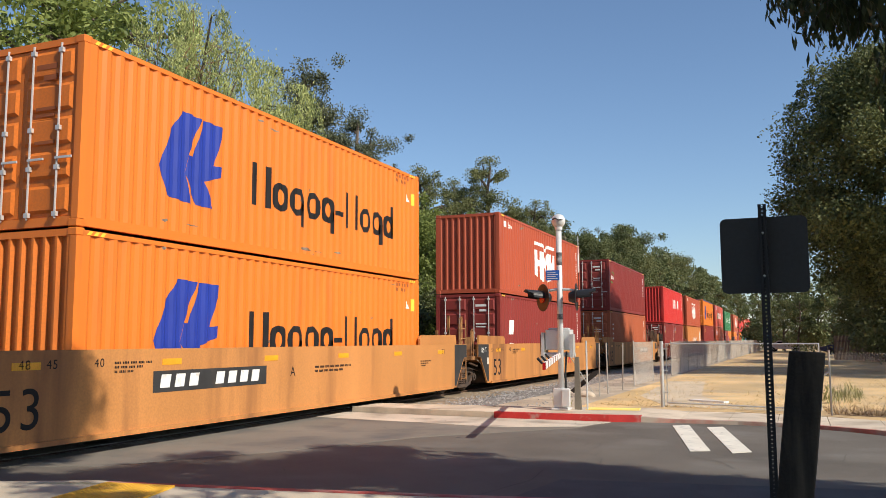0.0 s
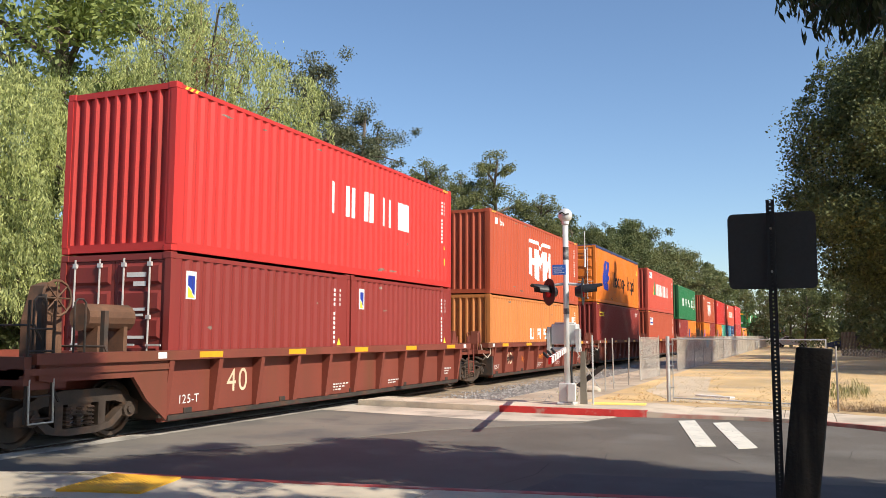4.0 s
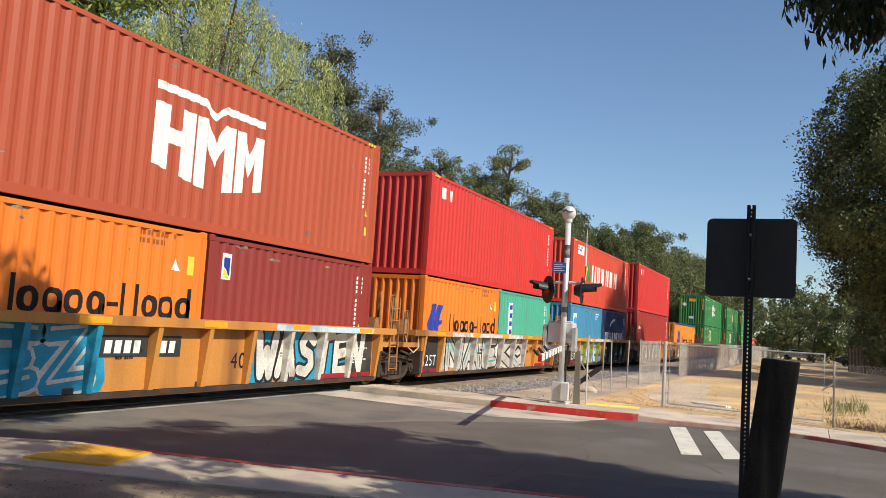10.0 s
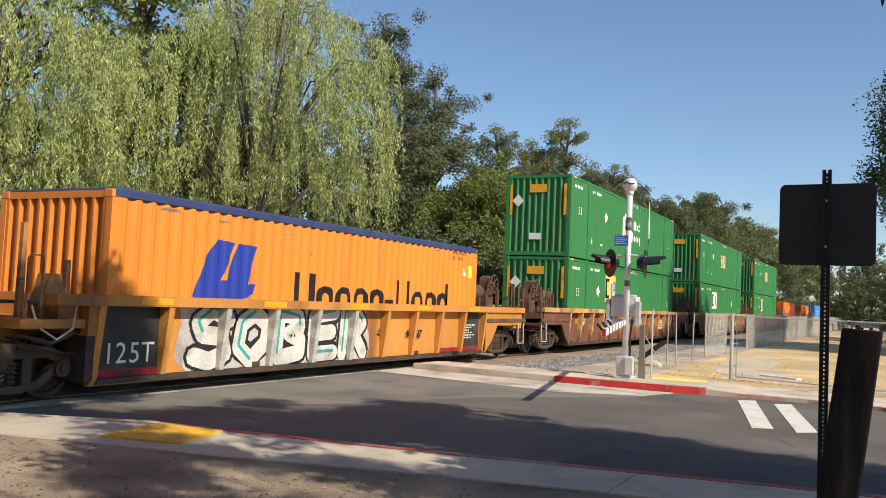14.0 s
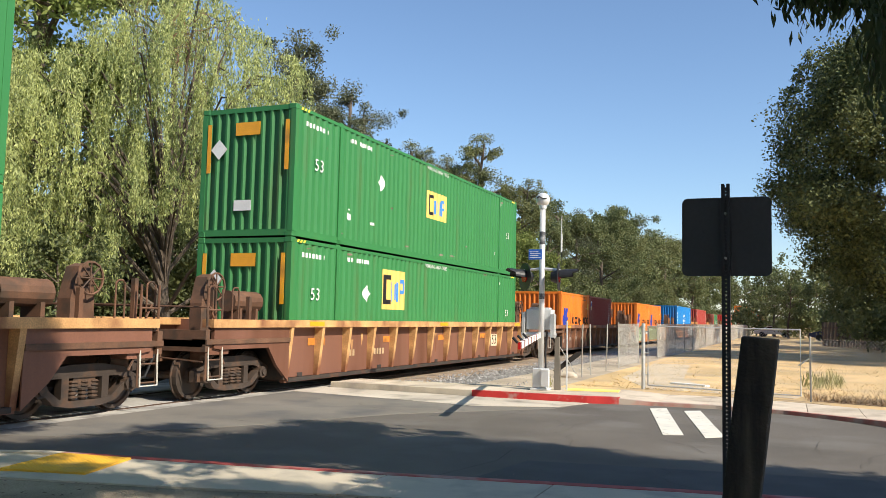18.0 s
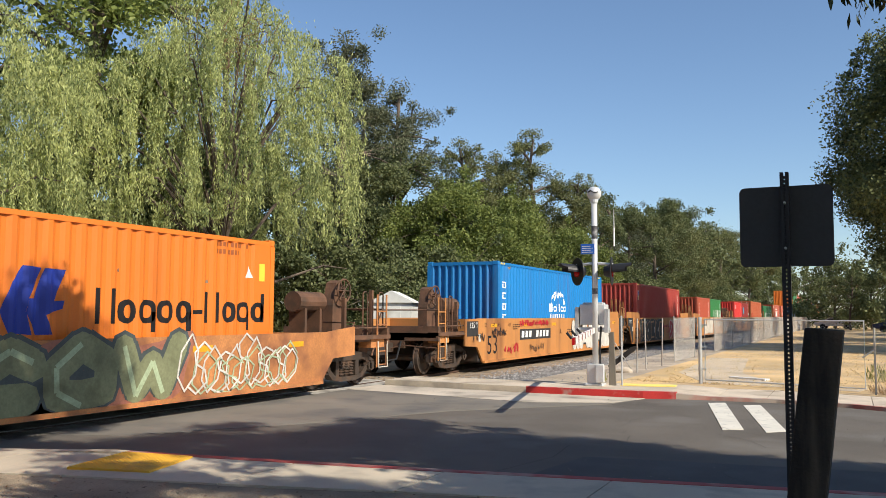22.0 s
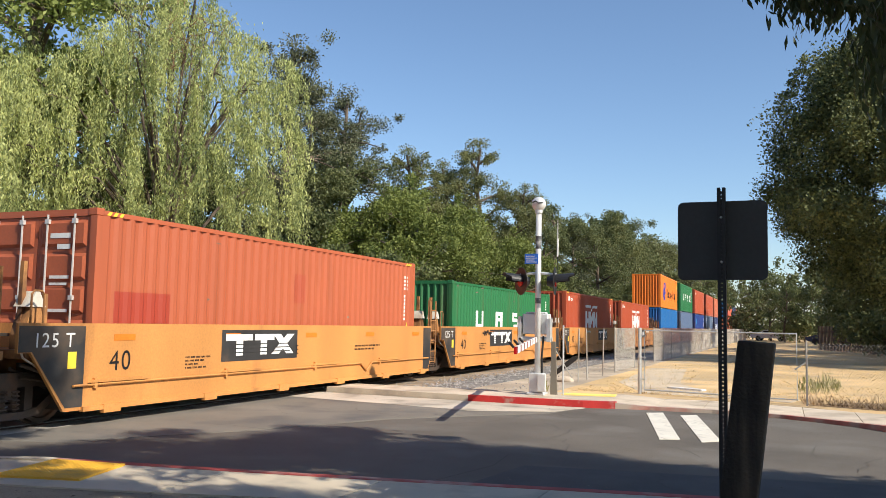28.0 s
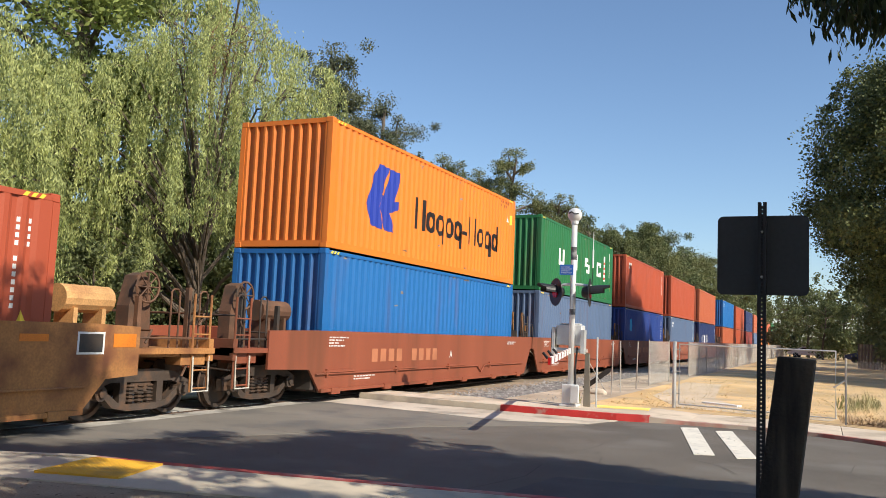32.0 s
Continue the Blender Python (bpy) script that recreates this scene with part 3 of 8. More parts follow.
def text_mesh(text, size, mat):
    cu = bpy.data.curves.new("lettering", "FONT")
    cu.body, cu.size, cu.align_x, cu.align_y = text, size * 1.38, "CENTER", "CENTER"
    tmp = bpy.data.objects.new("lettering", cu)
    scene.collection.objects.link(tmp)
    me = bpy.data.meshes.new_from_object(tmp.evaluated_get(bpy.context.evaluated_depsgraph_get()))
    bpy.data.objects.remove(tmp)
    bpy.data.curves.remove(cu)
    me.materials.clear()
    me.materials.append(mat)
    return me


def lettering(text, place, size, mat, parent, squeeze=1.0):
    """Readable characters on a side wall, reading along +y, one mesh a character."""
    step = {"1": 0.60, " ": 0.5, "-": 0.5, "I": 0.42, "W": 1.25, "M": 1.15, "G": 1.02, "N": 1.0, "H": 1.0, "C": 0.98, "U": 0.98, "A": 0.96, "R": 0.96}
    adv = [step.get(ch, 0.80) * size for ch in text]
    y = place[1] - sum(adv) / 2
    for ch, w in zip(text, adv):
        if ch != " ":
            me = cached(("text", ch, size, mat.name), lambda: text_mesh(ch, size, mat))
            ob = part("character", me, mat, parent)
            ob.matrix_local = Matrix.Translation((place[0], y + w / 2, place[2])) @ Matrix(((0, 0, 1, 0), (squeeze, 0, 0, 0), (0, 1, 0, 0), (0, 0, 0, 1)))
        y += w


# ---------------------------------------------------------------- train: well cars
CW = 1.49                        # half width of a car over its sides
PL = CW - 0.215                  # face of the side plate of a ribbed car
CARCOL = dict(tan=(0.50, 0.215, 0.065), amber=(0.57, 0.255, 0.074), oxide=(0.19, 0.047, 0.030), ochre=(0.54, 0.23, 0.05), rusty=(0.20, 0.088, 0.055), brick=(0.26, 0.072, 0.036))
for _n, _r in (("tan", 0.32), ("amber", 0.1), ("oxide", 0.35), ("ochre", 0.35), ("rusty", 0.55), ("brick", 0.3)):
    PAINT["car_" + _n] = material("car_" + _n + "_paint", CARCOL[_n], 0.6, 0.0, 0.14, 2.0, 30, 0.0005, (0.13, 0.05, 0.025), _r, 0.8, objects=0.06, streak=True)
CHORD = material("rusty_yellow_sill", (0.56, 0.31, 0.125), 0.7, vary=0.25, fine=40, stain=(0.20, 0.075, 0.035), stain_amount=0.6, stain_scale=1.3)
RUSTY = material("rusty_ironwork", (0.14, 0.07, 0.04), 0.75, vary=0.3, stain=(0.07, 0.045, 0.03), stain_amount=0.6, stain_scale=3)
GREASE = material("greasy_iron", (0.062, 0.045, 0.035), 0.6, 0.1, 0.3, 8, 60, 0.002, (0.13, 0.07, 0.04), 0.5, 4, objects=0.15)
DULLORANGE = material("dull_orange_reflector", (0.68, 0.20, 0.02), 0.5, vary=0.15)
WORNIRON = material("worn_tan_ironwork", (0.36, 0.17, 0.06), 0.7, vary=0.25, stain=(0.13, 0.06, 0.03), stain_amount=0.7, stain_scale=2.5)
PALEIRON = material("pale_painted_iron", (0.60, 0.56, 0.48), 0.6, vary=0.15, stain=(0.3, 0.15, 0.06), stain_amount=0.35)
BLACKC = material("car_black_paint", (0.035, 0.034, 0.034), 0.6, vary=0.25, stain=(0.12, 0.08, 0.05), stain_amount=0.3)


def wheel_mesh():
    bm = B()
    prof = [(0.0, 0.42), (0.02, 0.455), (0.045, 0.455), (0.05, 0.425), (0.14, 0.42), (0.14, 0.36), (0.10, 0.34), (0.10, 0.14), (0.16, 0.12), (0.16, 0.0)]
    rings = []
    for x, r in prof:
        rings.append([bm.verts.new((x, r * math.cos(a), r * math.sin(a))) for a in (2 * math.pi * k / 20 for k in range(20))] if r else [bm.verts.new((x, 0, 0))])
    for a, b in zip(rings, rings[1:]):
        for k in range(20):
            q = (a[k], a[(k + 1) % 20], b[(k + 1) % 20], b[k]) if len(b) > 1 else (a[k], a[(k + 1) % 20], b[0])
            bm.faces.new(q)
    return mesh_of("wheel", bm, GREASE)


def truck_frame_mesh():
    """Cast side frame with its window openings, springs between, journal boxes at the ends."""
    bm = B()
    t0, t1 = 1.0, 1.13
    prism(bm, [(-1.15, 0.36), (-1.15, 0.56), (-0.75, 0.74), (-0.32, 0.80), (0.32, 0.80), (0.75, 0.74), (1.15, 0.56), (1.15, 0.36), (0.95, 0.36), (0.92, 0.52), (0.66, 0.60), (-0.66, 0.60), (-0.92, 0.52), (-0.95, 0.36)], "x", t0, t1)
    prism(bm, [(-0.95, 0.50), (-0.62, 0.22), (-0.30, 0.16), (0.30, 0.16), (0.62, 0.22), (0.95, 0.50), (0.80, 0.50), (0.52, 0.30), (0.30, 0.26), (-0.30, 0.26), (-0.52, 0.30), (-0.80, 0.50)], "x", t0, t1 + 0.02)
    for y in (-0.40, 0.40):
        box(bm, t0, t1, y - 0.07, y + 0.07, 0.22, 0.62)
    for y in (-0.9, 0.9):
        tube(bm, [(0.98, y, 0.455), (1.20, y, 0.455)], 0.12, 10)
        tube(bm, [(1.20, y, 0.455), (1.235, y, 0.455)], 0.065, 8)
    return mesh_of("side_frame", bm, GREASE)


def spring_mesh():
    bm = B()
    rows = []
    for i in range(21):
        r = 0.088 if (i // 2) % 2 else 0.058
        rows.append([bm.verts.new((1.06 + r * math.cos(k * 0.785), r * math.sin(k * 0.785), 0.27 + 0.29 * i / 20)) for k in range(8)])
    for a, b in zip(rows, rows[1:]):
        for k in range(8):
            bm.faces.new((a[k], a[(k + 1) % 8], b[(k + 1) % 8], b[k]))
    return mesh_of("spring", bm, GREASE)


def axle_mesh():
    bm = B()
    tube(bm, [(-0.9, 0, 0), (0.9, 0, 0)], 0.08, 8)
    return mesh_of("axle", bm, GREASE)


def truck(car, y):
    t = part("truck", cached("bolster", lambda: mesh_of("bolster", box(B(), -1.1, 1.1, -0.22, 0.22, 0.44, 0.72), GREASE)), None, car, "two-axle truck with cast side frames")
    t.location = (0, y, 0)
    fm, sm = cached("tframe", truck_frame_mesh), cached("spring", spring_mesh)
    for s in (0, 1):
        o = again("side_frame", fm, t)
        o.rotation_euler = (0, 0, math.pi * s)
        for y2 in ((-0.2, 0.0, 0.2) if not s else ()):
            again("spring", sm, t, (0, y2, 0))
    for y2 in (-0.9, 0.9):
        again("axle", cached("axle", axle_mesh), t, (0, y2, 0.455))
        for s in (0, 1):
            o = again("wheel", cached("wheel", wheel_mesh), t, ((0.70 if not s else -0.70), y2, 0.455))
            o.rotation_euler = (0, 0, math.pi * s)


def loop_rail(y, z0, z1, w, x, r=0.017):
    bm = B()
    tube(bm, [(x, y, z0), (x, y, z1 - 0.05), (x, y + 0.05, z1), (x, y + w - 0.05, z1), (x, y + w, z1 - 0.05), (x, y + w, z0)], r, 6)
    return bm


def ladder(car, y, mat, z0=0.30, z1=1.75, x=1.40):
    bm = B()
    for a in (0.0, 0.42):
        tube(bm, [(x, y + a, z0), (x, y + a, z1)], 0.022, 6)
    for i in range(int((z1 - z0) / 0.30)):
        z = z0 + 0.05 + i * 0.30
        tube(bm, [(x, y, z), (x, y + 0.42, z)], 0.016, 6)
    part("ladder", bm, mat, car, "steel grab-iron ladder")


def well_car(style, colour, y0, y1, lead, trail, label, low=0.0):
    """A well car whose container starts at y = 0: its well sides run from y0 to y1. lead and trail: half the gap to
    the next unit of an articulated set (positive), or 0 for a coupler end."""
    car = thing("well_car", label, "rail car", "well cars of the train")
    mat = PAINT["car_" + colour]
    smooth = style == "smooth"
    top = 1.50 if smooth or colour == "rusty" else (1.34 if colour == "oxide" else 1.46)
    top -= low
    bot = 0.24
    n = 0
    ex = 0.95
    for s in (1, -1):
        bm = B()
        a, b = sorted((s * (CW - 0.05), s * CW))
        if smooth:
            far = dict(amber=0.95, brick=1.75).get(colour, 1.15)
            tail = [(y1 + 0.22, bot), (y1 + 0.85, 1.09), (y1 + 1.07, 1.09), (y1 + 1.07, top)] if trail and colour != "amber" else [(y1 - 0.05, bot), (y1 + 0.14, 0.55), (y1 + 0.14, top)] if trail else [(y1 - 0.1, bot), (y1 + 0.32, 0.70), (y1 + far, 0.74), (y1 + far, top - 0.03 + low * 0.5)]
            head = [(y0 - 1.07, top), (y0 - 1.07, 1.09), (y0 - 0.85, 1.09), (y0 - 0.22, bot)] if lead else [(y0 - far, top - 0.03 + low * 0.5), (y0 - far, 0.74), (y0 - 0.32, 0.70), (y0 + 0.1, bot)]
            prism(bm, tail + [(y1 + 0.1, top), (y0 - 0.1, top)] + head, "x", a, b)
            part("side_plate", bm, mat, car)
            bm = B()
            a, b = sorted((s * (CW - 0.02), s * (CW + 0.05)))
            box(bm, a, b, y0 + 0.1, y1 - 0.1, bot - 0.02, bot + 0.05)
            if colour in ("amber", "brick"):
                nb = 6
                for i in range(nb):
                    yy = y0 + 0.5 + (y1 - y0 - 1.2) * i / (nb - 1)
                    box(bm, a, b + 0.01 * s, yy, yy + 0.35, bot - 0.07, bot + 0.06) if s > 0 else None
                if s > 0:
                    part("side_pipe", tube(B(), [(CW + 0.03, y0 - 0.1, 0.60), (CW + 0.03, y1 - 4.3, 0.60), (CW + 0.03, y1 - 4.0, 0.42), (CW + 0.03, y1 - 3.7, 0.60), (CW + 0.03, y1 - 0.1, 0.60)], 0.02, 6), mat, car, "thin pipe along the side")
                    for yy in (0.2, 3.4, 6.6, 9.8):
                        part("pipe_guard", prism(B(), [(y0 + yy, 0.63), (y0 + yy + 1.3, 0.63), (y0 + yy + 1.2, 0.67), (y0 + yy + 0.1, 0.67)], "x", CW, CW + 0.06), mat, car)
                        part("pipe_bracket", box(B(), CW, CW + 0.05, y0 + yy + 0.1, y0 + yy + 0.16, 0.55, 0.70), mat, car)
            part("sill", bm, mat, car)
        else:
            a, b = sorted((s * (PL - 0.03), s * PL))
            prism(bm, [(y0, bot), (y1, bot), (y1, top - 0.1), (y0, top - 0.1)], "x", a, b)
            part("side_plate", bm, mat, car)
            bm = B()
            a, b = sorted((s * (PL - 0.035), s * (CW + 0.01)))
            box(bm, a, b, y0 - (2.6 if not lead else 0.7), y1 + (2.6 if not trail else 0.7), top - 0.15, top)
            part("top_chord", bm, CHORD if colour == "rusty" else mat, car, "weathered top chord")
            bm = B()
            a, b = sorted((s * (PL - 0.035), s * (PL + 0.06)))
            box(bm, a, b, y0, y1, bot - 0.04, bot + 0.06)
            part("bottom_chord", bm, mat, car)
            if s > 0:
                nr = int(round((y1 - y0) / 1.25))
                rm = cached(("rib", colour) if not low else ("rib", colour, low), lambda: mesh_of("rib", prism(B(), [(PL, bot + 0.02), (CW - 0.13, bot + 0.0), (CW - 0.005, top - 0.15), (PL, top - 0.15)], "y", -0.055, 0.055), CHORD if colour == "rusty" else mat))
                for i in range(nr + 1):
                    again("rib", rm, car, (0, y0 + 0.06 + (y1 - y0 - 0.12) * i / nr, 0))
    # well floor, cross members, end bulkheads and decks
    bm = B()
    box(bm, -CW + 0.1, CW - 0.1, y0 + 0.1, y1 - 0.1, 0.22, 0.30)
    for i in range(5):
        yy = y0 + 0.6 + (y1 - y0 - 1.4) * i / 4
        box(bm, -CW + 0.2, CW - 0.2, yy, yy + 0.2, 0.30, 0.385)
    part("well_floor", bm, STEEL, car)
    for gap, sgn, ye in ((lead, -1, y0), (trail, 1, y1)):
        deep = (gap - 0.28) if gap else 2.75
        a, b = sorted((ye, ye + sgn * deep))
        bm = B()
        a2, b2 = sorted((ye, ye + sgn * min(0.14, deep)))
        prism(bm, [(-CW + 0.06, 0.9), (CW - 0.06, 0.9), (CW - 0.06, top - 0.02), (-CW + 0.06, top - 0.02)], "y", a2, b2)
        part("bulkhead", bm, mat, car)
        # dark plate closes the gap where deep shade lies under the deck
        part("well_end", box(B(), -CW + 0.08, CW - 0.08, a2, b2, 0.28, 0.9), STEEL, car, "dark steel plate standing in for shade under the deck")
        if smooth and gap and colour == "tan":
            for s in (1, -1):
                r0, r1 = sorted((s * 1.275, s * 1.335))
                part("end_riser", prism(B(), [(ye + sgn * 0.62, top - 0.02), (ye + sgn * 0.55, 1.78), (ye - sgn * 1.95, 1.76), (ye - sgn * 2.1, 1.66), (ye - sgn * 2.1, top - 0.02)], "x", r0, r1), mat, car, "raised side wall at the car end")
        bm = B()
        box(bm, -CW + 0.12, CW - 0.12, a, b, 1.0, 1.12)
        box(bm, -0.45, 0.45, a, b, 0.72, 1.0)
        e0, e1 = sorted((ye + sgn * (deep - 0.12), ye + sgn * deep))
        if not gap:
            box(bm, -CW + 0.05, CW - 0.05, e0, e1, 0.92, 1.30)
            for s in (1, -1):
                c0, c1 = sorted((s * (CW - 0.35), s * (CW - 0.02)))
                box(bm, c0, c1, a, b, 1.05, 1.14)
        part("end_deck", bm, WORNIRON if gap and smooth else mat if gap or colour in ("amber", "brick", "oxide") else RUSTY, car, "end deck above the truck")
        hm = mat if colour == "oxide" and gap else STEEL if colour in ("oxide", "brick") else (RUSTY if colour == "rusty" or not gap else WORNIRON)
        if gap:
            ends = ((0.10, 0.36),) if sgn > 0 else ((0.12, 0.36),)
            for o, w in ends:
                yy = ye + sgn * (deep - 0.1) - (w if sgn > 0 else 0)
                part("grab_rail", loop_rail(yy, 1.1, 1.66 if colour == "oxide" else 2.3 if sgn > 0 else 1.95, 0.22, CW - 0.18), hm, car)
                part("grab_rail", loop_rail(yy, 1.1, 1.70 if colour == "oxide" else 2.15, 0.22, -CW + 0.3), hm, car)
            if sgn > 0:
                ladder(car, ye + deep - 0.55, hm, 0.42, 1.30 if colour == "oxide" else 2.25)
            else:
                bm = tube(B(), [(CW - 0.1, ye - 0.30, 1.36), (CW - 0.02, ye - 0.42, 1.0), (CW - 0.06, ye - 0.62, 0.86), (CW - 0.14, ye - 0.85, 1.02), (CW - 0.16, ye - 0.95, 1.3)], 0.016, 6)
                part("air_hose", bm, PALEIRON, car, "pale looped air hose")
            bm = tube(B(), [(CW - 0.3, ye, 0.62), (CW - 0.3, ye + sgn * deep * 0.9, 0.74)], 0.022, 6)
            tube(bm, [(CW - 0.45, ye, 0.5), (CW - 0.45, ye + sgn * deep * 0.95, 0.86)], 0.03, 6)
            part("brake_pipe", bm, GREASE, car)
            bm = B()
            bm.free()
            for x in (-0.95, 0.95):
                bm = B()
                c = ye + sgn * 0.42
                prism(bm, [(c - 0.20, 1.1), (c + 0.20, 1.1), (c + 0.20, 1.32), (c + 0.08, 1.72), (c - 0.08, 1.72), (c - 0.20, 1.32)], "x", x - 0.13, x + 0.13)
                part("deck_bracket", bm, hm, car)
                if colour == "amber":
                    part("guide_block", prism(B(), [(c - 0.15, 1.725), (c + 0.15, 1.725), (c + 0.03, 1.95), (c - 0.03, 1.95)], "x", x - 0.15, x + 0.15), PALEIRON, car, "pale wedge-shaped guide block")
            part("valve_box", box(B(), CW - 0.50, CW - 0.20, *sorted((ye + sgn * 0.18, ye + sgn * 0.52)), 1.12, 1.34), WORNIRON, car, "small equipment box on the deck")
            for yy, zt in (((0.12, 1.62), (deep - 0.30, 1.55)) if colour == "oxide" else ((0.12, 1.92), (deep - 0.30, 2.38))):
                part("hook_post", prism(B(), [(ye + sgn * yy - 0.045, 1.1), (ye + sgn * yy + 0.045, 1.1), (ye + sgn * yy + 0.03, zt), (ye + sgn * yy - 0.03, zt)], "x", CW - 0.62, CW - 0.55), WORNIRON if smooth else hm, car, "tall worn hook post")
            part("linkage", tube(B(), [(CW - 0.22, ye + sgn * 0.1, 0.98), (CW - 0.18, ye + sgn * deep * 0.55, 0.80), (CW - 0.26, ye + sgn * deep * 0.95, 0.92)], 0.03, 6), GREASE, car)
            part("deck_grating", box(B(), -0.7, 0.7, ye + sgn * 0.75 - 0.25, ye + sgn * 0.75 + 0.25, 1.30, 1.34), STEEL, car)
        else:
            ladder(car, ye + sgn * deep - (0.5 if sgn > 0 else -0.08), mat if smooth else hm, 0.42, 2.05)
            for yy in (ye + sgn * (deep - 0.25), ye + sgn * (deep - 0.95)):
                part("grab_rail", loop_rail(yy, 1.1, 2.1, 0.2, CW - 0.2), hm, car)
            bm = B()
            tube(bm, [(0.62, ye + sgn * 0.10, 1.86), (0.62, ye + sgn * 0.16, 1.86), (0.62, ye + sgn * 0.98, 1.86), (0.62, ye + sgn * 1.06, 1.86)], 0.215, 14)
            for yy in (0.3, 0.85):
                box(bm, 0.42, 0.82, ye + sgn * yy - 0.04, ye + sgn * yy + 0.04, 1.1, 1.72)
            part("air_reservoir", bm, CHORD if colour == "amber" else RUSTY, car, "brown air reservoir cylinder on brackets")
            bm = B()
            c = (0.85, ye + sgn * 1.72, 2.12)
            tube(bm, [(c[0], c[1] + 0.26 * math.cos(t), c[2] + 0.26 * math.sin(t)) for t in (2 * math.pi * k / 14 for k in range(15))], 0.022, 5, cap=False)
            for k in range(4):
                t = math.pi * k / 4
                tube(bm, [(c[0], c[1] - 0.26 * math.cos(t), c[2] - 0.26 * math.sin(t)), (c[0], c[1] + 0.26 * math.cos(t), c[2] + 0.26 * math.sin(t))], 0.013, 5)
            tube(bm, [(0.5, c[1], c[2]), (c[0], c[1], c[2])], 0.05, 8)
            prism(bm, [(c[1] - 0.26, 1.1), (c[1] + 0.26, 1.1), (c[1] + 0.2, 2.2), (c[1] + 0.05, 2.36), (c[1] - 0.12, 2.3), (c[1] - 0.26, 1.8)], "x", 0.45, 0.72)
            part("hand_brake", bm, RUSTY, car, "hand brake wheel and housing")
            for k, (yy, zz, x0, x1) in enumerate(((2.55, 1.72, -1.3, 1.36), (1.3, 1.42, 0.2, 1.38), (2.2, 0.88, 0.1, 1.36))):
                part("cross_pipe", tube(B(), [(x0, ye + sgn * yy, zz), (x1, ye + sgn * yy, zz), (x1, ye + sgn * (yy - 0.12), zz - 0.2)], 0.022, 6), hm, car)
            for k, (yy, z0) in enumerate(((2.3, 2.15), (1.15, 1.95))):
                part("end_post", box(B(), CW - 0.32, CW - 0.24, ye + sgn * yy - 0.04, ye + sgn * yy + 0.04, 1.1, z0), hm, car)
            part("sill_step", tube(B(), [(CW - 0.06, ye + sgn * 2.25, 1.0), (CW - 0.04, ye + sgn * 2.25, 0.42), (CW - 0.04, ye + sgn * 2.65, 0.42), (CW - 0.06, ye + sgn * 2.65, 1.0)], 0.016, 6), PALEIRON, car, "pale bent sill step")
            part("brake_cylinder", tube(B(), [(0.95, ye + sgn * 2.0, 0.82), (0.95, ye + sgn * 2.4, 0.82)], 0.13, 10), RUSTY, car)
            part("side_rail", tube(B(), [(CW - 0.1, ye + sgn * 0.9, 1.30), (CW - 0.1, ye + sgn * 2.65, 1.30)], 0.018, 6), hm, car)
            part("uncoupling_lever", tube(B(), [(CW - 0.12, ye + sgn * 2.72, 0.74), (0.4, ye + sgn * 2.80, 0.80), (0.1, ye + sgn * 2.9, 0.70)], 0.014, 5), hm, car)
            part("side_pocket", box(B(), CW - 0.42, CW - 0.10, *sorted((ye + sgn * 2.0, ye + sgn * 2.6)), 0.86, 1.10), mat, car)
            if smooth and colour == "amber":
                q = (ye + 0.0) if sgn > 0 else (ye - 0.55)
                decal("end_placard", [rect(q - 0.25, 1.06, 0.5, 0.32)], WHITE, car, x=CW, proud=0.004, label="white-framed black placard")
                decal("end_placard", [rect(q - 0.215, 1.09, 0.43, 0.26)], BLACKC, car, x=CW, proud=0.006)
                decal("end_placard", [rect(q + 0.42, 1.16, 0.45, 0.2)], DULLORANGE, car, x=CW, proud=0.004)
            bm = B()
            box(bm, -0.12, 0.12, *sorted((ye + sgn * deep, ye + sgn * (deep + 0.55))), 0.62, 0.86)
            box(bm, -0.18, 0.18, *sorted((ye + sgn * (deep + 0.4), ye + sgn * (deep + 0.85))), 0.56, 0.90)
            part("coupler", bm, GREASE, car)
            bm = B()
            tube(bm, [(0.35, ye + sgn * deep, 0.9), (0.38, ye + sgn * (deep + 0.3), 0.45), (0.36, ye + sgn * (deep + 0.75), 0.42)], 0.025, 6)
            part("brake_hose", bm, RUBBER, car)
            truck(car, ye + sgn * 1.45)
            bm = B()
            if not smooth and low == 0.0:
                for s in (1, -1):
                    c0, c1 = sorted((s * (CW - 0.12), s * (CW - 0.05)))
                    f0, f1 = ye, ye + sgn * 2.5
                    m0 = ye + sgn * 0.45
                    prism(bm, [(f0, bot), (m0, bot + 0.35), (ye + sgn * 0.75, 0.95), (ye + sgn * 2.3, 0.95), (f1, 0.98), (f1, top - 0.14), (f0, top - 0.14)], "x", c0, c1)
                    part("end_plate", bm, mat, car)
                    bm = B()
            bm.free()
    if trail:
        truck(car, y1 + trail)
    if low and not smooth:
        part("stringer", box(B(), PL, PL + 0.06, y0 + 0.1, y1 - 0.1, top - 0.36, top - 0.31), mat, car)
    # reflectors along the side
    if smooth:
        zr = 1.24 - low
        rm = cached(("reflector", 0, colour == "amber"), lambda: mesh_of("reflector", box(B(), 0.0, 0.004, 0, 0.46, 0, 0.10), DULLORANGE if colour == "amber" else YELLOWP))
    else:
        zr = top - 0.125
        rm = cached(("reflector", 1), lambda: mesh_of("reflector", box(B(), 0.0, 0.004, 0, 0.62, 0, 0.10), YELLOWP))
    k = 3 if colour == "rusty" else 6 if y1 - y0 > 14 else 5
    if colour not in ("brick",):
        for i in range(k):
            again("reflector", rm, car, (CW + (0.0 if smooth else 0.011), y0 + 0.7 + (y1 - y0 - 1.9) * i / (k - 1), zr), "yellow reflector")
    return car


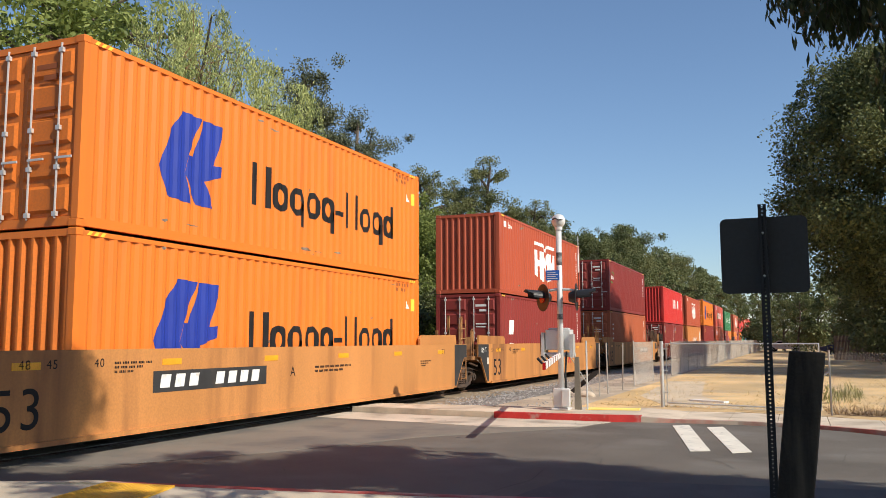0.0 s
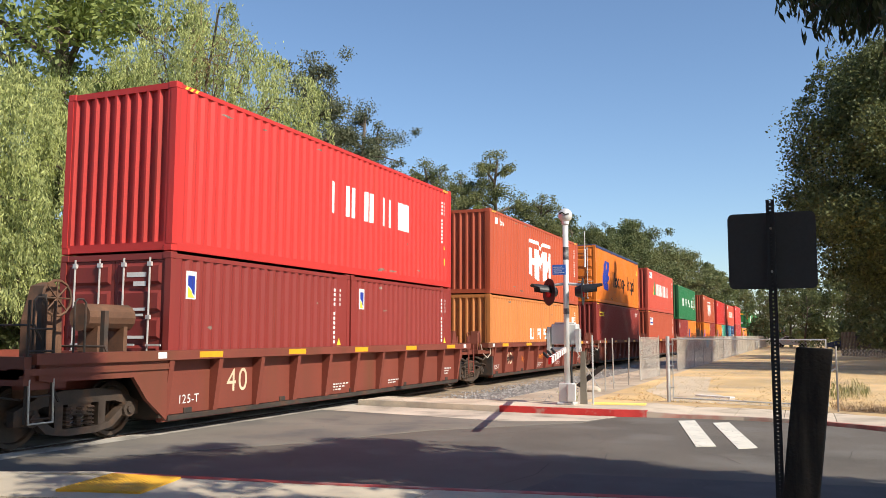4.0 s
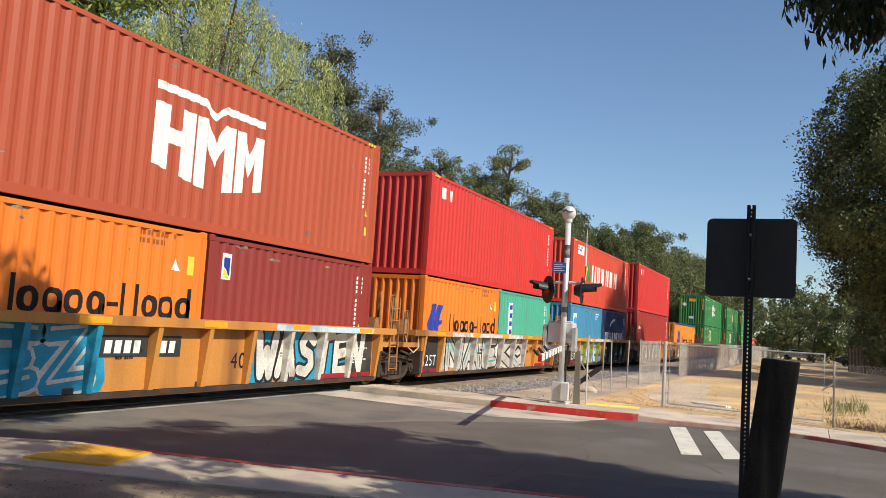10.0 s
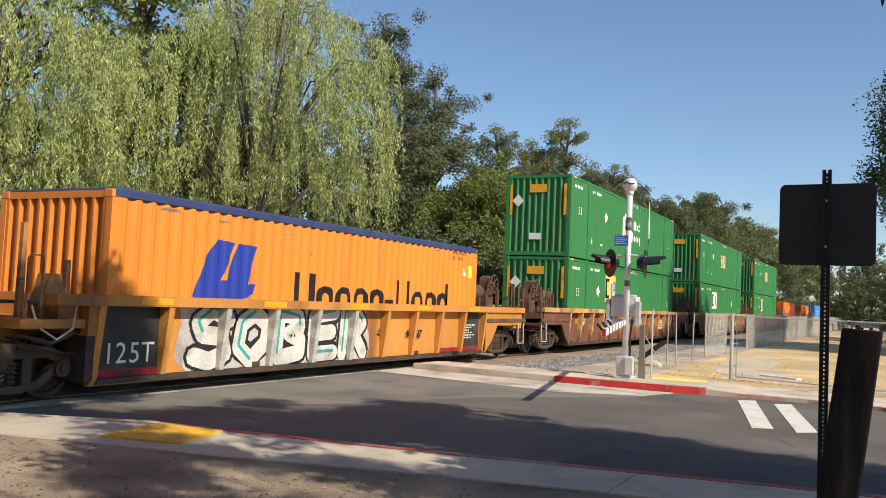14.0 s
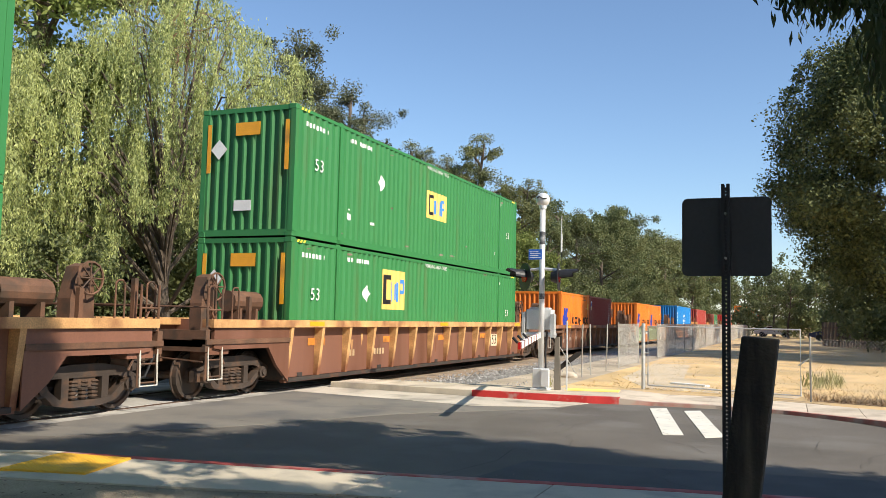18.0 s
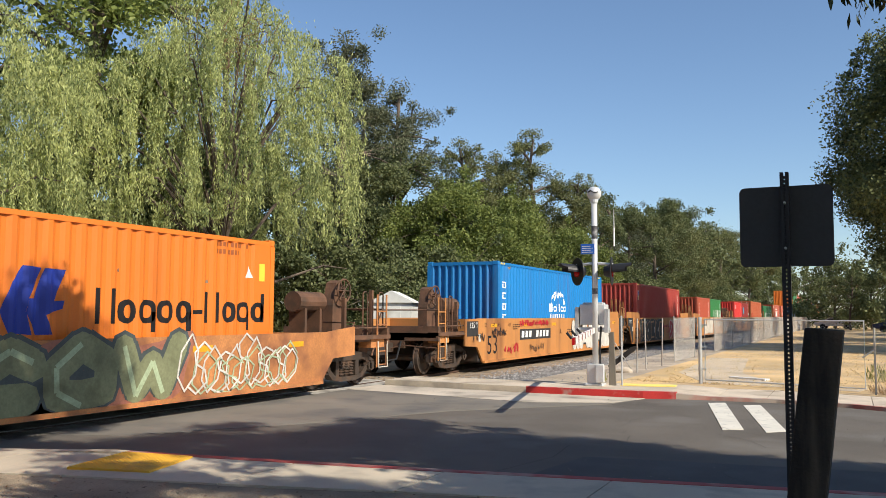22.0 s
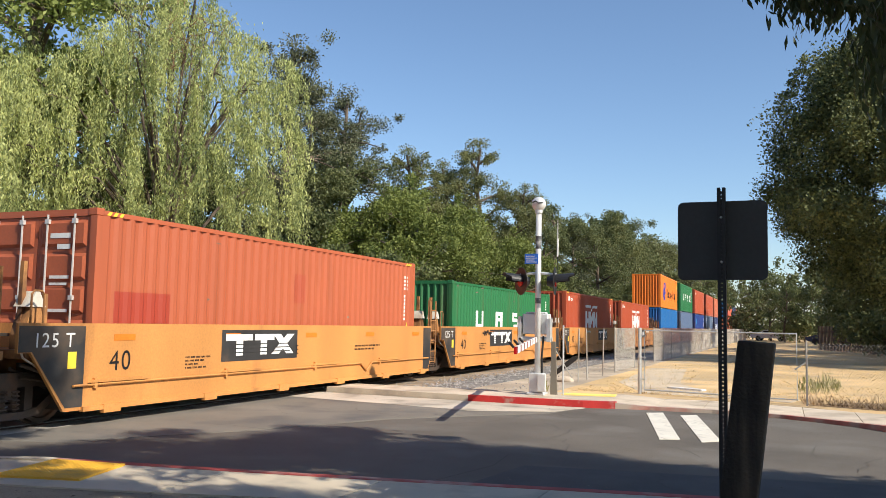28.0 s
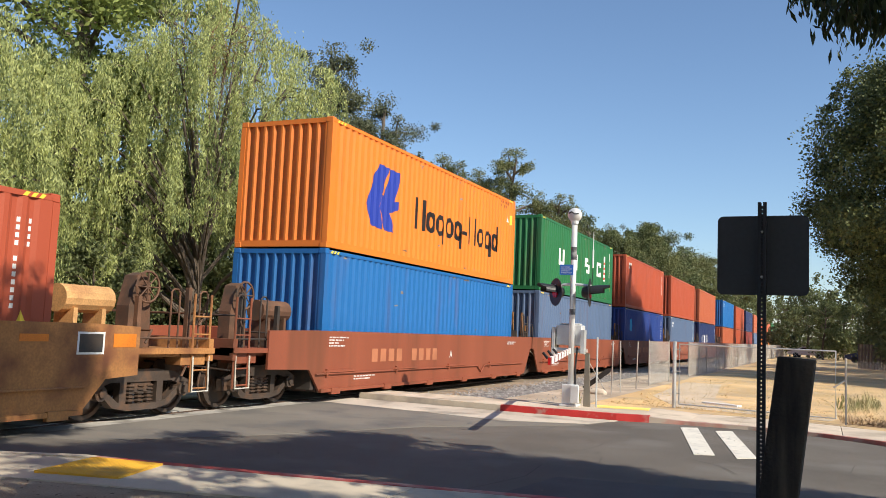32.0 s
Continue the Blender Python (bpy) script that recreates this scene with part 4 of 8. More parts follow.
def blob(cy, cz, w, h, rnd, n=22, wob=0.28):
    """A fat closed stroke outline."""
    ph = [rnd.uniform(0, 6.28) for _ in range(3)]
    out = []
    for i in range(n):
        t = 2 * math.pi * i / n
        r = 1 + wob * (math.sin(2 * t + ph[0]) * 0.55 + math.sin(3 * t + ph[1]) * 0.5 + math.sin(5 * t + ph[2]) * 0.25)
        c, s = math.cos(t), math.sin(t)
        e = 0.55
        out.append((cy + 0.5 * w * r * math.copysign(abs(c) ** e, c), min(max(cz + 0.5 * h * r * math.copysign(abs(s) ** e, s), 0.27), 1.42)))
    return out


def ring_stroke(pts, t):
    """A closed line of width t round an outline."""
    out, n = [], len(pts)
    cy, cz = sum(p[0] for p in pts) / n, sum(p[1] for p in pts) / n
    for i in range(n):
        a, b = pts[i], pts[(i + 1) % n]
        ins = lambda p: (p[0] + (cy - p[0]) * t, p[1] + (cz - p[1]) * t)
        out.append([a, b, ins(b), ins(a)])
    return out


def stroke(pts, w):
    """An open brush line as quads."""
    out = []
    for (a, b), (c, d) in zip(pts, pts[1:]):
        L = math.hypot(c - a, d - b) or 1e-6
        ny, nz = -(d - b) / L * w / 2, (c - a) / L * w / 2
        out.append([(a - ny, b - nz), (c - ny, d - nz), (c + ny, d + nz), (a + ny, b + nz)])
    return out


GRAF = {}


def spray(name, colour):
    if name not in GRAF:
        GRAF[name] = material(name + "_spray_paint", colour, 0.55, vary=0.2, fine=25, grain=6, stain=(colour[0] * 0.55, colour[1] * 0.5, colour[2] * 0.45), stain_amount=0.35, stain_scale=2.5)
    return GRAF[name]


SKEL = {
    "L": [[(.12, 1), (.12, .06), (.92, .10)]], "E": [[(.92, .96), (.12, .92), (.12, .05), (.95, .08)], [(.12, .5), (.78, .52)]],
    "G": [[(.9, .85), (.5, 1), (.1, .66), (.14, .18), (.55, 0), (.92, .2), (.9, .48), (.52, .46)]], "A": [[(.05, 0), (.42, 1), (.6, 1), (.95, 0)], [(.25, .36), (.8, .36)]],
    "C": [[(.92, .82), (.55, 1), (.14, .74), (.1, .3), (.45, 0), (.92, .16)]], "Y": [[(.05, 1), (.48, .52), (.95, 1)], [(.48, .52), (.42, -.05)]],
    "S": [[(.92, .86), (.5, 1), (.14, .8), (.3, .56), (.74, .44), (.88, .2), (.5, 0), (.08, .14)]], "N": [[(.1, 0), (.14, 1), (.84, .02), (.9, 1)]],
    "I": [[(.45, 0), (.55, 1)]], "R": [[(.14, 0), (.14, 1), (.7, .96), (.86, .74), (.6, .52), (.14, .5)], [(.5, .5), (.95, 0)]], "K": [[(.14, 0), (.14, 1)], [(.92, 1), (.16, .45), (.95, 0)]],
    "T": [[(.02, .94), (.98, 1)], [(.5, .95), (.45, 0)]], "O": [[(.5, 1), (.12, .7), (.14, .25), (.5, 0), (.88, .28), (.88, .72), (.5, 1)]], "W": [[(.02, 1), (.25, 0), (.5, .62), (.74, 0), (.98, 1)]],
    "U": [[(.1, 1), (.12, .25), (.5, 0), (.86, .25), (.9, 1)]], "V": [[(.05, 1), (.48, 0), (.95, 1)]], "M": [[(.05, 0), (.15, 1), (.5, .4), (.84, 1), (.95, 0)]],
    "H": [[(.12, 0), (.14, 1)], [(.86, 0), (.88, 1)], [(.12, .48), (.88, .54)]], "B": [[(.14, 0), (.14, 1), (.75, .92), (.8, .62), (.4, .52), (.85, .4), (.85, .1), (.14, 0)]],
    "P": [[(.14, 0), (.14, 1), (.75, .95), (.85, .68), (.6, .48), (.14, .46)]], "D": [[(.12, 0), (.14, 1), (.7, .9), (.9, .5), (.7, .1), (.12, 0)]], "Z": [[(.08, .95), (.9, 1), (.1, .05), (.95, .08)]],
    "2": [[(.1, .8), (.5, 1), (.88, .75), (.1, .05), (.92, .05)]],
}


def fat(ch, y, z, w, h, thick, lean, rnd, wob=0.03):
    """One sprayed letter as overlapping convex patches: a quad for each stroke, a disc at each bend."""
    out = []
    for line in SKEL.get(ch, SKEL["S"]):
        pts = []
        for a, b in line:
            zz = min(max(z + b * h + rnd.uniform(-wob, wob), 0.27 + thick * 0.5), 1.44 - thick * 0.5) if h > 0.5 else z + b * h
            pts.append((y + a * w + b * lean + rnd.uniform(-wob, wob), zz))
        out += stroke(pts, thick)
        for p in pts:
            out.append([(p[0] + thick * 0.5 * math.cos(k * 0.7854), p[1] + thick * 0.5 * math.sin(k * 0.7854)) for k in range(8)])
    return out


def graffiti(car, y, width, text, fill, line, seed, x=CW, z=0.83, h=1.0, back=None, shine=None, fatness=0.30):
    """A sprayed piece: fat overlapping letters with outlines, over a cloudy backdrop, on one side of a car."""
    rnd = random.Random(seed)
    step = width / len(text)
    for i, ch in enumerate(text):
        if ch == " ":
            continue
        cy = y + i * step
        if back:
            decal("graffiti", [blob(cy + 0.5 * step, z, step * 1.4, h * 1.15, rnd)], back, car, x=x, proud=0.0030 + 0.0004 * (i % 2), label="sprayed graffiti backdrop")
        t = fatness * min(step, h)
        state = rnd.getstate()
        decal("graffiti", fat(ch, cy + 0.12 * step, z - h * 0.40, step * 0.86, h * 0.82, t + 0.13, 0.05, rnd, 0.04), line, car, x=x, proud=0.0045, label="sprayed letter outline")["kind"] = "stuff"
        rnd.setstate(state)
        decal("graffiti", fat(ch, cy + 0.12 * step, z - h * 0.40, step * 0.86, h * 0.82, t, 0.05, rnd, 0.04), fill, car, x=x, proud=0.0080, label="sprayed letter")["kind"] = "stuff"
        if shine:
            rnd.setstate(state)
            decal("graffiti", fat(ch, cy + 0.12 * step, z - h * 0.36, step * 0.86, h * 0.82, t * 0.2, 0.05, rnd, 0.04)[:3], shine, car, x=x, proud=0.0112, label="sprayed highlight")["kind"] = "stuff"


def tag(car, y, z, w, mat, seed, x=CW, thick=0.03, h=0.3, text="", wide=0.82):
    """A quick scrawl, or plain words by hand."""
    rnd = random.Random(seed)
    polys = []
    if not text:
        cells = max(3, int(w / h * 1.5))
        cell = w / cells
        for k in range(cells):
            tall, base, up = h * rnd.uniform(0.6, 1.05), z - h * 0.5 + h * rnd.uniform(-0.08, 0.08), rnd.random() < 0.5
            line = []
            for q in range(rnd.randint(3, 5)):
                f = rnd.uniform(0.75, 1.0) if up else rnd.uniform(0.0, 0.3)
                line.append((y + cell * (k + min(0.95, 0.05 + 0.26 * q * rnd.uniform(0.6, 1.2))) + 0.2 * f * tall, base + f * tall))
                up = not up
            polys += stroke(line, thick)
            if rnd.random() < 0.55:
                f = rnd.uniform(0.3, 0.9)
                polys += stroke([(y + cell * (k + 0.05), base + f * tall), (y + cell * (k + 0.5), base + (f + 0.1) * tall), (y + cell * (k + 0.95), base + (f - 0.05) * tall)], thick)
    step = w / max(1, len(text))
    for i, ch in enumerate(text):
        if ch != " ":
            polys += fat(ch, y + i * step, z - h * 0.5 + rnd.uniform(-0.1, 0.1) * h, step * wide, h * rnd.uniform(0.75, 1.1), thick, 0.2 * h, rnd, 0.02)
    decal("graffiti", polys, mat, car, x=x, proud=0.0125, label="sprayed scrawl")["kind"] = "stuff"


def top_of(kind):
    """Height of a car's top chord."""
    return 1.34 if kind == "oxide" else 1.46 if kind == "ochre" else 1.50


def car_marks(car, kind, y0, y1, seed, lead=1, trail=1):
    """Numbers, panels and stencils of one unit."""
    x, L = CW + 0.004, y1 - y0
    if kind == "tan":
        pn = y0 + {0: 3.33, 1: 9.9, 2: 9.9, 18: 3.12, 20: 10.0}.get(seed, 3.9)
        if seed != 1:
            decal("number_panel", [rect(pn, 0.81, 3.1, 0.34)], BLACKC, car, x=CW, label="black number panel")
            decal("number_bars", [rect(pn + 0.15 + 0.35 * i, 0.88, 0.23, 0.21, 0.04) for i in range(8) if i != 3], WHITE, car, x=CW, proud=0.007)
        lettering("53", (x, y0 + 0.80, 0.70), 0.56, BLACKP, car)
        lettering("ABC"[seed % 3], (x, y0 + 7.35, 1.0), 0.2, BLACKP, car)
        for a, t in ((0.3, "53"), (0.9, "48"), (1.35, "45"), (2.2, "40"), (L - 0.8, "53")):
            lettering(t, (x, y0 + a, 1.3), 0.13, BLACKP, car)
        decal("stencil", codes(y0 + 2.5, 1.28, 3, 0.8, 0.035, 0.03) + codes(y0 + 8.2, 1.05, 2, 1.6, 0.045, 0.04) + codes(y1 - 2.4, 1.05, 3, 0.7, 0.03, 0.03), BLACKP, car, x=CW)
        decal("end_patch", [[(y0 - 0.83, 1.10), (y0 - 0.20, 0.29), (y0 - 0.07, 0.29), (y0 - 0.07, 1.49), (y0 - 1.06, 1.49), (y0 - 1.06, 1.10)]] if lead else [rect(y0 - 1.05, 1.0, 0.8, 0.42)], BLACKC, car, x=CW, label="black painted end")
        decal("end_patch", [[(y1 + 0.83, 1.10), (y1 + 0.20, 0.29), (y1 + 0.07, 0.29), (y1 + 0.07, 1.49), (y1 + 1.06, 1.49), (y1 + 1.06, 1.10)]] if trail else [rect(y1 + 0.3, 1.0, 0.7, 0.42)], BLACKC, car, x=CW, label="black painted end")
        lettering("125 T", (CW + 0.008, y0 - 0.58, 1.30), 0.16, WHITE, car)
        decal("notice", [rect(y0 - 0.24, 0.84, 0.15, 0.22)], PALEIRON, car, x=CW, proud=0.008)
    elif kind == "amber":
        lettering("40", (x, y0 + (0.85 if seed != 21 else 1.3), 0.92), 0.31, BLACKP, car)
        lettering("CDEBA"[seed % 5] if seed != 24 else "E", (x, y0 + (6.0 if seed != 24 else 4.0), 0.98), 0.2, BLACKP, car)
        lp = {22: 3.4, 24: 7.0, 25: 6.4, 23: 3.5}.get(seed, 4.3)
        decal("logo_panel", [rect(y0 + lp, 0.82, 2.6, 0.58)], BLACKC, car, x=CW, label="black logo panel")
        q, z = y0 + lp + 0.12, 0.92
        if seed == 25:
            decal("logo_bars", [rect(q + 0.3 * i, z + 0.02, 0.2, 0.30, 0.04) for i in range(8) if i != 4], WHITE, car, x=CW, proud=0.007)
        else:
            decal("logo_bars", [rect(q, z + 0.28, 0.85, 0.12), rect(q + 0.32, z, 0.22, 0.28), rect(q + 0.92, z + 0.28, 0.68, 0.12), rect(q + 1.12, z, 0.22, 0.28),
                                [(q + 1.5, z), (q + 1.78, z), (q + 2.36, z + 0.4), (q + 2.08, z + 0.4)], [(q + 2.06, z), (q + 2.34, z), (q + 1.84, z + 0.4), (q + 1.56, z + 0.4)]], WHITE, car, x=CW, proud=0.007)
            decal("logo_bars", [rect(q + 0.3, z + 0.05 + 0.075 * i, 1.9, 0.02) for i in range(3)], BLACKC, car, x=CW, proud=0.0085)
        decal("stencil", codes(y0 + 2.4, 0.92, 4, 0.7, 0.03, 0.03) + codes(y0 + 8.6, 1.0, 2, 1.4, 0.04, 0.04), BLACKP, car, x=CW)
        decal("end_patch", [[(y0 - 0.83, 1.10), (y0 - 0.20, 0.29), (y0 + 0.12, 0.29), (y0 + 0.12, 1.46), (y0 - 1.06, 1.46), (y0 - 1.06, 1.10)]] if lead else [rect(y0 - 0.9, 0.95, 0.8, 0.48)], BLACKC, car, x=CW, label="black painted end")
        if trail:
            decal("end_patch", [[(y1 - 0.06, 0.29), (y1 - 0.42, 0.29), (y1 - 0.42, 1.46), (y1 + 0.12, 1.46), (y1 + 0.12, 0.56)]], BLACKC, car, x=CW, label="black painted end")
        lettering("125 T", (CW + 0.008, y0 - 0.45, 1.25), 0.21, WHITE, car)
        decal("stencil", [rect(y0 - 0.2, 0.85, 0.16, 0.24)], YELLOWL, car, x=CW, proud=0.008)
    elif kind == "oxide":
        xx = PL + 0.005
        lettering("40", (xx, y0 + 2.05, 0.76), 0.42, PAINT.setdefault("cream", material("cream_stencil", (0.68, 0.52, 0.36), 0.6)), car)
        lettering("125-T", (xx, y0 + 0.72, 0.52), 0.15, WHITE, car)
        decal("stencil", codes(y0 + 5.5, 0.5, 3, 0.7, 0.03, 0.03) + codes(y0 + 8.2, 0.46, 2, 0.6, 0.03, 0.03) + codes(y1 - 0.85, 0.62, 3, 0.5, 0.04, 0.03), WHITE, car, x=xx)
        decal("stencil", [rect(y1 + 0.1, 1.22, 0.2, 0.1), rect(y0 - 0.3, 1.22, 0.2, 0.1)], WHITE, car, x=CW + 0.01)
    elif kind == "rusty":
        xx = PL + 0.005
        CRM = PAINT.setdefault("cream", material("cream_stencil", (0.60, 0.46, 0.32), 0.7, vary=0.2))
        if seed == 16:
            decal("stencil", codes(y1 - 3.2, 0.98, 4, 0.42, 0.03, 0.03), CRM, car, x=xx, proud=0.003)
        else:
            decal("faded_patch", [rect(y1 - 3.35, 0.66, 0.72, 0.42)], CRM, car, x=xx, proud=0.003, label="pale stencil patch")
            lettering("53" if L > 14 else "40", (xx + 0.007, y1 - 3.0, 0.87), 0.34, BLACKP, car)
        rr = random.Random(seed + 70)
        for k in range(16):
            yy, zt, ln, w = y0 + 0.4 + (L - 1.0) * rr.random(), rr.uniform(0.95, top_of(kind) - 0.16), rr.uniform(0.25, 0.75), rr.uniform(0.015, 0.06)
            zb = max(0.29, zt - ln)
            decal("rust_run", [[(yy + w * rr.uniform(-0.5, 0.5), zb), (yy + w, (zb + zt) / 2), (yy + w * 1.3, zt), (yy - w, zt), (yy - w * 0.6, (zb + zt) / 2)]], RUSTY if k % 3 else CHORD, car, x=xx, proud=0.0022 + 0.0003 * (k % 8), label="rust run")
        if seed != 16:
            decal("stencil", [rect(y0 + 2.6 + 0.16 * i, 0.66, 0.10, 0.15) for i in range(4)] + [rect(y0 + 3.9 + 0.16 * i, 0.66, 0.10, 0.15) for i in range(6)], PAINT.setdefault("tan_stencil", material("tan_stencil", (0.44, 0.30, 0.17), 0.7, vary=0.25)), car, x=xx)
        pm = PAINT.setdefault("faded_orange", material("faded_orange_patch", (0.55, 0.20, 0.03), 0.6, vary=0.3, stain=(0.16, 0.06, 0.03), stain_amount=0.5, stain_scale=4))
        decal("faded_patch", [rect(y0 + 1.0 + 3.75 * i, 0.95, 0.75, 0.16) for i in range(4)], pm, car, x=xx, proud=0.004, label="faded orange patches")
    elif kind == "brick":
        xx = CW
        decal("stencil", codes(y0 + 0.4, 1.35, 4, 0.8, 0.03, 0.03) + codes(y0 + 1.5, 0.5, 2, 1.0, 0.03, 0.03) + codes(y1 - 1.6, 1.3, 2, 0.8, 0.03, 0.03), WHITE, car, x=xx)
        decal("stencil", [rect(y0 + 2.3 + 0.42 * i, 0.82, 0.28, 0.30) for i in range(9) if i != 4], PAINT.setdefault("old_cream", material("faded_stencil", (0.42, 0.16, 0.08), 0.7)), car, x=xx)
        lettering("A", (xx + 0.004, y0 + 6.9, 0.95), 0.22, WHITE, car)
    elif kind == "ochre":
        xx = PL + 0.005
        decal("end_patch", [rect(y0 + 0.15, 0.32, 1.15, 1.0)], BLACKC, car, x=xx, label="black end panel")
        decal("end_patch", [rect(y1 - 1.3, 0.32, 1.15, 1.0)], BLACKC, car, x=xx, label="black end panel")
        lettering("125T", (xx + 0.008, y0 + 0.73, 0.62), 0.31, WHITE, car)
        decal("stencil", codes(y1 - 1.1, 0.95, 6, 0.7, 0.035, 0.03), WHITE, car, x=xx, proud=0.008)
        decal("stencil", [rect(y0 + 0.15, 0.27, 1.15, 0.14), rect(y1 - 2.4, 0.27, 2.2, 0.14)], spray("wine", (0.32, 0.02, 0.03)), car, x=xx, proud=0.009)
        decal("stencil", codes(y0 + 4.4, 0.9, 2, 0.6, 0.05, 0.06) + codes(y1 - 4.0, 0.85, 3, 0.5, 0.03, 0.03), BLACKP, car, x=xx)


# the way that the train has gone at t seconds
def gone(t):
    u = (t - 16) / 16
    return 14.76517 * t + 2.1169 * (u * u - 1) - 1.12876 * (u ** 3 - u) - 0.8972 * (u ** 4 - u * u)


MOVING = []          # (thing, place of its origin along the track at the start, height)
FLOOR = 0.385


def add(ob, s, z=0.0):
    ob.location = (TX, s, z)
    MOVING.append((ob, s, z))
    return ob


def stack(s, lower, upper=None):
    """lower and upper: (colour, mark, height, doors, label[, tarp]) or for the lower a pair of twenty-foot boxes."""
    if isinstance(lower[0], tuple):
        h = 2.591
        for k, one in enumerate(lower):
            c = container("20", one[0], 6.058, h, one[3], one[4])
            mark(c, one[1], 6.058, h)
            scuffs(c, 6.058, h)
            add(c, s + k * 6.134, FLOOR)
    else:
        L = 16.154 if lower[1] and str(lower[1]).startswith("emp") else 12.192
        h = lower[2]
        c = container("53" if L > 13 else "40", lower[0], L, h, lower[3], lower[4], tarp=len(lower) > 5)
        mark(c, lower[1], L, h)
        if s < 560:
            scuffs(c, L, h)
        add(c, s, FLOOR)
    if upper:
        L = 16.154 if upper[1] and str(upper[1]).startswith("emp") else 12.192
        c = container("53" if L > 13 else "40", upper[0], L, upper[2], upper[3], upper[4], tarp=len(upper) > 5)
        mark(c, upper[1], L, upper[2])
        if s < 560:
            scuffs(c, L, upper[2])
        add(c, s, FLOOR + h + 0.012)


def mark(c, kind, L, H):
    if kind == "h":
        mark_h_orange(c, L, H)
    elif kind == "m":
        mark_stripe_white(c, L, H)
    elif kind == "y":
        mark_mountain(c, L, H)
    elif kind == "u":
        mark_four_blocks(c, L, H)
    elif kind == "ulow":
        mark_four_blocks(c, L, H, 4.59, 0.405, 0.42, 3.3, 0.5, 1.2)
    elif kind == "uh":
        mark_four_blocks(c, L, H, 2.35, 0.41, 0.60, 7.57)
    elif kind and kind.startswith("emp"):
        mark_emp(c, L, H, kind.split("_")[1])
    elif kind == "touax":
        decal("wordmark", word(0.55, H * 0.755, 0.34, 1.5, "Txxxx"), YELLOWL, c, L, label="yellow wordmark")
        mark_set(c, L, H, False)
    elif kind == "tex":
        decal("notice", [rect(0.42, H * 0.70, 0.27, 0.48)], WHITE, c, L, label="small white and blue emblem")
        decal("notice_lettering", [[(0.45, H * 0.71), (0.66, H * 0.71), (0.45, H * 0.78)]], YELLOWL, c, L, proud=0.006)
        decal("notice_lettering", [[(0.45, H * 0.79), (0.66, H * 0.725), (0.66, H * 0.855), (0.45, H * 0.855)]], BLUEP, c, L, proud=0.006)
        mark_set(c, L, H)
    elif kind == "texw":
        decal("notice", [rect(0.75, H * 0.66, 1.2, 0.52)], WHITE, c, L, label="white notice with a blue border")
        decal("notice_lettering", [rect(0.85, H * 0.70, 1.0, 0.12), rect(0.85, H * 0.79, 0.6, 0.1)], BLUEP, c, L, proud=0.006)
        decal("patch", [rect(9.3, H * 0.16, 1.2, 0.5)], paint("maroon", COL["maroon"]), c, L, label="repainted patch")
        mark_set(c, L, H)
    elif kind == "cai":
        decal("wordmark", word(0.75, H * 0.78, 0.32, 0.85, "BTi"), WHITE, c, L, label="white wordmark")
        mark_set(c, L, H)
    elif kind == "global":
        decal("wordmark", word(0.72, H * 0.62, 0.20, 0.66, "Bxixxi"), WHITE, c, L, label="white wordmark with green arcs")
        gm = PAINT.setdefault("green_arc", material("green_arc", (0.02, 0.3, 0.06), 0.5))
        decal("emblem", stroke([(0.82, H * 0.725), (1.0, H * 0.765), (1.25, H * 0.765), (1.38, H * 0.70)], 0.045) + stroke([(0.62, H * 0.65), (0.66, H * 0.58), (0.82, H * 0.545), (1.06, H * 0.555)], 0.045), gm, c, L)
        mark_set(c, L, H)
    elif kind == "cma":
        decal("wordmark", word(0.85, H * 0.30, 0.66, 4.2, "TTT TTT", 1.35), WHITE, c, L, label="white wordmark")
        decal("emblem", stroke([(1.9, H * 0.64), (2.2, H * 0.74), (2.7, H * 0.80), (3.2, H * 0.82)], 0.12), WHITE, c, L)
        mark_set(c, L, H)
    elif kind == "drop":
        decal("notice", [rect(0.60, H * 0.58, 0.60, 0.66)], WHITE, c, L, label="white square emblem")
        decal("notice_lettering", [blob_plain(0.90, H * 0.70, 0.22)], PAINT.setdefault("cyan", material("cyan_paint", (0.03, 0.35, 0.6), 0.5)), c, L, proud=0.006)
        mark_set(c, L, H, False)
    elif kind == "post":
        decal("notice", [rect(1.0, H * 0.36, 0.5, 1.25)], WHITE, c, L, label="tall white notice")
        decal("notice_lettering", [rect(1.12, H * (0.42 + 0.11 * i), 0.26, 0.16) for i in range(4)], BLUEP, c, L, proud=0.006)
        mark_set(c, L, H)
    elif kind == "cosco":
        for i in range(4):
            q, z = 0.42, 2.04 - 0.34 * i
            decal("wordmark", [rect(q, z + 0.18, 0.30, 0.045), rect(q + 0.13, z, 0.05, 0.26), rect(q + 0.02, z + 0.02, 0.26, 0.04), rect(q, z + 0.02, 0.04, 0.14), rect(q + 0.25, z + 0.06, 0.04, 0.14)][: 5 - i % 2], WHITE, c, L, label="white column of characters" if not i else "")
        arc = lambda rx, rz: [(6.05 + rx * math.cos(t), 1.62 + rz * math.sin(t)) for t in (math.pi * k / 10 for k in range(11))]
        pieces = [stroke(arc(0.78, 0.46)[k:k + 5], 0.10) for k in (0, 6)] + [stroke(arc(0.42, 0.44)[1:5], 0.08), stroke(arc(0.42, 0.44)[6:10], 0.08), stroke([(6.03, 1.85), (6.05, 2.06)], 0.10)]
        decal("emblem", [p for one in pieces for p in one], WHITE, c, L, label="white globe emblem")
